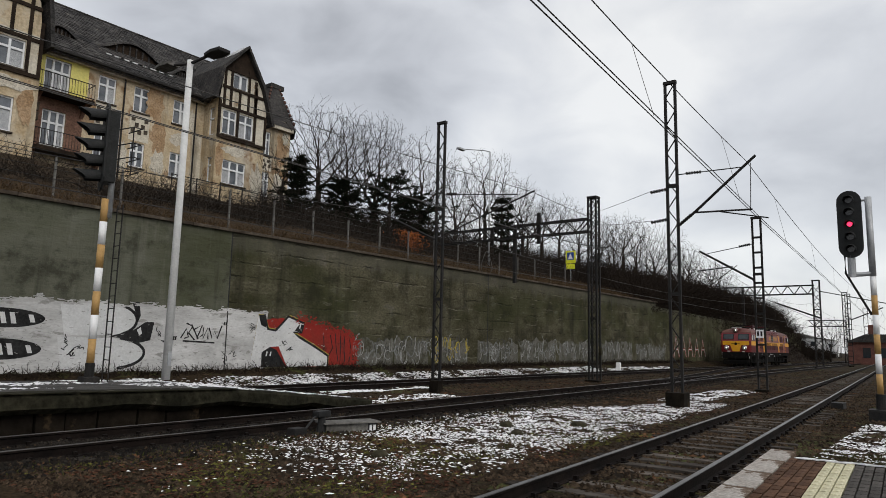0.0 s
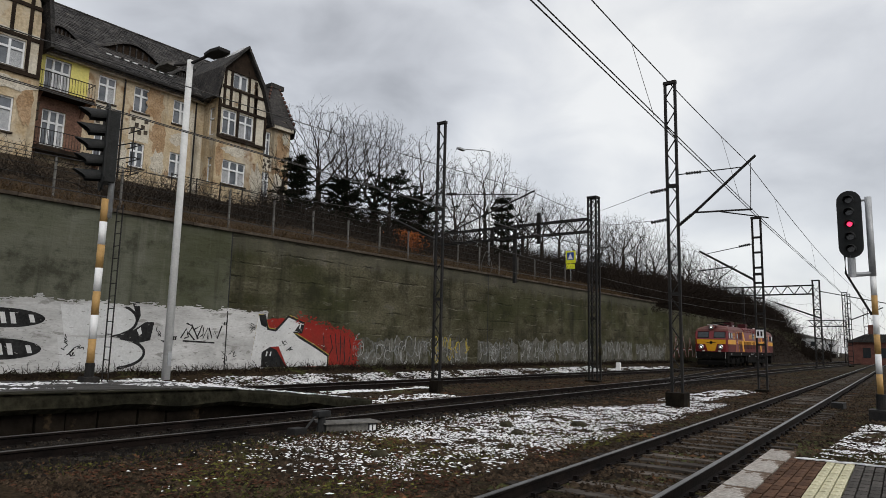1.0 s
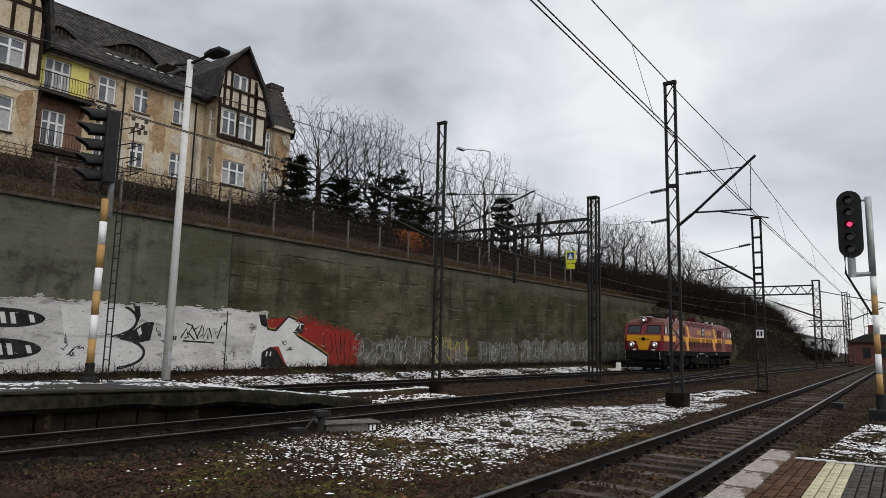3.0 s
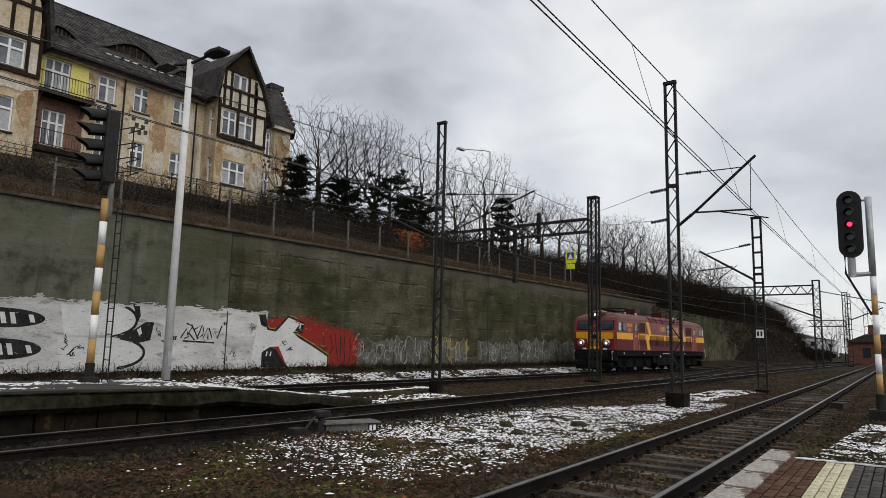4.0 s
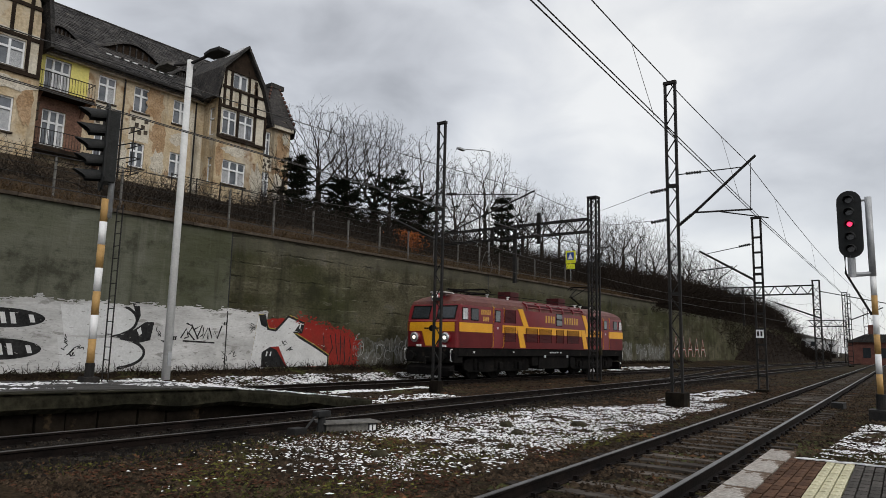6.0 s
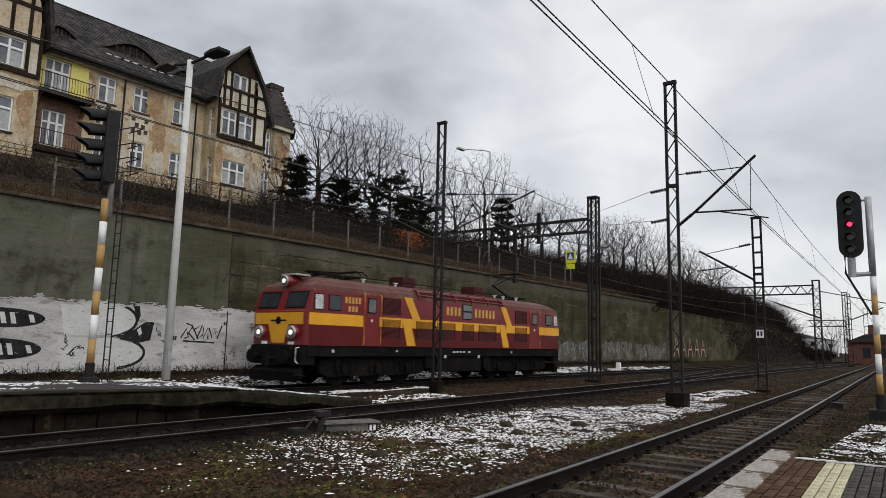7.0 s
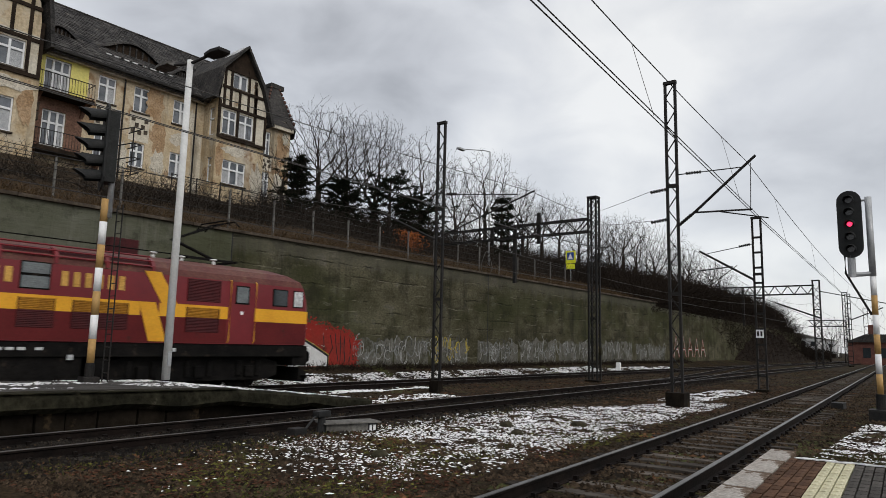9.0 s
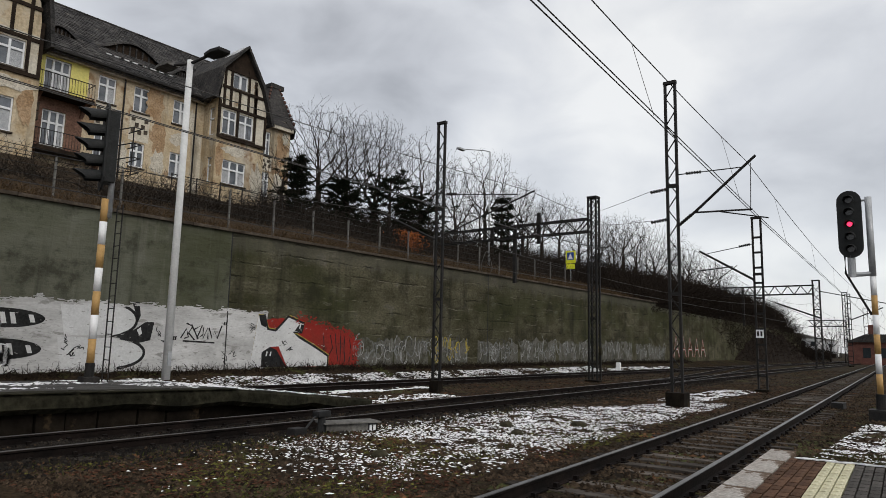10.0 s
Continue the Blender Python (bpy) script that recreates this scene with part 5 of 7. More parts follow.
def facade(bm, x0, x1, z0, z1, y, holes, depth=0.22, place=None, back=True):
    """A wall face with real openings and their reveals. place maps (x, y, z) into the house."""
    place = place or (lambda x, yy, z: (x, yy, z))
    xs = sorted({x0, x1, *[h[0] for h in holes], *[h[1] for h in holes]})
    zs = sorted({z0, z1, *[h[2] for h in holes], *[h[3] for h in holes]})

    def quad(*p):
        bm.faces.new([bm.verts.new(place(*q)) for q in p])
    for a, b in zip(xs, xs[1:]):
        for c, d in zip(zs, zs[1:]):
            mx, mz = (a + b) / 2, (c + d) / 2
            if not any(h[0] < mx < h[1] and h[2] < mz < h[3] for h in holes):
                quad((a, y, c), (b, y, c), (b, y, d), (a, y, d))
    for a, b, c, d in holes:
        e = y + depth
        quad((a, y, c), (a, e, c), (b, e, c), (b, y, c))
        quad((a, y, d), (b, y, d), (b, e, d), (a, e, d))
        quad((a, y, c), (a, y, d), (a, e, d), (a, e, c))
        quad((b, y, c), (b, e, c), (b, e, d), (b, y, d))
        if back:
            quad((a, e, c), (b, e, c), (b, e, d), (a, e, d))
    bmesh.ops.remove_doubles(bm, verts=bm.verts, dist=0.001)
    return bm


def house_window(H, hole, y, cols=2, transom=0.66, sill=True, mull=0.06, rot=None, lace=0.0):
    a, b, c, d = hole
    w = new("window")
    w.parent = H
    if rot:
        w.matrix_basis = rot
    fy0, fy1 = y + 0.08, y + 0.16
    bm = bmesh.new()
    t = 0.085
    for q in ((a, a + t, c, d), (b - t, b, c, d), (a + t, b - t, c, c + t), (a + t, b - t, d - t, d)):
        box(bm, q[0], q[1], fy0, fy1, q[2], q[3])
    zt = c + (d - c) * transom
    box(bm, a + t, b - t, fy0 - 0.02, fy1, zt - mull, zt + mull)
    for i in range(1, cols):
        x = a + (b - a) * i / cols
        box(bm, x - mull, x + mull, fy0 - 0.02, fy1, c + t, zt - mull)
        box(bm, x - mull, x + mull, fy0 - 0.02, fy1, zt + mull, d - t)
    part("window_frame", bm, M_WINWHITE, w, "white painted casement frame")
    for i in range(cols):
        for j, (p, q) in enumerate(((c, zt), (zt, d))):
            bm = bmesh.new()
            xa, xb = a + (b - a) * i / cols + 0.04, a + (b - a) * (i + 1) / cols - 0.04
            box(bm, xa, xb, fy1 - 0.03, fy1 - 0.015, p + 0.03, q - 0.03)
            part("pane", bm, M_LACE if (j == 0 and (i * 7 + int(a * 10)) % 10 < lace * 10) else M_PANE, w)
    if sill:
        bm = bmesh.new()
        box(bm, a - 0.08, b + 0.08, y - 0.1, y + 0.05, c - 0.09, c, 0.01)
        part("sill", bm, M_COPING, w)
    return w


def roof_y(z):
    return 39.4 + (z - 17.5) / 0.856


def eyebrow(H, xa, xb, yf, h):
    """A low curved dormer swelling out of the roof."""
    zb = 17.5 + (yf - 39.4) * 0.856
    bm, bf = bmesh.new(), bmesh.new()
    n = 24
    rows = []
    for i in range(n + 1):
        t = i / n
        x = xa + (xb - xa) * t
        k = h * (0.5 - 0.5 * math.cos(t * math.tau)) ** 0.8 + 0.03
        front = (x, yf - 0.25, zb - 0.2 + k)
        back_y = yf + k / 0.62
        rows.append((bm.verts.new((x, yf - 0.25, zb - 0.28 + k)), bm.verts.new(front), bm.verts.new((x, yf + k * 0.6, zb + k * 1.08)), bm.verts.new((x, back_y, zb + (back_y - yf) * 0.856 - 0.04))))
    for p, q in zip(rows, rows[1:]):
        for k in range(3):
            bm.faces.new((p[k], q[k], q[k + 1], p[k + 1]))
    d = part("eyebrow_dormer", bm, M_TILE, H, "curved tiled eyebrow dormer", True)
    fr = []
    for i in range(n + 1):
        t = i / n
        k = h * (0.5 - 0.5 * math.cos(t * math.tau)) ** 0.8
        fr.append((bf.verts.new((xa + (xb - xa) * t, yf - 0.05, zb - 0.25)), bf.verts.new((xa + (xb - xa) * t, yf - 0.05, zb - 0.2 + k))))
    for p, q in zip(fr, fr[1:]):
        bf.faces.new((p[0], q[0], q[1], p[1]))
    part("dormer_front", bf, M_TIMBER, d, "dark boarded front")
    for i in range(6):
        x = xa + (xb - xa) * (0.28 + i * 0.088)
        bm = bmesh.new()
        box(bm, x - 0.04, x + 0.04, yf - 0.14, yf - 0.04, zb - 0.2, zb - 0.25 + h * (0.55 + 0.3 * math.sin((i + 0.5) / 6 * math.pi)))
        part("mullion", bm, M_TILE, d)


def half_timber(H, posts, rails, y):
    for x, z0, z1 in posts:
        bm = bmesh.new()
        box(bm, x - 0.09, x + 0.09, y - 0.06, y, z0, z1)
        part("timber_post", bm, M_TIMBER, H, "black timber")
    for x0, x1, z in rails:
        bm = bmesh.new()
        box(bm, x0, x1, y - 0.075, y, z - 0.1, z + 0.1)
        part("timber_rail", bm, M_TIMBER, H, "black timber")


def gable_roof(H, outline, y0, y1, t=0.22):
    """A thick bent roof following an outline of (x, z) points."""
    bm = bmesh.new()
    n = len(outline)
    up = []
    for i in range(n):
        a, b = Vector(outline[max(i - 1, 0)]), Vector(outline[min(i + 1, n - 1)])
        d = (b - a).normalized()
        up.append(Vector(outline[i]) + Vector((-d.y, d.x)) * t)
    prism(bm, [tuple(p) for p in outline] + [tuple(p) for p in up[::-1]], "y", y0, y1)
    part("gable_roof", bm, M_TILE, H, "steep bent gable roof with dark tiles")


def balcony(H, x0, x1, z, depth, label):
    bm = bmesh.new()
    box(bm, x0, x1, HY - depth, HY, z - 0.2, z, 0.02)
    bl = part("balcony", bm, M_TIMBER, H, label)
    for x in (x0 + 0.25, x1 - 0.35):
        bm = prism(bmesh.new(), [(HY, z - 0.2), (HY - depth * 0.8, z - 0.2), (HY - depth * 0.5, z - 0.42), (HY, z - 1.0)], "x", x, x + 0.18)
        part("corbel", bm, M_MAROON, bl)
    bm = bmesh.new()
    for zz in (z + 0.12, z + 0.95):
        rod(bm, [(x0 + 0.03, HY, zz), (x0 + 0.03, HY - depth + 0.04, zz), (x1 - 0.03, HY - depth + 0.04, zz), (x1 - 0.03, HY, zz)], 0.025, 6)
    part("railing", bm, M_IRON, bl, "black iron railing")
    n = int((x1 - x0) / 0.16)
    for i in range(n + 1):
        x = x0 + 0.05 + (x1 - x0 - 0.1) * i / n
        b = rod(bmesh.new(), [(x, HY - depth + 0.04, z), (x, HY - depth - 0.03, z + 0.35), (x, HY - depth + 0.04, z + 0.95)], 0.014, 5)
        part("baluster", b, M_IRON, bl)
    return bl


def build_house():
    H = thing("tenement_house", (0, 0, 0), "old ochre tenement house with peeling plaster and half-timbered gables", "house")
    main = [(14.62, 16.0, 15.05, 17.12), (17.62, 18.66, 15.45, 17.05), (19.78, 20.78, 15.45, 17.05), (22.42, 23.5, 15.4, 17.0),
            (14.72, 15.98, 12.05, 14.12), (17.62, 18.6, 11.95, 13.5), (19.8, 20.72, 11.95, 13.5), (22.42, 23.5, 11.85, 13.48)]
    bm = facade(bmesh.new(), 13.6, 24.7, 8.6, 17.5, HY, main)
    part("wall", bm, M_PLASTER, H, "peeling ochre plaster wall")
    for i, h in enumerate(main):
        house_window(H, h, HY, 3 if i in (0, 4) else 2, 0.66 if i not in (3,) else 0.6, lace=0.4)
    # pale vertical panels between the windows, with small dark relief squares
    for a, b in ((17.5, 18.78), (19.62, 20.92)):
        bm = bmesh.new()
        box(bm, a, b, HY - 0.02, HY - 0.002, 13.6, 15.35)
        pn = part("plaster_panel", bm, M_PLASTER_PALE, H, "pale plaster panel")
        for dx, dz in ((0.12, 1.35), (0.95, 1.35), (0.35, 1.0), (0.75, 0.95), (0.12, 0.6), (0.55, 0.55), (0.95, 0.65)):
            bm = bmesh.new()
            box(bm, a + dx, a + dx + 0.24, HY - 0.045, HY - 0.02, 13.6 + dz - 0.12, 13.6 + dz + 0.14, 0.005)
            part("relief_square", bm, M_COPING, pn)
    bm = bmesh.new()
    box(bm, 23.9, 24.6, HY - 0.02, HY - 0.002, 10.6, 15.0)
    part("plaster_panel", bm, M_PLASTER_PALE, H)
    # yellow-painted bay behind the balcony, and the red-brown recess under it
    bm = facade(bmesh.new(), 14.0, 17.0, 15.0, 17.45, HY - 0.03, [(14.62, 16.0, 15.05, 17.12)], 0.028, None, False)
    part("yellow_bay", bm, M_LEMON, H, "lemon yellow painted bay")
    bm = facade(bmesh.new(), 13.9, 16.9, 11.9, 14.9, HY - 0.03, [(14.72, 15.98, 12.05, 14.12)], 0.028, None, False)
    part("red_bay", bm, M_MAROON, H, "red-brown plaster")
    balcony(H, 13.95, 17.05, 14.98, 1.0, "upper balcony slab with iron railing")
    balcony(H, 13.9, 18.0, 11.75, 1.0, "lower balcony slab with iron railing")
    for z in (13.2, 13.75):
        bm = bmesh.new()
        box(bm, 13.95, 14.35, HY - 0.6, HY - 0.25, z, z + 0.45, 0.03)
        part("air_conditioner", bm, M_COPING, H, "grey air conditioning unit")
    for x in (19.15, 24.0):
        part("downpipe", rod(bmesh.new(), [(x, HY - 0.08, 9.5), (x, HY - 0.08, 17.4)], 0.055, 8), M_IRON, H)
    # cornice and gutter
    for y0, y1, z0, z1, m in ((39.72, 40.0, 17.22, 17.5, M_PLASTER_PALE), (39.32, 39.46, 17.42, 17.56, M_IRON)):
        bm = bmesh.new()
        box(bm, 13.6, 24.7, y0, y1, z0, z1, 0.02)
        part("cornice" if m is M_PLASTER_PALE else "gutter", bm, m, H)
    # main roof
    bm = bmesh.new()
    prism(bm, [(39.4, 17.5), (46.0, 23.15), (52.6, 17.5), (52.4, 17.3), (46.0, 22.9), (39.5, 17.3)], "x", 2, 30.0)
    part("roof", bm, M_TILE, H, "long dark tiled roof")
    bm = bmesh.new()
    for i in range(70):
        rod(bm, [(2 + i * 0.4, 46, 23.16), (2.38 + i * 0.4, 46, 23.16)], 0.09, 6)
    part("ridge_tiles", bm, M_TILE, H)
    V, F = [], []
    rnd = random.Random(8)
    along = Vector((0, 6.6, 5.65)).normalized()
    out = Vector((0, -along.z, along.y))
    for i in range(28):
        for j in range(100):
            x0 = 2 + j * 0.28 + (0.14 if i % 2 else 0)
            base = Vector((0, 39.4, 17.5)) + along * (i * 0.305)
            lift = 0.022 + rnd.uniform(-0.012, 0.022)
            k = len(V)
            for dx, up, h in ((0, 0, 0.005), (0.265, 0, 0.005), (0, 0, lift), (0.265, 0, lift), (0, 0.33, 0.008), (0.265, 0.33, 0.008)):
                p = base + along * up + out * h
                V.append((x0 + dx, p.y, p.z))
            F += [(k, k + 1, k + 3, k + 2), (k + 2, k + 3, k + 5, k + 4), (k, k + 2, k + 4), (k + 1, k + 5, k + 3)]
    tagged(pydata("roof_tiles", V, F, M_TILE_PIECE, H), kind="stuff")
    eyebrow(H, 17.9, 22.8, 41.9, 0.95)
    eyebrow(H, 14.4, 17.0, 41.5, 0.6)
    eyebrow(H, 22.7, 24.7, 41.5, 0.6)
    bm = bmesh.new()
    for i in range(60):
        t = i / 60
        x = 18.3 + 4.6 * t + 0.1 * math.sin(i * 7.1)
        box(bm, x, x + 0.12 + 0.08 * math.sin(i * 3.3) ** 2, 40.9, 41.05, 18.83, 18.9)
    part("snow_remnant", bm, M_SNOW, H, "thin line of snow on the tiles")
    # back and flank walls that close the house
    bm = bmesh.new()
    box(bm, 2, 32, 40.4, 52, 8.6, 17.3)
    part("rear_block", bm, M_PLASTER, H)
    # left gable bay
    holes = [(11.55, 13.0, 15.35, 16.9), (11.3, 12.75, 11.9, 13.75), (9.0, 10.4, 15.35, 16.9), (9.0, 10.4, 11.9, 13.75)]
    part("bay_wall", facade(bmesh.new(), 7.8, 13.85, 8.6, 15.1, BY, [h for h in holes if h[3] < 15]), M_PLASTER, H, "ochre plaster bay")
    bm = facade(bmesh.new(), 7.8, 13.75, 15.1, 17.4, BY - 0.05, [h for h in holes if h[3] > 15])
    part("bay_wall", bm, M_PLASTER_PALE, H, "plaster panels of the half-timbered bay")
    bm = bmesh.new()
    bm.faces.new([bm.verts.new((x, BY - 0.05, z)) for x, z in ((7.8, 17.4), (13.75, 17.4), (13.5, 19.3), (10.8, 23.2), (8.1, 19.3))])
    part("bay_gable", bm, M_PLASTER, H)
    for h in holes:
        house_window(H, h, BY - (0.05 if h[3] > 15 else 0), 2, 0.66, lace=0.5)
    half_timber(H, [(11.4, 15.1, 21.5), (13.12, 15.1, 19.9), (13.72, 15.1, 18.2), (10.5, 15.1, 22), (12.25, 17.1, 21.3)], [(7.8, 13.8, 15.15), (7.8, 13.8, 17.1), (7.9, 13.6, 18.9), (8.6, 12.6, 20.6)], BY - 0.05)
    gable_roof(H, [(14.05, 16.9), (13.75, 19.4), (10.8, 23.3), (7.8, 19.4), (7.5, 16.9)][::-1], BY - 0.5, 46)
    bm = bmesh.new()
    box(bm, 13.55, 13.85, BY + 0.005, HY, 8.6, 17.4)
    part("bay_flank", bm, M_PLASTER, H)
    # middle half-timbered gable bay
    low = [(25.25, 27.06, 11.8, 13.42)]
    up = [(24.98, 26.06, 15.1, 16.8), (26.22, 27.42, 15.1, 16.8)]
    part("bay_wall", facade(bmesh.new(), 24.65, 28.45, 8.6, 14.8, BY, low), M_PLASTER, H, "ochre plaster bay")
    part("bay_wall", facade(bmesh.new(), 24.65, 28.45, 14.8, 17.4, BY - 0.08, up), M_PLASTER_PALE, H, "plaster panels of the half-timbered bay")
    att = [(25.62, 26.8, 18.45, 19.55)]
    part("bay_gable", facade(bmesh.new(), 24.95, 27.75, 17.4, 19.6, BY - 0.08, att), M_PLASTER_PALE, H)
    bm = bmesh.new()
    bm.faces.new([bm.verts.new((x, BY - 0.085, z)) for x, z in ((24.95, 19.6), (27.75, 19.6), (26.45, 21.3))])
    part("gable_boarding", bm, M_TIMBER, H, "dark boarded gable top")
    for s in (((24.65, 17.4), (24.95, 17.4), (24.95, 19.6)), ((28.45, 17.4), (27.75, 19.6), (27.75, 17.4))):
        bm = bmesh.new()
        bm.faces.new([bm.verts.new((x, BY - 0.085, z)) for x, z in s])
        part("gable_panel", bm, M_PLASTER_PALE, H)
    house_window(H, low[0], BY, 3, 0.62, lace=0.8)
    for h in up:
        house_window(H, h, BY - 0.08, 2, 0.66, lace=0.5)
    house_window(H, att[0], BY - 0.08, 2, 0.95, mull=0.09)
    half_timber(H, [(24.72, 14.8, 17.4), (26.14, 14.9, 17.0), (27.52, 14.8, 19.0), (28.38, 14.8, 17.0), (25.0, 17.0, 19.6), (25.5, 17.0, 20.2), (26.2, 17.0, 18.4), (26.9, 17.0, 20.0), (27.45, 17.0, 19.4)],
                [(24.6, 28.5, 14.88), (24.7, 28.4, 17.0), (24.8, 28.1, 18.35), (25.0, 27.6, 19.65)], BY - 0.08)
    gable_roof(H, [(24.3, 17.3), (24.75, 19.5), (26.45, 21.45), (27.95, 18.9), (28.75, 16.5)], BY - 0.45, 45)
    for i in range(16):
        t = i / 16.0
        b = bmesh.new()
        xa, za = 24.95 + (26.45 - 24.95) * t, 19.75 + (21.65 - 19.75) * t
        box(b, xa, xa + 0.13, 39.3 - 1.0 * t, 40.9 - 1.2 * t, za + 0.02, za + 0.09, 0.02)
        part("snow_remnant", b, M_SNOW, H, "thin snow on the tiles")
    fl = [(38.75, 39.35, 15.0, 16.9), (38.75, 39.25, 11.8, 13.5)]
    bm = facade(bmesh.new(), BY, HY, 8.6, 17.5, 24.65, fl, 0.15, lambda u, v, z: (v, u, z))
    part("bay_flank", bm, M_PLASTER, H)
    for a, b, c, d in fl:
        bm = bmesh.new()
        for q in ((a, a + 0.08, c, d), (b - 0.08, b, c, d), (a, b, c, c + 0.08), (a, b, d - 0.08, d), (a, b, c + 1.1, c + 1.2)):
            box(bm, 24.72, 24.78, q[0], q[1], q[2], q[3])
        part("flank_window", bm, M_WINWHITE, H, "narrow white side window")
    # corner part with canted face and steep hipped roof
    rt = [(28.62, 29.3, 14.6, 16.35), (28.6, 29.36, 11.6, 13.4)]
    part("corner_wall", facade(bmesh.new(), 28.45, 31.05, 8.6, 16.95, RY, rt), M_PLASTER, H, "ochre plaster corner")
    for h in rt:
        house_window(H, h, RY, 2, 0.66)
    bm = bmesh.new()
    box(bm, 28.5, 29.5, RY - 0.02, RY - 0.002, 13.5, 14.45)
    pn = part("plaster_panel", bm, M_PLASTER_PALE, H, "pale plaster panel")
    for dx, dz in ((0.15, 0.7), (0.6, 0.7), (0.35, 0.4), (0.7, 0.35), (0.15, 0.2)):
        bm = bmesh.new()
        box(bm, 28.5 + dx, 28.5 + dx + 0.2, RY - 0.045, RY - 0.02, 13.5 + dz - 0.1, 13.5 + dz + 0.1)
        part("relief_square", bm, M_COPING, pn)
    ang = math.atan2(1.5, 1.1)
    rotm = Matrix.Translation((31.05, RY, 0)) @ Matrix.Rotation(ang, 4, "Z")
    ch = [(0.62, 1.25, 14.4, 16.3), (0.62, 1.25, 11.3, 13.2)]
    bm = facade(bmesh.new(), 0, 1.86, 8.6, 16.95, 0, ch, 0.2, lambda u, v, z: tuple(rotm @ Vector((u, v, z))))
    part("canted_wall", bm, M_PLASTER_PALE, H)
    for h in ch:
        house_window(H, h, 0, 2, 0.66, rot=rotm)
    bm = bmesh.new()
    ring = [(28.2, 38.45), (31.25, 38.45), (32.55, 40.2), (32.55, 46), (28.2, 46)]
    base = [bm.verts.new((x, y, 16.95)) for x, y in ring]
    mid = [bm.verts.new((x + (30.9 - x) * 0.12, y + (41 - y) * 0.12, 17.5)) for x, y in ring]
    top = [bm.verts.new(p) for p in ((30.5, 40.6, 20.75), (31.1, 40.6, 20.75), (31.3, 40.9, 20.75), (31.3, 41.8, 20.75), (30.5, 41.8, 20.75))]
    for lo, hi in ((base, mid), (mid, top)):
        for i in range(5):
            bm.faces.new((lo[i], lo[(i + 1) % 5], hi[(i + 1) % 5], hi[i]))
    bm.faces.new(top)
    rf = part("hipped_roof", bm, M_TILE, H, "steep hipped tile roof")
    bm = bmesh.new()
    box(bm, 30.3, 31.5, 40.4, 42, 20.5, 20.85, 0.03)
    part("roof_cap", bm, M_TILE, rf)
    for a, b in (((31.2, 38.6, 17.4), (31.1, 40.6, 20.75)), ((32.3, 40.3, 17.4), (31.3, 40.9, 20.75)), ((28.6, 38.7, 17.4), (30.5, 40.6, 20.75))):
        a, b = Vector(a), Vector(b)
        for i in range(9):
            bm = rod(bmesh.new(), [a + (b - a) * i / 9.0, a + (b - a) * (i + 0.55) / 9.0], 0.09, 6)
            part("hip_tile", bm, M_TILE_RED, rf, "red hip tile")
    bm = bmesh.new()
    box(bm, 28.45, 31.1, RY - 0.3, RY, 16.7, 16.97, 0.02)
    part("cornice", bm, M_PLASTER_PALE, H)
    part("downpipe", rod(bmesh.new(), [(28.5, RY - 0.1, 9.5), (28.5, RY - 0.1, 16.8)], 0.05, 8), M_IRON, H)
    rnd = random.Random(77)
    for k_i, (x, z, w, h, y, m) in enumerate(((21.2, 16.2, 0.7, 1.3, HY, M_BARE), (21.5, 14.2, 0.55, 1.6, HY, M_BARE), (23.75, 15.9, 0.35, 0.9, HY, M_PALE), (21.6, 12.6, 0.5, 0.9, HY, M_PALE), (22.9, 14.4, 0.7, 0.5, HY, M_PALE),
                             (24.95, 13.4, 0.3, 1.3, BY, M_BARE), (26.2, 14.1, 1.0, 0.35, BY, M_PALE), (27.9, 12.3, 0.5, 1.5, BY, M_PALE), (30.3, 15.2, 0.55, 1.2, RY, M_BARE), (30.2, 12.3, 0.7, 1.2, RY, M_PALE), (13.3, 13.6, 0.4, 1.4, BY, M_BARE), (12.2, 14.5, 1.3, 0.4, BY, M_PALE), (17.2, 14.4, 0.4, 1.2, HY, M_BARE), (19.35, 12.4, 0.3, 1.0, HY, M_PALE), (30.6, 16.2, 0.3, 0.5, RY, M_PALE))):
        n = 26
        bm = bmesh.new()
        vs = []
        for k in range(n):
            a = k * math.tau / n
            r = 0.9 + 0.45 * noise.noise((math.cos(a) * 1.6 + x, math.sin(a) * 1.6 + z, 3)) + 0.16 * rnd.uniform(-1, 1)
            vs.append(bm.verts.new((x + w * r * math.cos(a), y - 0.005 - 0.003 * k_i, z + h * r * math.sin(a))))
        for t in tessellate_polygon([[Vector((v.co.x, v.co.z, 0)) for v in vs]]):
            bm.faces.new([vs[i] for i in t])
        bmesh.ops.recalc_face_normals(bm, faces=bm.faces)
        part("plaster_loss", bm, m, H, "patch of lost plaster")
    return H


M_BARE = mat("bare_render", (0.28, 0.18, 0.10), (0.40, 0.285, 0.18), 1.5, 0.95, 0.5, 9)
M_PALE = mat("grey_render", (0.42, 0.38, 0.31), (0.54, 0.50, 0.42), 1.5, 0.95, 0.5, 9)
build_house()


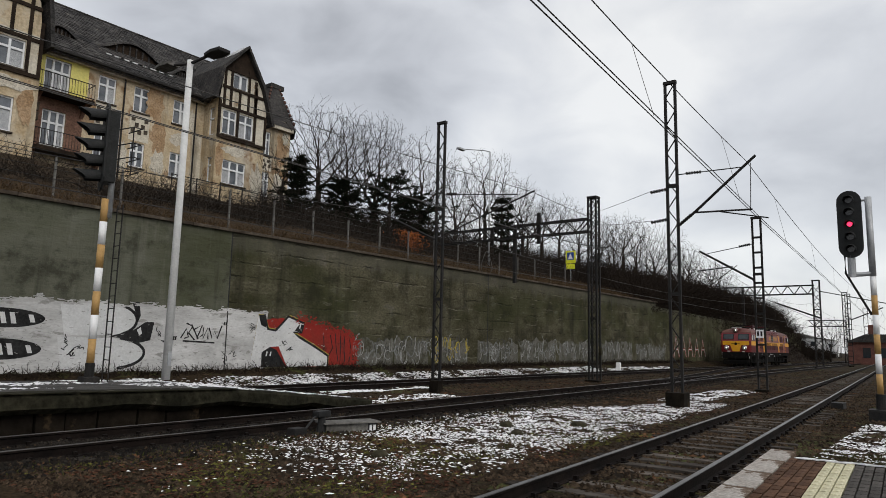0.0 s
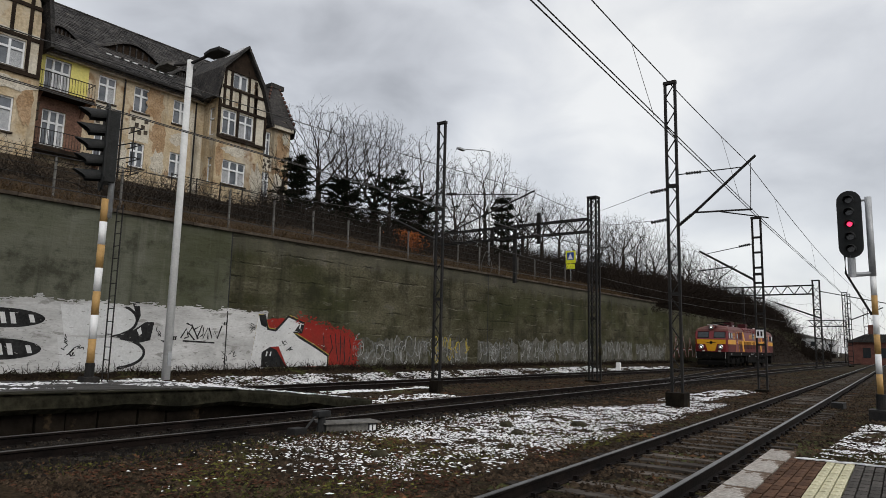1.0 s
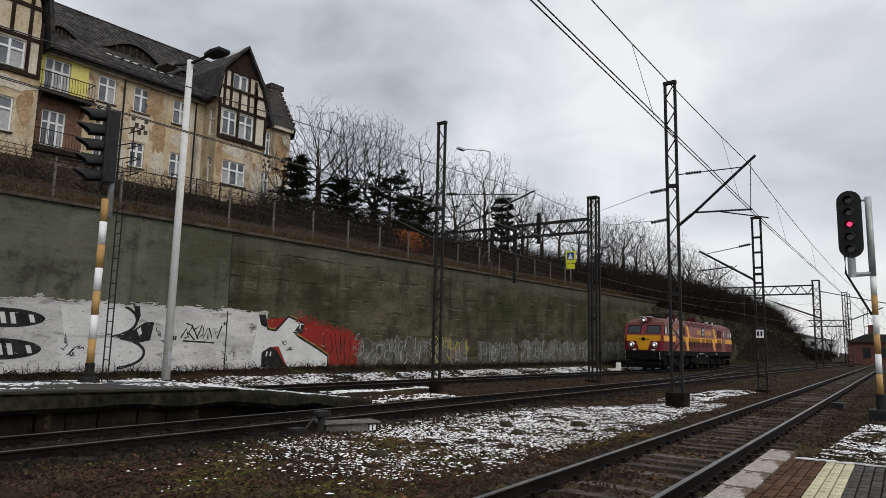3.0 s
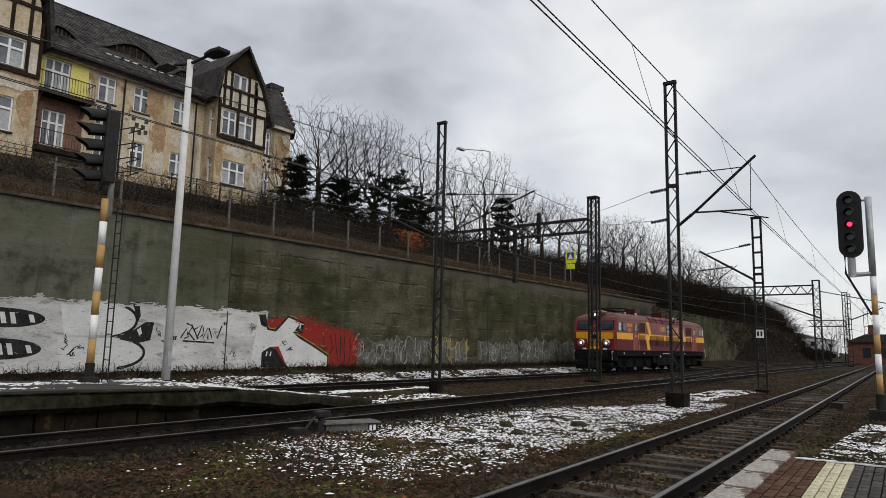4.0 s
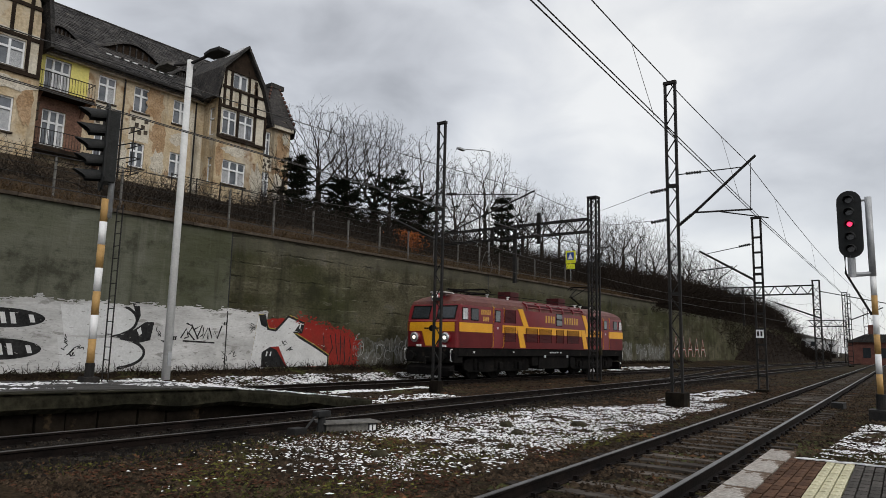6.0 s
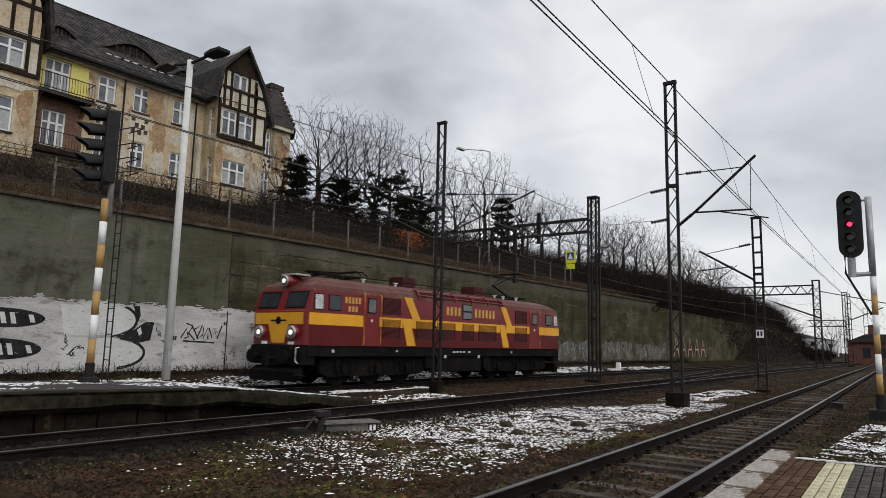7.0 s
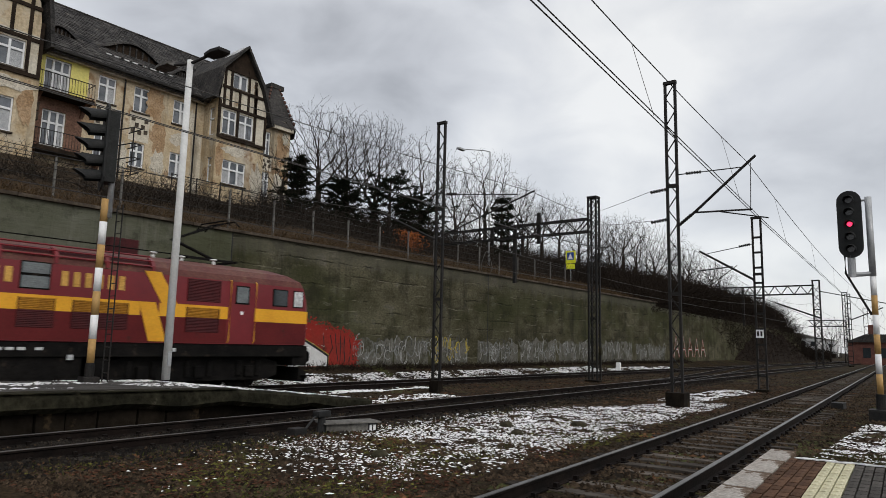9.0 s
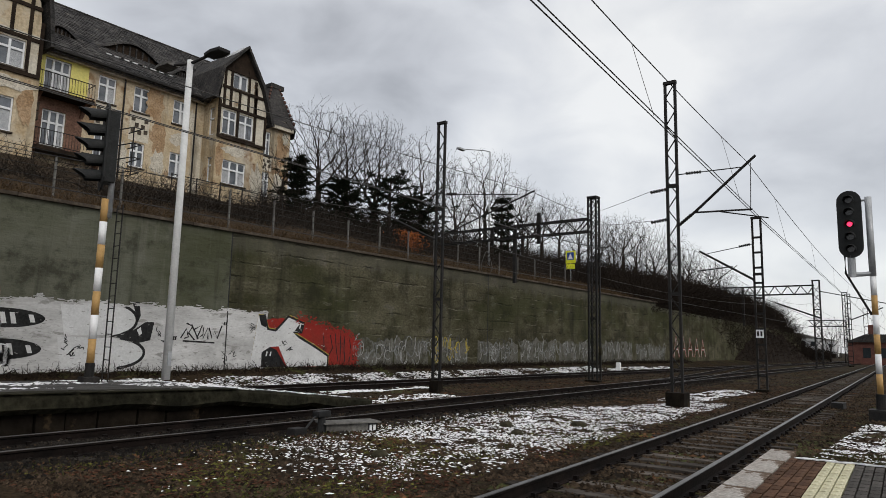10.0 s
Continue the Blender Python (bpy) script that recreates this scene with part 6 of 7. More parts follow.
# ---------------- paint on the wall ----------------
M_WASH = mat("grey_whitewash", (0.34, 0.335, 0.325), (0.54, 0.535, 0.525), 0.9, 0.9, 0.3, 12, spots=(0.27, 0.265, 0.25), spot_at=0.58, spot_scale=2.2, stretch=(0.6, 1, 1.8), grain=0.12)
M_SPRAYW = mat("white_spray_paint", (0.49, 0.49, 0.485), (0.59, 0.59, 0.585), 1.5, 0.85, 0.2, 14, grain=0.1)
M_SPRAYR = mat("red_spray_paint", (0.26, 0.025, 0.02), (0.20, 0.03, 0.022), 1.2, 0.85, 0.2, 12, spots=(0.13, 0.025, 0.02), spot_at=0.58, spot_scale=1.8, grain=0.2)
M_SPRAYK = mat("black_spray_paint", (0.014, 0.014, 0.014), (0.03, 0.03, 0.03), 2, 0.8, 0.1, 14)
M_SPRAYY = mat("yellow_spray_paint", (0.24, 0.19, 0.04), (0.34, 0.27, 0.06), 2, 0.8, 0.1, 14)
M_SPRAYG = mat("faded_grey_spray", (0.13, 0.133, 0.13), (0.19, 0.193, 0.187), 1.5, 0.9, 0.1, 14, spots=(0.10, 0.10, 0.085), spot_at=0.55, spot_scale=2.5)

M_FADED = mat("faded_grey_wash", (0.07, 0.068, 0.055), (0.12, 0.116, 0.10), 1.2, 0.95, 0.3, 12, spots=(0.06, 0.057, 0.04), spot_at=0.54, spot_scale=1.6)
M_PALEGREY = mat("pale_grey_spray", (0.22, 0.222, 0.215), (0.31, 0.31, 0.30), 2, 0.9, 0.1, 14, spots=(0.11, 0.105, 0.085), spot_at=0.55, spot_scale=3)
M_GRIME = mat("grey_grime", (0.20, 0.195, 0.185), (0.32, 0.315, 0.30), 2, 0.9, 0.1, 14)
M_SMOKE = mat("dark_grey_spray", (0.045, 0.045, 0.042), (0.075, 0.073, 0.066), 2, 0.9, 0.1, 14)


def flat(parent, name, pts, m, proud, label=""):
    """A painted patch, lying a few millimetres before the wall."""
    bm = bmesh.new()
    vs = [bm.verts.new((x, WALL_Y - proud, z)) for x, z in pts]
    for t in tessellate_polygon([[Vector((x, z, 0)) for x, z in pts]]):
        bm.faces.new([vs[i] for i in t])
    bmesh.ops.recalc_face_normals(bm, faces=bm.faces)
    return part(name, bm, m, parent, label)


def stroke(parent, name, lines, w, m, proud):
    """Sprayed lines: each one a ribbon along its points."""
    bm = bmesh.new()
    for count, line in enumerate(lines):
        lay = proud + (count % 40) * 0.0003
        pts = [Vector(p) for p in line]
        rows = []
        for i, p in enumerate(pts):
            d = (pts[min(i + 1, len(pts) - 1)] - pts[max(i - 1, 0)]).normalized()
            nrm = Vector((-d.y, d.x)) * w / 2
            end = d * w * 0.3 * (-1 if i == 0 else 1 if i == len(pts) - 1 else 0)
            rows.append([bm.verts.new((q.x, WALL_Y - lay, q.y)) for q in (p + end - nrm, p + end + nrm)])
        for a, b in zip(rows, rows[1:]):
            bm.faces.new((a[0], b[0], b[1], a[1]))
    return tagged(part(name, bm, m, parent), kind="stuff" if len(lines) > 2 else "")


def arc(cx, cz, rx, rz, a0, a1, n=12):
    return [(cx + rx * math.cos(radians(a0 + (a1 - a0) * i / n)), cz + rz * math.sin(radians(a0 + (a1 - a0) * i / n))) for i in range(n + 1)]


def build_graffiti():
    g = thing("graffiti", (0, 0, 0), "large white and red graffiti with black outlines painted on the wall", "graffiti")
    rnd = random.Random(11)
    top = [(5.0 + i * 0.25, 2.70 + 0.05 * math.sin(i * 0.9) + rnd.uniform(-0.05, 0.05) - max(0, (i - 30)) * 0.0) for i in range(52)]
    base = [(x, 0.42 + rnd.uniform(-0.07, 0.07)) for x, _ in top[::-1]]
    flat(g, "whitewash", top + base, M_WASH, 0.004, "patchy grey whitewash")
    wisps = []
    for _ in range(520):
        x = rnd.uniform(5.0, 17.6)
        z = 2.70 + 0.05 * math.sin((x - 5) * 3.6) + abs(rnd.gauss(0, 0.06)) - 0.05
        wisps.append([(x, z), (x + rnd.uniform(0.05, 0.22), z + rnd.uniform(-0.03, 0.03))])
    stroke(g, "brush_haze", wisps, 0.03, M_WASH, 0.0045)
    grime = []
    for _ in range(420):
        x, z = rnd.uniform(5.0, 21.0), 0.45 + 2.2 * rnd.random() ** 1.6
        grime.append([(x, z), (x + rnd.uniform(0.02, 0.12), z + rnd.uniform(-0.04, 0.04))])
    stroke(g, "grime", grime, 0.018, M_GRIME, 0.0099)
    # eye-like slots of the first letter
    for (cx, cz, rx, rz) in ((7.95, 2.10, 1.25, 0.30), (7.95, 1.16, 1.22, 0.32)):
        flat(g, "black_slot", [(6.4, cz + rz)] + arc(cx, cz, rx, rz, 90, -90, 14) + [(6.4, cz - rz)], M_SPRAYK, 0.008, "black rounded slot")
        for dx in (-0.05, 0.22, 0.75):
            h = 0.17 if dx < 0.5 else 0.12
            flat(g, "highlight", [(cx + dx, cz + h), (cx + dx + 0.14, cz + h), (cx + dx + 0.22, cz - h), (cx + dx + 0.08, cz - h)], M_SPRAYW, 0.012)
    flat(g, "letter_bowl", [(9.6, 2.66)] + arc(11.2, 2.17, 0.95, 0.52, 90, -80, 12) + [(9.8, 1.62)], M_SPRAYW, 0.0075)
    flat(g, "letter_bowl", [(9.6, 1.56)] + arc(11.35, 1.05, 1.15, 0.5, 90, -90, 12) + [(9.8, 0.55)], M_SPRAYW, 0.0075)
    stroke(g, "outline", [arc(11.2, 2.17, 0.98, 0.55, 60, -60, 10)], 0.10, M_SPRAYK, 0.0115)
    stroke(g, "outline", [arc(11.35, 1.05, 1.18, 0.52, 75, -75, 12)], 0.10, M_SPRAYK, 0.0118)
    flat(g, "black_wedge", [(11.25, 1.60), (12.1, 1.85), (12.5, 2.14), (12.82, 2.14), (12.72, 1.5), (12.3, 1.4), (12.05, 1.52)], M_SPRAYK, 0.010)
    flat(g, "black_wedge", [(11.95, 2.82), (12.22, 2.82), (12.3, 2.35), (12.2, 2.05), (12.12, 2.4)], M_SPRAYK, 0.010)
    flat(g, "highlight", [(12.2, 1.85), (12.33, 1.95), (12.4, 1.72), (12.3, 1.66)], M_SPRAYW, 0.014)
    # scribbled tag, cracks
    tag = [[(13.9, 1.62), (14.1, 1.95), (14.2, 1.65), (14.05, 1.6)], [(14.1, 2.15), (14.35, 2.05), (14.2, 1.8), (14.45, 1.55)], [(14.3, 2.1), (14.6, 1.6)], [(14.45, 1.95), (14.75, 2.1), (14.55, 1.6), (14.8, 1.75)], [(14.8, 2.0), (14.8, 1.6), (15.0, 2.02), (15.02, 1.6)],
           [(15.05, 2.0), (15.2, 1.62), (15.3, 1.9), (15.42, 1.6), (15.6, 2.1)], [(14.0, 1.5), (15.3, 1.45)], [(13.6, 1.55), (13.62, 1.65)], [(13.68, 1.55), (13.7, 1.65)], [(15.7, 2.15), (15.72, 2.25)], [(15.78, 2.15), (15.8, 2.25)]]
    stroke(g, "tag", tag, 0.06, M_SPRAYK, 0.0105)
    cracks = []
    for cx, cz in ((9.9, 1.35), (10.1, 0.95), (10.35, 1.2), (13.0, 1.75), (13.2, 1.45), (15.9, 0.8), (16.2, 1.0), (18.7, 1.4), (19.0, 1.3), (17.0, 2.1)):
        for k in range(3):
            x, z = cx, cz
            ln = [(x, z)]
            for _ in range(4):
                x += rnd.uniform(-0.14, 0.14)
                z += rnd.uniform(-0.12, 0.12)
                ln.append((x, z))
            cracks.append(ln)
    stroke(g, "crack_lines", cracks, 0.03, M_SPRAYK, 0.0105)
    # red cloud, and the white zigzag letter before it
    rc = [(17.6, 2.45), (18.3, 2.5), (19.3, 2.55), (20.2, 2.35), (21.0, 2.2), (21.6, 2.1), (22.4, 1.95), (23.0, 1.6), (22.7, 1.0), (22.9, 0.55), (21.0, 0.5), (17.7, 0.55)]
    pts = []
    for (x0, z0), (x1, z1) in zip(rc, rc[1:] + rc[:1]):
        for i in range(5):
            pts.append((x0 + (x1 - x0) * i / 5 + rnd.uniform(-0.06, 0.06), z0 + (z1 - z0) * i / 5 + rnd.uniform(-0.05, 0.05)))
    flat(g, "red_cloud", pts, M_SPRAYR, 0.0055, "red sprayed cloud")
    specks = []
    for _ in range(420):
        k = rnd.randrange(2, 9)
        (x0, z0), (x1, z1) = rc[k], rc[k + 1]
        t = rnd.random()
        x, z = x0 + (x1 - x0) * t + rnd.gauss(0, 0.13), z0 + (z1 - z0) * t + rnd.gauss(0, 0.12)
        specks.append([(x, z), (x + rnd.uniform(0.03, 0.12), z + rnd.uniform(-0.06, 0.06))])
    stroke(g, "overspray", specks, 0.045, M_SPRAYR, 0.0062)
    stroke(g, "dark_drips", [[(x, 1.9 + rnd.uniform(-0.3, 0.2)), (x + rnd.uniform(-0.2, 0.2), 1.3), (x + rnd.uniform(-0.3, 0.3), 0.7)] for x in (20.9, 21.3, 21.6, 21.9, 22.2, 22.5)], 0.05, M_SPRAYK, 0.0066)
    kk = [(17.3, 2.62), (17.6, 2.62), (17.8, 2.05), (18.2, 2.0), (18.85, 2.62), (19.75, 2.35), (19.6, 1.95), (19.15, 1.95), (19.5, 1.75), (20.4, 1.35), (21.2, 0.95), (21.2, 0.5), (18.9, 0.5), (18.4, 1.35), (17.95, 1.32), (17.5, 0.5), (17.0, 0.5)]
    flat(g, "letter_yellow", [(x + (0.06 if x > 17.7 else 0), z + (0.07 if z > 0.6 else 0)) for x, z in kk], M_SPRAYY, 0.0072)
    flat(g, "letter_white", kk, M_SPRAYW, 0.0095, "white zigzag letter")
    stroke(g, "outline", [kk[1:12]], 0.10, M_SPRAYK, 0.0125)
    flat(g, "black_wedge", [(17.55, 1.1), (17.95, 1.32), (18.3, 1.2), (18.85, 0.5), (17.55, 0.5)], M_SPRAYK, 0.013)
    flat(g, "black_wedge", [(17.3, 2.62), (17.6, 2.62), (17.72, 2.1), (17.45, 2.2)], M_SPRAYK, 0.013)
    flat(g, "black_wedge", [(19.2, 2.0), (19.55, 1.98), (19.72, 2.3), (19.45, 2.3)], M_SPRAYK, 0.013)
    for x, z in ((17.75, 0.95), (17.95, 0.95), (19.45, 2.12), (20.95, 0.75), (21.05, 0.6)):
        flat(g, "highlight", [(x, z), (x + 0.07, z), (x + 0.1, z + 0.18), (x + 0.03, z + 0.18)], M_SPRAYW, 0.016)
    # older faded scribbles further along
    old = thing("graffiti", (0, 0, 0), "faded overlapping grey and ochre scribbles on the lower wall", "graffiti")
    for x0, x1, h in ((23.0, 25.6, 1.4), (25.7, 28.4, 1.4), (28.7, 32.0, 1.5), (33, 37.5, 1.4), (37.8, 42.5, 1.7), (43, 48.5, 1.6), (50, 56, 1.7), (57, 64, 1.5)):
        n = 16
        outl = [(x0 + (x1 - x0) * i / n, 0.5 + h * (0.78 + 0.22 * rnd.random())) for i in range(n + 1)]
        outl += [(x1 - (x1 - x0) * i / n, 0.45 + 0.15 * rnd.random()) for i in range(n + 1)]
        flat(old, "faded_panel", outl, M_FADED, 0.004)
        for m, w, k in ((M_SPRAYG, 0.06, 4.0), (M_PALEGREY, 0.04, 5.0), (M_SMOKE, 0.05, 3.0)):
            lines = []
            for _ in range(int((x1 - x0) * k)):
                cx, cz, a0 = rnd.uniform(x0, x1), 0.6 + h * rnd.uniform(0.2, 0.75), rnd.uniform(0, 360)
                lines.append(arc(cx, cz, rnd.uniform(0.06, 0.3), rnd.uniform(0.15, 0.5), a0, a0 + rnd.choice((-1, 1)) * rnd.uniform(90, 260), 7))
            stroke(old, "scribble", lines, w, m, 0.006)
        if 28 < x0 < 30:
            stroke(old, "scribble", [arc(rnd.uniform(x0, x1), rnd.uniform(0.9, 1.7), 0.15, 0.3, a0, a0 + 200, 7) for a0 in range(0, 360, 24)], 0.06, M_SPRAYY, 0.019)
    new_l = []
    for i in range(5):
        x = 66.5 + i * 2.1
        new_l += [[(x, 0.9), (x + 0.7, 3.0 - i * 0.1), (x + 1.5, 0.9)], [(x + 0.3, 1.6), (x + 1.2, 1.6)]]
    stroke(old, "tag", new_l, 0.22, M_SPRAYR, 0.005 - 0.03)
    stroke(old, "tag", new_l, 0.10, M_WASH, 0.011 - 0.03)


build_graffiti()

# ---------------- bare trees, pines, brambles ----------------
def tube(V, F, a, b, ra, rb, sides=4):
    d = b - a
    if d.length < 1e-6:
        return
    s = d.cross(Vector((0.3, 0.2, 1))).normalized()
    t = s.cross(d).normalized()
    k = len(V)
    for p, r in ((a, ra), (b, rb)):
        for i in range(sides):
            q = math.tau * i / sides
            V.append(tuple(p + (s * math.cos(q) + t * math.sin(q)) * r))
    for i in range(sides):
        F.append((k + i, k + (i + 1) % sides, k + sides + (i + 1) % sides, k + sides + i))


def bare_tree(name, seed, radius, clear, label, tips=1500, lobes=5):
    """A leafless tree ten metres high: limbs grow step by step towards points strewn through the crown's room."""
    rs = np.random.RandomState(seed)
    step, reach, kill = 0.27, 2.6, 0.42
    # the crown's room: a few overlapping rounded lobes, so that the outline is uneven
    mids = [(0, 0, (clear + 10) / 2 + 0.3, radius * 0.8, (10 - clear) / 2 - 0.3)]
    for i in range(lobes):
        a, q = i * math.tau / lobes + rs.uniform(-0.4, 0.4), rs.uniform(0.45, 0.62) * radius
        mids.append((q * math.cos(a), q * math.sin(a), clear + (10 - clear) * rs.uniform(0.42, 0.72), radius * rs.uniform(0.36, 0.5), (10 - clear) * rs.uniform(0.22, 0.3)))
    pts = []
    while len(pts) < tips:
        c = mids[rs.randint(len(mids)) if rs.rand() < 0.75 else 0]
        v = rs.normal(size=3)
        v *= rs.rand() ** 0.36 / np.linalg.norm(v)
        pts.append((c[0] + v[0] * c[3], c[1] + v[1] * c[3], c[2] + v[2] * c[4]))
    goal = np.array(pts)
    nodes, parent, heading = [np.array((0, 0, -0.5))], [-1], [np.array((0, 0, 1.0))]
    lean = rs.uniform(-0.12, 0.12, 2)
    while nodes[-1][2] < clear:
        d = np.array((lean[0] + rs.normal(0, 0.06), lean[1] + rs.normal(0, 0.06), 1.0))
        nodes.append(nodes[-1] + d / np.linalg.norm(d) * step)
        parent.append(len(nodes) - 2)
        heading.append(d / np.linalg.norm(d))
    N = np.array(nodes)
    D = np.linalg.norm(goal[:, None] - N[None], axis=2)
    who, dist = D.argmin(1), D.min(1)
    shoots = collections.Counter()
    for _ in range(120):
        live = dist < (reach if len(nodes) > 60 else 6.0)
        if not live.any():
            break
        grown, spent = [], []
        pull = collections.defaultdict(lambda: np.zeros(3))
        for g, w in zip(goal[live], who[live]):
            u = g - nodes[w]
            pull[w] = pull[w] + u / (np.linalg.norm(u) + 1e-6)
        for w, u in pull.items():
            shoots[w] += 1
            if shoots[w] > 3:
                spent.append(w)
                continue
            u = u / (np.linalg.norm(u) + 1e-6) + 0.5 * heading[w] + rs.normal(0, 0.07, 3) + np.array((0, 0, 0.16))
            u /= np.linalg.norm(u)
            p = nodes[w] + u * step
            grown.append(len(nodes))
            nodes.append(p)
            parent.append(w)
            heading.append(u)
        if not grown:
            goal, dist, who = (q[~np.isin(who, spent)] for q in (goal, dist, who))
            continue
        Dn = np.linalg.norm(goal[:, None] - np.array([nodes[k] for k in grown])[None], axis=2)
        m = Dn.min(1)
        better = m < dist
        who = np.where(better, np.array(grown)[Dn.argmin(1)], who)
        dist = np.where(better, m, dist)
        keep = (dist > kill) & ~np.isin(who, spent)
        goal, who, dist = goal[keep], who[keep], dist[keep]
        if not len(goal) or len(nodes) > 9000:
            break
    n = len(nodes)
    for _ in range(3):          # ease the kinks along each limb
        N = np.array(nodes)
        child, count = np.zeros((n, 3)), np.zeros(n)
        for k in range(1, n):
            child[parent[k]] += N[k]
            count[parent[k]] += 1
        for k in range(2, n):
            if count[k]:
                nodes[k] = 0.4 * N[k] + 0.3 * N[parent[k]] + 0.3 * child[k] / count[k]
    flow, kids = np.zeros(n), np.zeros(n, int)
    for k in range(n - 1, 0, -1):
        flow[k] = max(flow[k], 1.0)
        flow[parent[k]] += flow[k] if kids[k] else 1.0
        kids[parent[k]] += 1
    rad = 0.0105 * np.maximum(flow, 1) ** 0.55
    trunk, crown = ([], []), ([], [])
    for k in range(1, n):
        V, F = trunk if rad[k] > 0.045 else crown
        tube(V, F, Vector(nodes[parent[k]]), Vector(nodes[k]), min(rad[parent[k]], rad[k] * 1.35), rad[k], 6 if rad[k] > 0.045 else 3)
        if kids[k] == 0 or (rad[k] < 0.02 and rs.rand() < 0.35):
            for _ in range(2 if kids[k] == 0 else 1):
                d = Vector(heading[k]) + Vector(rs.normal(0, 0.5, 3)) + Vector((0, 0, 0.15))
                tube(*crown, Vector(nodes[k]), Vector(nodes[k]) + d.normalized() * rs.uniform(0.25, 0.65), 0.0075, 0.005, 3)
    t = thing(name, (0, 0, 0), label, "tree", "bare trees")
    pydata("trunk", trunk[0], trunk[1], M_TWIG, t)
    pydata("crown", crown[0], crown[1], M_TWIG, t, "crown of bare twigs")
    return t


def build_trees():
    rnd = random.Random(21)
    kinds = [bare_tree("bare_tree", 3, 4.6, 1.6, "leafless tree with a broad twiggy crown on the bank"), bare_tree("bare_tree", 8, 3.0, 2.4, "leafless slender tree with upright twigs on the bank", 1100),
             bare_tree("bare_tree", 14, 5.2, 1.2, "leafless tree with crooked spreading limbs on the bank", 1700), bare_tree("bare_tree", 27, 3.8, 0.9, "leafless tree forking close to the ground on the bank", 1300)]
    # x, y, height in metres, kind
    spots = [(33.5, 38, 9.6, 0), (50.9, 35, 10.6, 1), (37.3, 36, 9.4, 2), (44, 37, 10.0, 3), (39.4, 41, 11, 0), (54.6, 41, 10.4, 3), (63, 40, 10.4, 1), (59.4, 36, 9.4, 3), (70.6, 40, 8.8, 0), (65.6, 35, 8.8, 1),
             (76.4, 38, 8.0, 3), (88.7, 41, 9.2, 0), (85, 36, 9.2, 0), (82.3, 33, 8.4, 3), (97.3, 36, 9.4, 2), (88.9, 31, 6.6, 3), (100.5, 33, 6.6, 0), (112, 36, 9.0, 3), (107, 31, 6.6, 2), (118, 33, 8.0, 0), (124, 31, 7.5, 3), (132, 33, 7.5, 2), (140, 30, 6.5, 3),
             (28.3, 36, 5.2, 3), (39.1, 32, 5.4, 3), (42.5, 31, 5.0, 1), (47.5, 33, 6.5, 3), (60.4, 31, 5.0, 3), (67, 30, 5.2, 3), (55.5, 33, 7.0, 1), (73, 32, 6.0, 2), (78, 30, 5.5, 3), (94, 30, 5.5, 3)]
    used = set()
    for x, y, h, k in spots:
        s = h / 10
        m = Matrix.Translation((x, y, slope_z(x, y) - 0.1)) @ Matrix.Rotation(rnd.uniform(0, 6.28), 4, "Z") @ Matrix.Diagonal((s, s, s, 1))
        ob = copy_thing(kinds[k], Matrix.Identity(4)) if k in used else kinds[k]
        used.add(k)
        ob.matrix_basis = m


def build_pine(x, y, h, w, seed):
    rnd = random.Random(seed)
    t = thing("pine_tree", (x, y, slope_z(x, y) - 0.2), "dark evergreen pine with ragged layered boughs on the bank", "tree", "pines")
    V, F = [], []
    tube(V, F, Vector((0, 0, 0)), Vector((0.2, 0.1, h)), 0.16, 0.04, 7)
    NV, NF = [], []
    n = 46
    for i in range(n):
        z = h * (0.15 + 0.85 * int(i / n * 8) / 7.6)
        reach = w * (1.05 - 0.75 * (i / n) ** 1.8) * rnd.uniform(0.35, 1.15)
        a = i * 2.4 + rnd.uniform(-0.3, 0.3)
        end = Vector((math.cos(a) * reach, math.sin(a) * reach, z + rnd.uniform(-0.1, 0.25) + 0.08 * reach))
        st = Vector((0.2 * z / h, 0.1 * z / h, z - 0.25))
        tube(V, F, st, end, 0.04, 0.012, 4)
        for c in range(9):
            f = 0.3 + 0.7 * c / 8
            p = st + (end - st) * f + Vector((rnd.uniform(-0.3, 0.3), rnd.uniform(-0.3, 0.3), rnd.uniform(-0.05, 0.1)))
            for _ in range(26):
                d = Vector((rnd.gauss(0, 1), rnd.gauss(0, 1), rnd.gauss(0.08, 0.28))).normalized() * rnd.uniform(0.14, 0.42)
                s = d.cross(Vector((rnd.random(), rnd.random(), 1))).normalized() * 0.035
                k = len(NV)
                NV.extend((tuple(p - s), tuple(p + s), tuple(p + d)))
                NF.append((k, k + 1, k + 2))
    pydata("trunk", V, F, M_TWIG, t)
    pydata("crown", NV, NF, M_PINE, t, "dark green needle boughs")


def twig_mass(name, label, pick, n, lmin, lmax, w, m, seed, lift=0.7, category="bramble"):
    """Many thin arching twigs as one tangle."""
    rnd = random.Random(seed)
    V, F = [], []
    for _ in range(n):
        p = Vector(pick(rnd))
        d = Vector((rnd.gauss(0, 0.6), rnd.gauss(0, 0.6), rnd.gauss(lift, 0.35))).normalized()
        L = rnd.uniform(lmin, lmax)
        q = p
        for i in range(3):
            d = (d + Vector((rnd.gauss(0, 0.28), rnd.gauss(0, 0.28), rnd.gauss(-0.12, 0.2)))).normalized()
            e = q + d * L / 3
            s = d.cross(Vector((rnd.random(), rnd.random(), 0.2))).normalized() * w * (1 - 0.25 * i)
            k = len(V)
            V.extend((tuple(q - s), tuple(q + s), tuple(e + s * 0.75), tuple(e - s * 0.75)))
            F.append((k, k + 1, k + 2, k + 3))
            q = e
    pydata(name, V, F, m, None, label, category, "stuff")


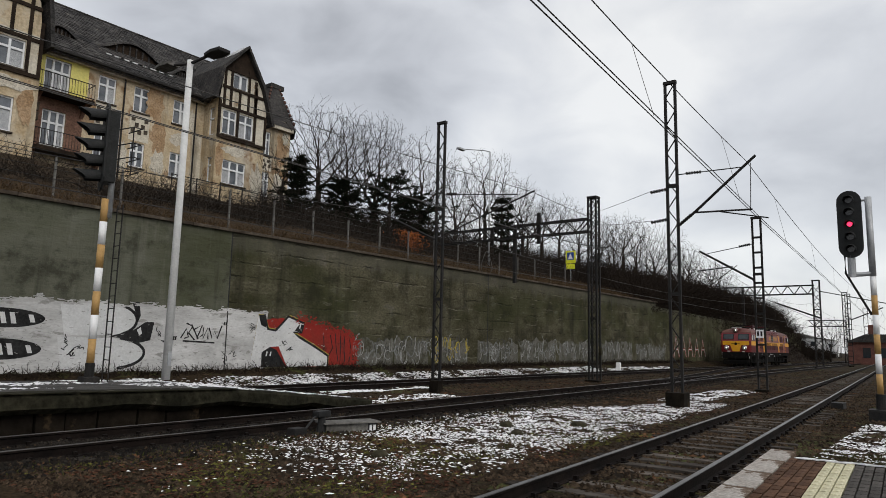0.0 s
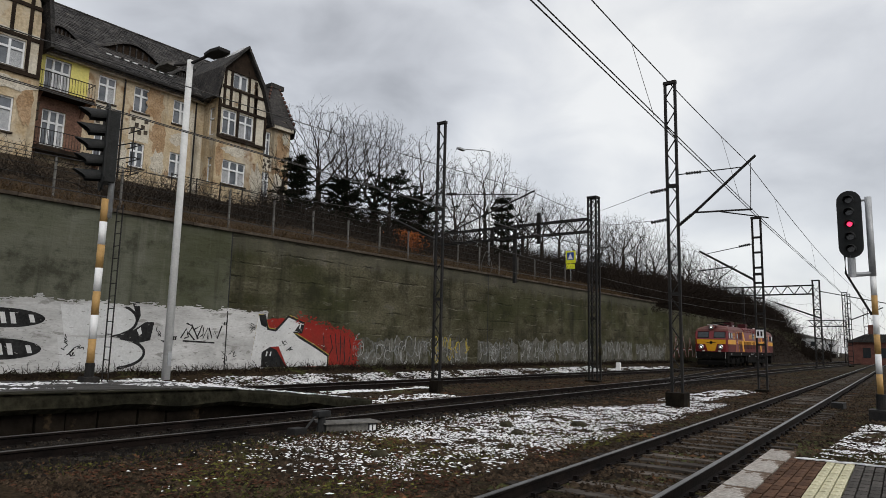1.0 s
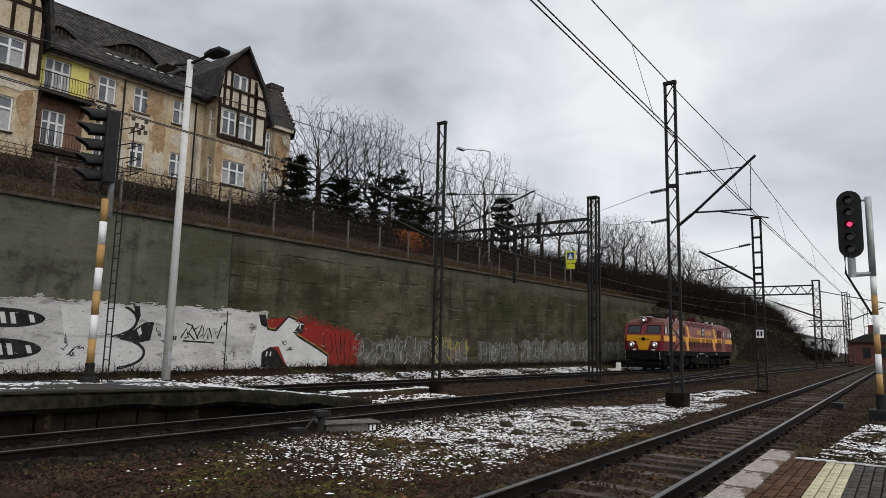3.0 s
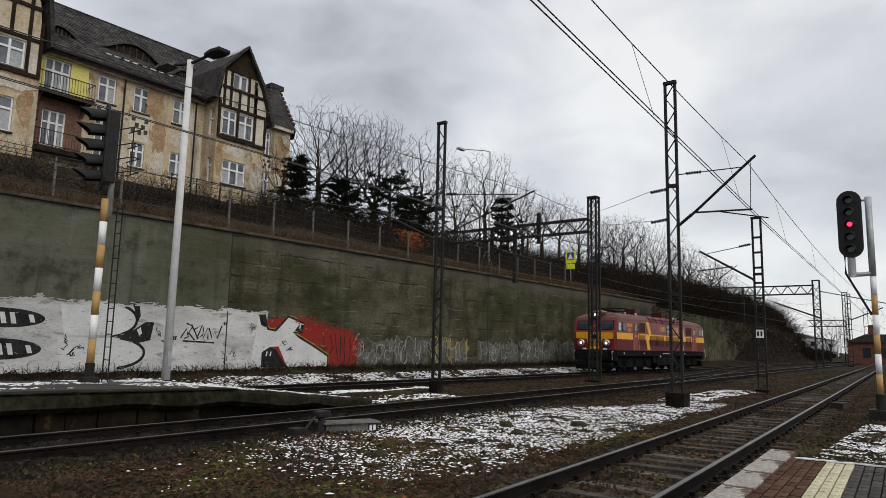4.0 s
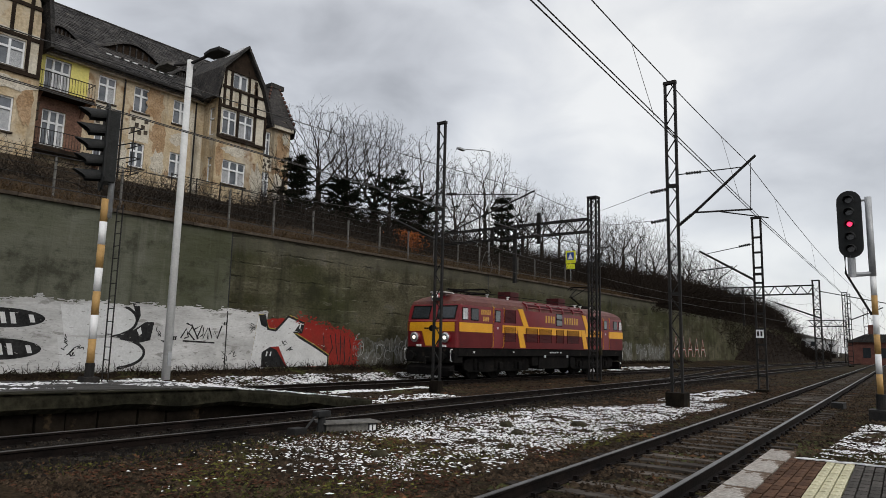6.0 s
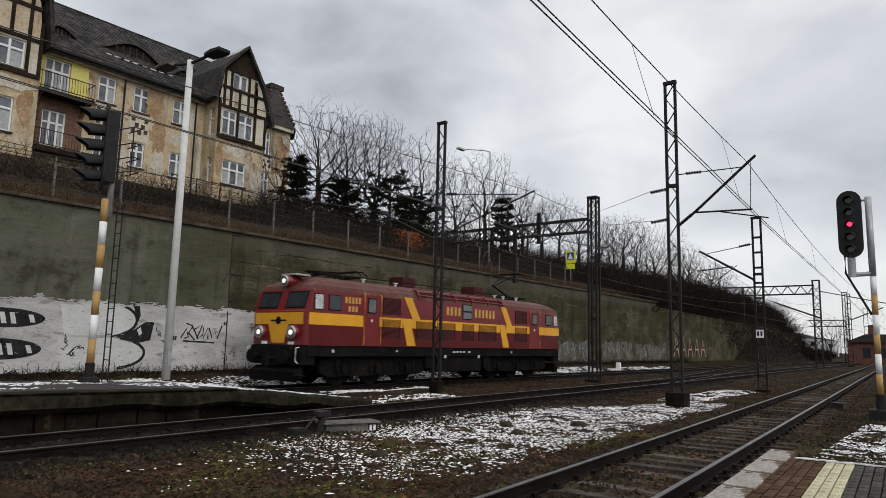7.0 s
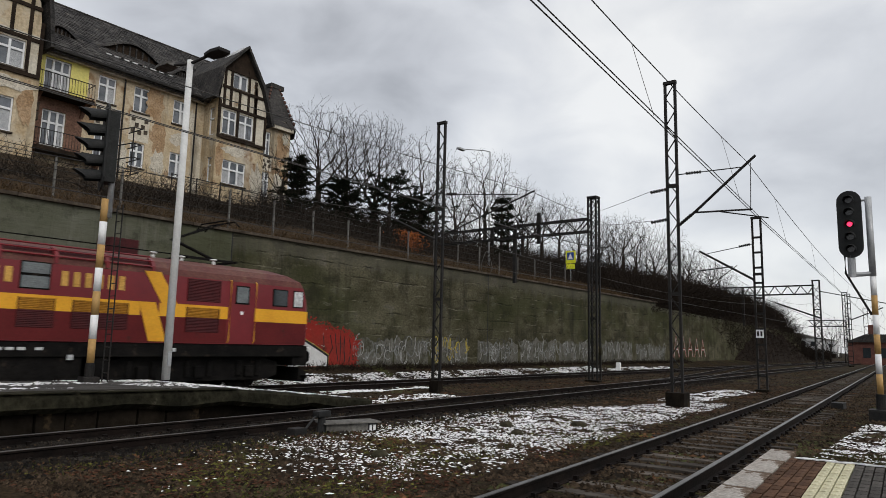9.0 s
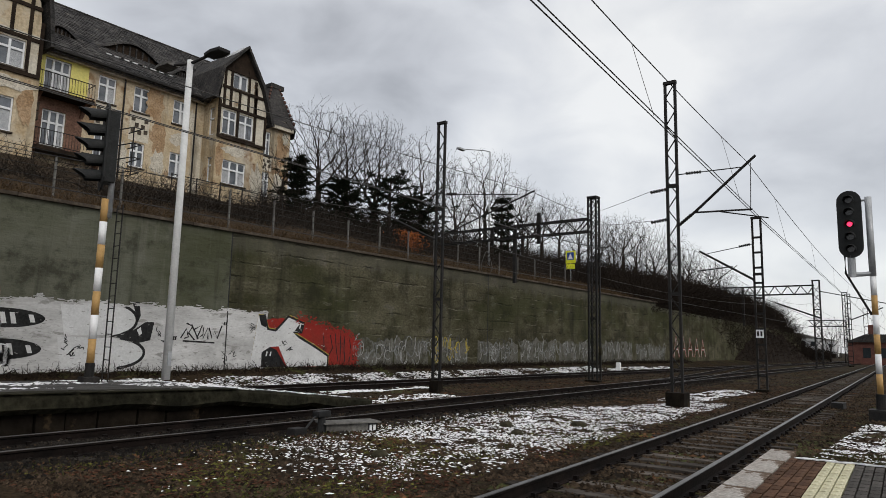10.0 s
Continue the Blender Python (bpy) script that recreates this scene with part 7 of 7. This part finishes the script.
def build_thickets():
    def hang(r):
        x = 60 + 90 * r.random() ** 0.8
        t = r.random()
        y = 21.6 + 9 * t
        top = slope_z(x, max(y, 23.8))
        if y < 23.2:
            return (x, y + (0.9 if x < 82 else 0), r.uniform(0.25 if x > 88 else 4.9 - max(0, x - 78) * 0.45, max(1, top + 0.3)))
        return (x, y, top - 0.2)
    twig_mass("bramble_thicket", "dense dark leafless brambles hanging over the wall's end", hang, 30000, 0.8, 2.6, 0.022, M_BRAMBLE, 4)

    def far(r):
        x = r.uniform(60, 155)
        y = r.uniform(23.5, 36)
        return (x, y, slope_z(x, y) - 0.2)
    twig_mass("bramble_thicket", "dark leafless shrubs on the far bank", far, 24000, 1.2, 3.6, 0.02, M_BRAMBLE, 5)

    def edge(r):
        x = r.uniform(-8, 60)
        y = 23.75 + abs(r.gauss(0, 1.6))
        return (x, y, slope_z(x, y) - 0.05)
    twig_mass("dead_grass", "dead brown grass and stalks along the wall top", edge, 16000, 0.25, 0.8, 0.010, M_DRY, 6, 0.7, "grass")

    def shrubs(r):
        c = r.choice(((8, 30), (11, 31), (14, 29), (17, 30), (20, 31), (21.5, 30), (18.5, 32), (23, 31), (25, 32.5), (27, 31), (29, 33), (31, 31), (33.5, 29.5), (37, 30), (40, 29), (43.5, 30.5), (47, 29), (50, 30), (54, 29)))
        x, y = c[0] + r.gauss(0, 0.9), c[1] + r.gauss(0, 0.8)
        return (x, y, slope_z(x, y) - 0.1)
    twig_mass("shrubs", "bare brown shrubs on the bank before the house", shrubs, 6000, 0.7, 2.0, 0.012, M_TWIG, 7, 1.0, "shrub")

    def crest(r):
        x = r.uniform(27, 75)
        y = r.uniform(31, 44)
        return (x, y, slope_z(x, y) - 0.1)
    twig_mass("shrubs", "bare tangled undergrowth beneath the trees", crest, 15000, 0.9, 3.2, 0.013, M_TWIG, 17, 1.0, "shrub")

    def foot(r):
        x = r.uniform(6, 70)
        y = 22.3 + r.random() * 0.6
        return (x, y, ground_z(x, y) - 0.02)
    twig_mass("dry_weeds", "dry weeds and litter at the foot of the wall", foot, 5000, 0.15, 0.5, 0.012, M_BRAMBLE, 8, 0.8, "weeds")

    def orange(r):
        x, y = 34.5 + r.gauss(0, 0.5), 29.8 + r.gauss(0, 0.4)
        return (x, y, slope_z(x, y) + r.random() * 1.2)
    twig_mass("beech_shrub", "small shrub with rust-orange dead leaves", orange, 550, 0.08, 0.26, 0.03, M_RUST, 9, 0.4, "shrub")


M_RUST = island(mat("rust_leaves", (0.30, 0.085, 0.025), (0.38, 0.13, 0.04), 2, 0.9, 0), 0.4)
build_trees()
build_pine(35.8, 33, 5.2, 4.8, 1)
build_pine(32.4, 34.5, 3.8, 3.0, 2)
build_pine(29.2, 35.5, 4.4, 1.6, 3)
build_pine(51.6, 33.5, 6.4, 2.0, 4)
build_pine(39.2, 34, 3.9, 3.4, 6)
build_thickets()


# ---------------- ballast, snow ----------------
def scatter(name, label, category, m, n, pick, smin, smax, flatness, seed, longer=0.0):
    """Small angular lumps, joined."""
    rs = np.random.RandomState(seed)
    P = pick(rs, n)
    n = len(P)
    # each lump is a squashed octahedron with a jittered rim
    ang = rs.rand(n, 1) * 6.28 + np.arange(4)[None] * (math.pi / 2) + rs.uniform(-0.35, 0.35, (n, 4))
    size = smin + (smax - smin) * rs.rand(n) ** 1.8
    rad = size[:, None] * rs.uniform(0.6, 1.25, (n, 4)) * np.array([[1 + longer, 1, 1 + longer, 1]])
    rim = np.stack([P[:, None, 0] + np.cos(ang) * rad, P[:, None, 1] + np.sin(ang) * rad, np.repeat(P[:, 2:3], 4, 1) + rs.uniform(-0.3, 0.3, (n, 4)) * size[:, None] * flatness], 2)
    topv = P + np.stack([rs.uniform(-0.3, 0.3, n) * size, rs.uniform(-0.3, 0.3, n) * size, size * flatness * rs.uniform(0.7, 1.2, n)], 1)
    V = np.concatenate([rim, topv[:, None]], 1).reshape(-1, 3)
    b = np.arange(n)[:, None] * 5
    F = np.concatenate([b + np.array([[0, 1, 4]]), b + np.array([[1, 2, 4]]), b + np.array([[2, 3, 4]]), b + np.array([[3, 0, 4]])], 0)
    return pydata(name, V.tolist(), F.tolist(), m, None, label, category, "stuff")


def on_ground(xy):
    return np.array([(x, y, ground_z(x, y)) for x, y in xy])


def not_on_rail(xy):
    d = np.min([np.abs(np.abs(xy[:, 1] - (3.12 + 0.0655 * xy[:, 0])) - 0.7535), np.abs(np.abs(xy[:, 1] - (11.35 + 0.03 * xy[:, 0])) - 0.7535)], 0)
    on_plat = (xy[:, 0] < 10.0) & (xy[:, 1] < 1.72 + 0.0655 * xy[:, 0])
    on_old = (xy[:, 1] > 13.0) & (xy[:, 0] < 14.2) & (xy[:, 1] < 17.6)
    return xy[(d > 0.09) & ~on_plat & ~on_old]


def near_field(rs, n):
    x = 3.5 + 36 * rs.rand(n) ** 1.7
    y = 1.0 + 13.5 * rs.rand(n)
    return on_ground(not_on_rail(np.stack([x, y], 1)))


def wide_field(rs, n):
    x = 8 + 70 * rs.rand(n) ** 1.4
    y = 0.5 + 22 * rs.rand(n)
    return on_ground(not_on_rail(np.stack([x, y], 1)))


def snow_patch(rs, n):
    """Thin broken snow between the tracks."""
    x, y = 4.5 + 19.5 * rs.rand(n), 4.6 + 6.2 * rs.rand(n)
    lo, hi = 4.95 + 0.062 * x, 10.35 + 0.02 * x - np.maximum(0, x - 17) * 0.45
    mid = (y - lo) / (hi - lo)
    dens = np.clip(np.minimum(mid * 6, (1 - mid) * 5), 0, 1) * np.clip((x - 4.8) / 3.0, 0.12, 1) * np.clip((11.6 + 0.45 * (x - 5) - y) / 3.0, 0, 1) ** (x < 9)
    dens *= np.clip(0.22 + (x - 6.8) / 6, 0.08, 1)
    cl = np.array([0.7 * noise.noise((a * 0.8, b * 0.8, 7)) + 0.8 * noise.noise((a * 3.4, b * 2.6, 1)) for a, b in zip(x, y)])
    keep = rs.rand(n) < dens * np.clip(0.5 + 0.2 * np.clip((x - 9) / 4, 0, 1) + cl * 1.6, 0.02, 1)
    p = on_ground(np.stack([x, y], 1)[keep])
    p[:, 2] += 0.012
    return p


def snow_strips(rs, n):
    out = []
    for x0, x1, y0, y1, k in ((9, 46, 20.8, 22.0, 0.36), (13.0, 19.5, 14.1, 15.7, 0.03), (24, 33, 7.5, 9.2, 0.04), (14, 22, 17.4, 18.2, 0.10), (46, 60, 20.9, 21.6, 0.08)):
        c = int(n * k)
        x, y = x0 + (x1 - x0) * rs.rand(c), y0 + (y1 - y0) * rs.rand(c)
        cl = np.array([noise.noise((a * 0.6, b * 1.2, 17)) + 0.5 * noise.noise((a * 2.2, b * 2.2, 5)) for a, b in zip(x, y)])
        out.append(np.stack([x, y], 1)[rs.rand(c) < np.clip(0.55 + cl * 1.3, 0.02, 1)])
    p = on_ground(np.concatenate(out))
    p[:, 2] += 0.02
    return p


def verge_snow(rs, n):
    x, y = 12.5 + 7.5 * rs.rand(n), 0.1 + 2.1 * rs.rand(n)
    cl = np.array([noise.noise((a * 0.7, b * 0.9, 37)) + 0.7 * noise.noise((a * 3.0, b * 3.0, 5)) for a, b in zip(x, y)])
    p = on_ground(np.stack([x, y], 1)[rs.rand(n) < np.clip(0.45 + cl * 1.5, 0, 1) * np.clip((x - 12.5) / 1.5, 0, 1)])
    p[:, 2] += 0.015
    return p


def platform_snow(rs, n):
    x, y = -2 + 15.5 * rs.rand(n), 13.3 + 4.1 * rs.rand(n)
    cl = np.array([noise.noise((a * 0.35, b * 0.9, 27)) + 0.5 * noise.noise((a * 1.5, b * 1.5, 15)) for a, b in zip(x, y)])
    keep = rs.rand(n) < np.clip(0.16 + cl * 1.9 + (y - 15.4) * 0.2, 0.0, 1)
    x, y = x[keep], y[keep]
    z = np.array([OLD_TOP(a) + 0.014 for a in x])
    return np.stack([x, y, z], 1)


def beside_middle(rs, n):
    x = 2 + 40 * rs.rand(n) ** 1.5
    y = 11.35 + 0.03 * x + np.clip(rs.normal(0, 0.85, n), -1.9, 1.7)
    return on_ground(not_on_rail(np.stack([x, y], 1)))


def mossy(rs, n):
    x, y = 3.5 + 12 * rs.rand(n), 5.5 + 4.8 * rs.rand(n)
    cl = np.array([noise.noise((a * 0.6, b * 0.6, 41)) for a, b in zip(x, y)])
    return on_ground(np.stack([x, y], 1)[rs.rand(n) < np.clip(0.25 + cl * 1.6, 0, 1)])


scatter("ballast", "loose angular ballast stones between the tracks", "ballast", M_STONE, 75000, near_field, 0.015, 0.05, 0.8, 1)
scatter("ballast", "coarse ballast stones along the tracks", "ballast", M_STONE, 40000, wide_field, 0.03, 0.075, 0.7, 2)
scatter("ballast", "oil-blackened ballast of the middle track", "ballast", M_OILY, 46000, beside_middle, 0.03, 0.075, 0.75, 6)
scatter("moss", "low green moss among the stones", "moss", M_MOSSY, 32000, mossy, 0.015, 0.05, 0.5, 7)
scatter("snow", "thin broken snow lying on the gravel", "snow", M_SNOW, 88000, snow_patch, 0.009, 0.034, 0.4, 3, 0.8)
scatter("snow", "snow strips beside the far track", "snow", M_SNOW, 34000, snow_strips, 0.02, 0.10, 0.3, 4)
scatter("snow", "thin broken snow on the verge beside the signal", "snow", M_SNOW, 15000, verge_snow, 0.010, 0.034, 0.4, 9, 0.8)
scatter("snow", "patchy snow on the old platform", "snow", M_SNOW, 11000, platform_snow, 0.015, 0.09, 0.16, 5)


def litter(rs, n):
    x, y = 3.5 + 34 * rs.rand(n) ** 1.5, 5.2 + 13.0 * rs.rand(n)
    cl = np.array([noise.noise((a * 0.5, b * 0.5, 61)) + 0.6 * noise.noise((a * 1.9, b * 1.9, 71)) for a, b in zip(x, y)])
    clear = np.minimum(np.abs(y - 11.35 - 0.03 * x), np.abs(y - 3.12 - 0.0655 * x)) > 1.5
    return on_ground(not_on_rail(np.stack([x, y], 1)[clear & (rs.rand(n) < np.clip(0.3 + cl * 1.5, 0, 1))])) + np.array((0, 0, 0.015))


M_LITTER = island(mat("red_brown_litter", (0.034, 0.015, 0.009), (0.072, 0.034, 0.020), 1.0, 0.95, 0.2, 25), 0.6)
scatter("leaf_litter", "red-brown dead leaves and rusty gravel between the tracks", "litter", M_LITTER, 34000, litter, 0.012, 0.042, 0.5, 8, 0.5)


def grass_tufts(rs_seed, n):
    def pick(r):
        c = r.random()
        if c < 0.5:
            x, y = r.uniform(9.75, 14), r.uniform(0.2, 2.2)
        else:
            x = 4 + 14 * r.random()
            y = r.choice((6.1 + 0.055 * x, 9.8)) + r.gauss(0, 0.35)
        return (x, y, ground_z(x, y))
    twig_mass("grass_tufts", "sparse short green grass in the gravel", pick, n, 0.03, 0.09, 0.006, M_GRASS, rs_seed, 0.9, "grass")


M_GRASS = island(mat("short_grass", (0.03, 0.038, 0.009), (0.065, 0.065, 0.018), 2, 0.9, 0), 0.4)
grass_tufts(31, 7000)


# ---------------- fence, lamps and sign on the bank ----------------
M_SIGNY = mat("yellow_sign", (0.72, 0.72, 0.03), (0.80, 0.80, 0.05), 2, 0.5, 0)
M_SIGNB = mat("blue_sign", (0.02, 0.06, 0.25), (0.03, 0.08, 0.3), 2, 0.5, 0)
M_BRICK = mat("red_brick", (0.11, 0.05, 0.04), (0.16, 0.075, 0.06), 1.5, 0.95, 0.4, 10)
# pale walls of the far houses, with the distance haze mixed into the colour
M_HAZE = mat("hazy_far_plaster", (0.46, 0.46, 0.46), (0.54, 0.54, 0.54), 1, 0.9, 0.1, 6)


def build_fence():
    f = thing("wire_fence", (0, 0, 0), "old fence of grey concrete posts and wires on the bank", "fence")
    xs = [7.6 + 2.42 * i for i in range(18)]
    for x in xs:
        z = slope_z(x, 25.5)
        b = bmesh.new()
        box(b, x - 0.035, x + 0.035, 25.46, 25.54, z - 0.3, 8.05 + 0.12 * math.sin(x * 3), 0.008)
        part("post", b, M_POSTC, f, "grey concrete post")
    for h in (8.05, 7.75, 7.45, 7.1):
        pts = [(x, 25.44, h + 0.02 * math.sin(x * 5 + h)) for x in [7.6 + 1.21 * i for i in range(35)]]
        part("strand", rod(bmesh.new(), pts, 0.012, 4), M_IRON, f)
    g = thing("garden_fence", (0, 0, 0), "rusty iron garden fence panels before the house", "fence")
    for i in range(13):
        x = 19 + i * 1.5
        y = 33.5
        z = slope_z(x, y)
        b = bmesh.new()
        bar(b, (x, y, z), (x, y, z + 1.35), 0.05)
        bar(b, (x, y, z + 1.3), (x + 1.5, y, z + 1.3), 0.04)
        bar(b, (x, y, z + 0.3), (x + 1.5, y, z + 0.3), 0.04)
        part("panel", b, M_IRON, g)


def build_bank_things():
    s = thing("street_lamp", (44.4, 30, slope_z(44.4, 30) - 0.2), "tall thin grey street lamp on the bank", "street lamp", "street lamps")
    h = 17.4 - slope_z(44.4, 30)
    part("pole", rod(bmesh.new(), [(0, 0, 0), (0, 0, h)], 0.085, 8, 0.06), M_GALV, s, "", True)
    part("arm", rod(bmesh.new(), [(0, 0, h), (-0.5, 0.2, h + 0.02), (-2.6, 0.9, h - 0.25)], 0.04, 6), M_GALV, s)
    b = bmesh.new()
    box(b, -3.2, -2.4, 0.75, 1.05, h - 0.38, h - 0.24, 0.03)
    part("lamp_head", b, M_GALV, s)
    s = thing("street_lamp", (76.8, 30, 8.0), "distant slim street lamp among the bushes", "street lamp", "street lamps")
    part("pole", rod(bmesh.new(), [(0, 0, 0), (0, 0, 5.7)], 0.1, 8, 0.07), M_GALV, s)
    part("arm", rod(bmesh.new(), [(0, 0, 5.7), (-1.8, 0.6, 5.9)], 0.05, 6), M_GALV, s)
    z = slope_z(58.5, 30)
    s = thing("crossing_sign", (58.5, 30, z - 0.2), "yellow pedestrian crossing sign on a grey post", "traffic sign")
    part("post", rod(bmesh.new(), [(0, 0, 0), (0, 0, 10.95 - z)], 0.04, 8), M_GALV, s)
    b = bmesh.new()
    box(b, -0.06, -0.02, -0.52, 0.52, 9.75 - z, 10.95 - z, 0.02)
    pl = part("sign_plate", b, M_SIGNY, s, "fluorescent yellow plate")
    b = bmesh.new()
    box(b, -0.075, -0.06, -0.36, 0.36, 10.08 - z, 10.82 - z, 0.01)
    pic = part("pictogram", b, M_SIGNB, pl, "blue square with a white triangle")
    b = prism(bmesh.new(), [(-0.27, 10.16 - z), (0.27, 10.16 - z), (0, 10.72 - z)], "x", -0.09, -0.076)
    part("triangle", b, M_WHITE, pic)
    b = bmesh.new()
    box(b, -0.06, -0.02, -0.45, 0.45, 9.2 - z, 9.68 - z, 0.02)
    part("lower_plate", b, M_SIGNY, s)
    s = thing("wire_ring", (36.2, 24.6, 6.9), "large loop of grey cable on the bank", "cable loop")
    pts = [(0.55 * math.cos(a), 0.1 * math.sin(a * 2), 0.75 * math.sin(a)) for a in [i * math.tau / 24 for i in range(25)]]
    part("loop", rod(bmesh.new(), pts, 0.018, 5), M_POSTC, s)


# ---------------- trackside things ----------------
def build_trackside():
    s = thing("point_machine", (10.0, 10.15, -0.2), "low grey point machine box with a black marked end", "point machine")
    s.rotation_euler = (0, 0, -0.36)
    b = bmesh.new()
    box(b, -0.55, 0.35, -0.2, 0.2, -0.1, 0.18, 0.015)
    part("case", b, M_POSTC, s, "weathered grey case")
    b = bmesh.new()
    box(b, -0.62, 0.62, -0.27, 0.27, 0.182, 0.215, 0.012)
    part("lid", b, M_POSTC, s, "flat grey lid")
    b = bmesh.new()
    box(b, 0.355, 0.55, -0.19, 0.19, -0.1, 0.175, 0.01)
    e = part("end_cover", b, M_BLACK, s, "black end cover")
    for x in (0.39, 0.475):
        b = bmesh.new()
        box(b, x, x + 0.055, -0.196, -0.19, 0.03, 0.14)
        part("number_mark", b, M_WHITE, e)
    s = thing("point_lever", (9.35, 10.25, -0.25), "black cast iron point lever stand with a bent cable", "lever stand")
    part("stand", rod(bmesh.new(), [(0, 0, 0), (0.02, 0, 0.42)], 0.10, 10, 0.07), M_BLACK, s)
    b = bmesh.new()
    box(b, -0.15, 0.17, -0.1, 0.1, 0.38, 0.5, 0.03)
    part("head", b, M_BLACK, s)
    part("hose", rod(bmesh.new(), [(0.02, 0, 0.42), (-0.2, -0.02, 0.38), (-0.42, -0.05, 0.2), (-0.46, -0.05, 0.02)], 0.022, 6), M_BLACK, s)
    b = bmesh.new()
    box(b, -0.75, -0.45, -0.12, 0.12, -0.05, 0.22, 0.03)
    part("junction_box", b, M_IRON, s)
    s = thing("marker_post", (48.6, 21.0, -0.2), "short white trackside marker post", "marker post")
    b = bmesh.new()
    box(b, -0.12, 0.12, -0.16, 0.16, 0, 0.72, 0.03)
    part("post", b, M_WHITE, s)
    s = thing("rail_contact", (25.6, 3.55, -0.2), "small dark trackside detector box beside the rail", "detector box")
    b = bmesh.new()
    box(b, -0.35, 0.35, -0.18, 0.18, 0, 0.22, 0.03)
    part("case", b, M_IRON, s)
    rnd = random.Random(12)
    for x, y, r in ((8.2, 7.6, 0.13), (13.2, 8.4, 0.16), (12.2, 7.5, 0.14), (14.4, 7.2, 0.17), (7.6, 8.6, 0.1)):
        b = bmesh.new()
        bmesh.ops.create_icosphere(b, subdivisions=2, radius=r)
        for v in b.verts:
            v.co *= 1 + 0.35 * noise.noise(v.co * 7 + Vector((x, y, 0)))
            v.co.z *= 0.6
        o = obj("stone", b, M_PLAT, None, "rough brown lump of stone in the snow", "stone", "stones")
        o.location = (x, y, ground_z(x, y) + r * 0.25)
    # turnout curve between the tracks
    t = thing("track_turnout", (0, 0, 0), "dark connecting rails of a turnout between the tracks", "railway track", "", "structure")
    for o in (-0.7535, 0.7535):
        b = bmesh.new()
        xs = [24 + 66 * i / 40 for i in range(41)]
        rings = []
        for x in xs:
            k = (x - 24) / 66
            y = mid_y(24) + (FAR_Y - mid_y(24)) * (k * k * (3 - 2 * k)) + o
            rings.append([b.verts.new((x, y + p[0], p[1] - 0.003)) for p in RAIL_FOOT])
        n = len(RAIL_FOOT)
        for p, q in zip(rings, rings[1:]):
            for k in range(n):
                b.faces.new((p[k], p[(k + 1) % n], q[(k + 1) % n], q[k]))
        bmesh.ops.recalc_face_normals(b, faces=b.faces)
        rail = part("rail", b, M_RAIL, t)
        b = bmesh.new()
        rows = []
        for x in xs:
            k = (x - 24) / 66
            y = mid_y(24) + (FAR_Y - mid_y(24)) * (k * k * (3 - 2 * k)) + o
            rows.append([b.verts.new((x, y + d, -0.002)) for d in (-0.033, 0.033)])
        for p, q in zip(rows, rows[1:]):
            b.faces.new((p[0], q[0], q[1], p[1]))
        part("running_surface", b, M_RAILDULL, rail, "dull dark rail head")


# ---------------- distance ----------------
def build_distance():
    h = thing("brick_shed", (130, 0, 0), "distant low red brick railway building with a shallow roof", "building")
    b = bmesh.new()
    box(b, 0, 14, 6.0, 16.2, -0.4, 3.4)
    part("wall", b, M_BRICK, h)
    b = prism(bmesh.new(), [(5.7, 3.4), (16.5, 3.4), (13.6, 4.7), (8.6, 4.7)], "x", -0.4, 14.4)
    part("roof", b, M_TILE, h)
    for y in (8, 10.5, 13):
        b = bmesh.new()
        box(b, -0.06, 0.02, y, y + 1.1, 0.9, 2.5)
        part("window", b, M_GLASS, h)
    b = bmesh.new()
    box(b, 5, 5.9, 12.8, 13.7, 4.4, 6.4)
    part("chimney", b, M_BRICK, h)
    for x, y, w, d, z, m in ((260, 41, 12, 10, 6.5, M_HAZE), (300, 58, 24, 12, 5, M_HAZE), (330, 46, 20, 12, 7, M_HAZE), (420, 60, 40, 14, 9, M_HAZE)):
        h = thing("far_house", (x, y, -0.3), "distant pale house beyond the tracks", "building", "far houses")
        b = bmesh.new()
        box(b, 0, d, 0, w, 0, z)
        wl = part("wall", b, m, h)
        b = prism(bmesh.new(), [(-0.4, z), (w + 0.4, z), (w / 2, z + 1.8)], "x", -0.3, d + 0.3)
        part("roof", b, M_POSTC, h)
        for i in range(int(w / 3)):
            for j in range(int(z / 3)):
                b = bmesh.new()
                box(b, -0.06, 0.02, 1 + i * 3, 2.2 + i * 3, 1 + j * 3, 2.5 + j * 3)
                part("window", b, M_GLASS, h)
    for i, (x, y) in enumerate(((170, 21), (190, 18), (200, 26), (230, 31), (260, 24))):
        lattice_mast("lattice_mast", x, y, 9.5, 0.8, 0.2, "far lattice mast beside the tracks")

    def strip(r):
        x = r.uniform(150, 330)
        return (x, 24 + (x - 150) * 0.12 + r.uniform(0, 14), -0.3)
    twig_mass("far_bushes", "distant bare bushes beyond the tracks", strip, 7000, 1.2, 4.0, 0.04, M_BRAMBLE, 41, 0.9, "bushes")

    def strip2(r):
        return (r.uniform(200, 420), r.uniform(-10, 22), -0.3)
    twig_mass("far_bushes", "distant bare bushes at the end of the line", strip2, 6000, 0.8, 2.6, 0.05, M_BRAMBLE, 42, 0.9, "bushes")
    birch = bare_tree("bare_tree", 33, 4.2, 1.4, "distant bare pale-grey tree", 700)
    birch.matrix_basis = Matrix.Translation((132, 19, -0.3)) @ Matrix.Diagonal((0.8, 0.8, 0.8, 1))


build_fence()
build_bank_things()
build_trackside()
build_distance()

motions()
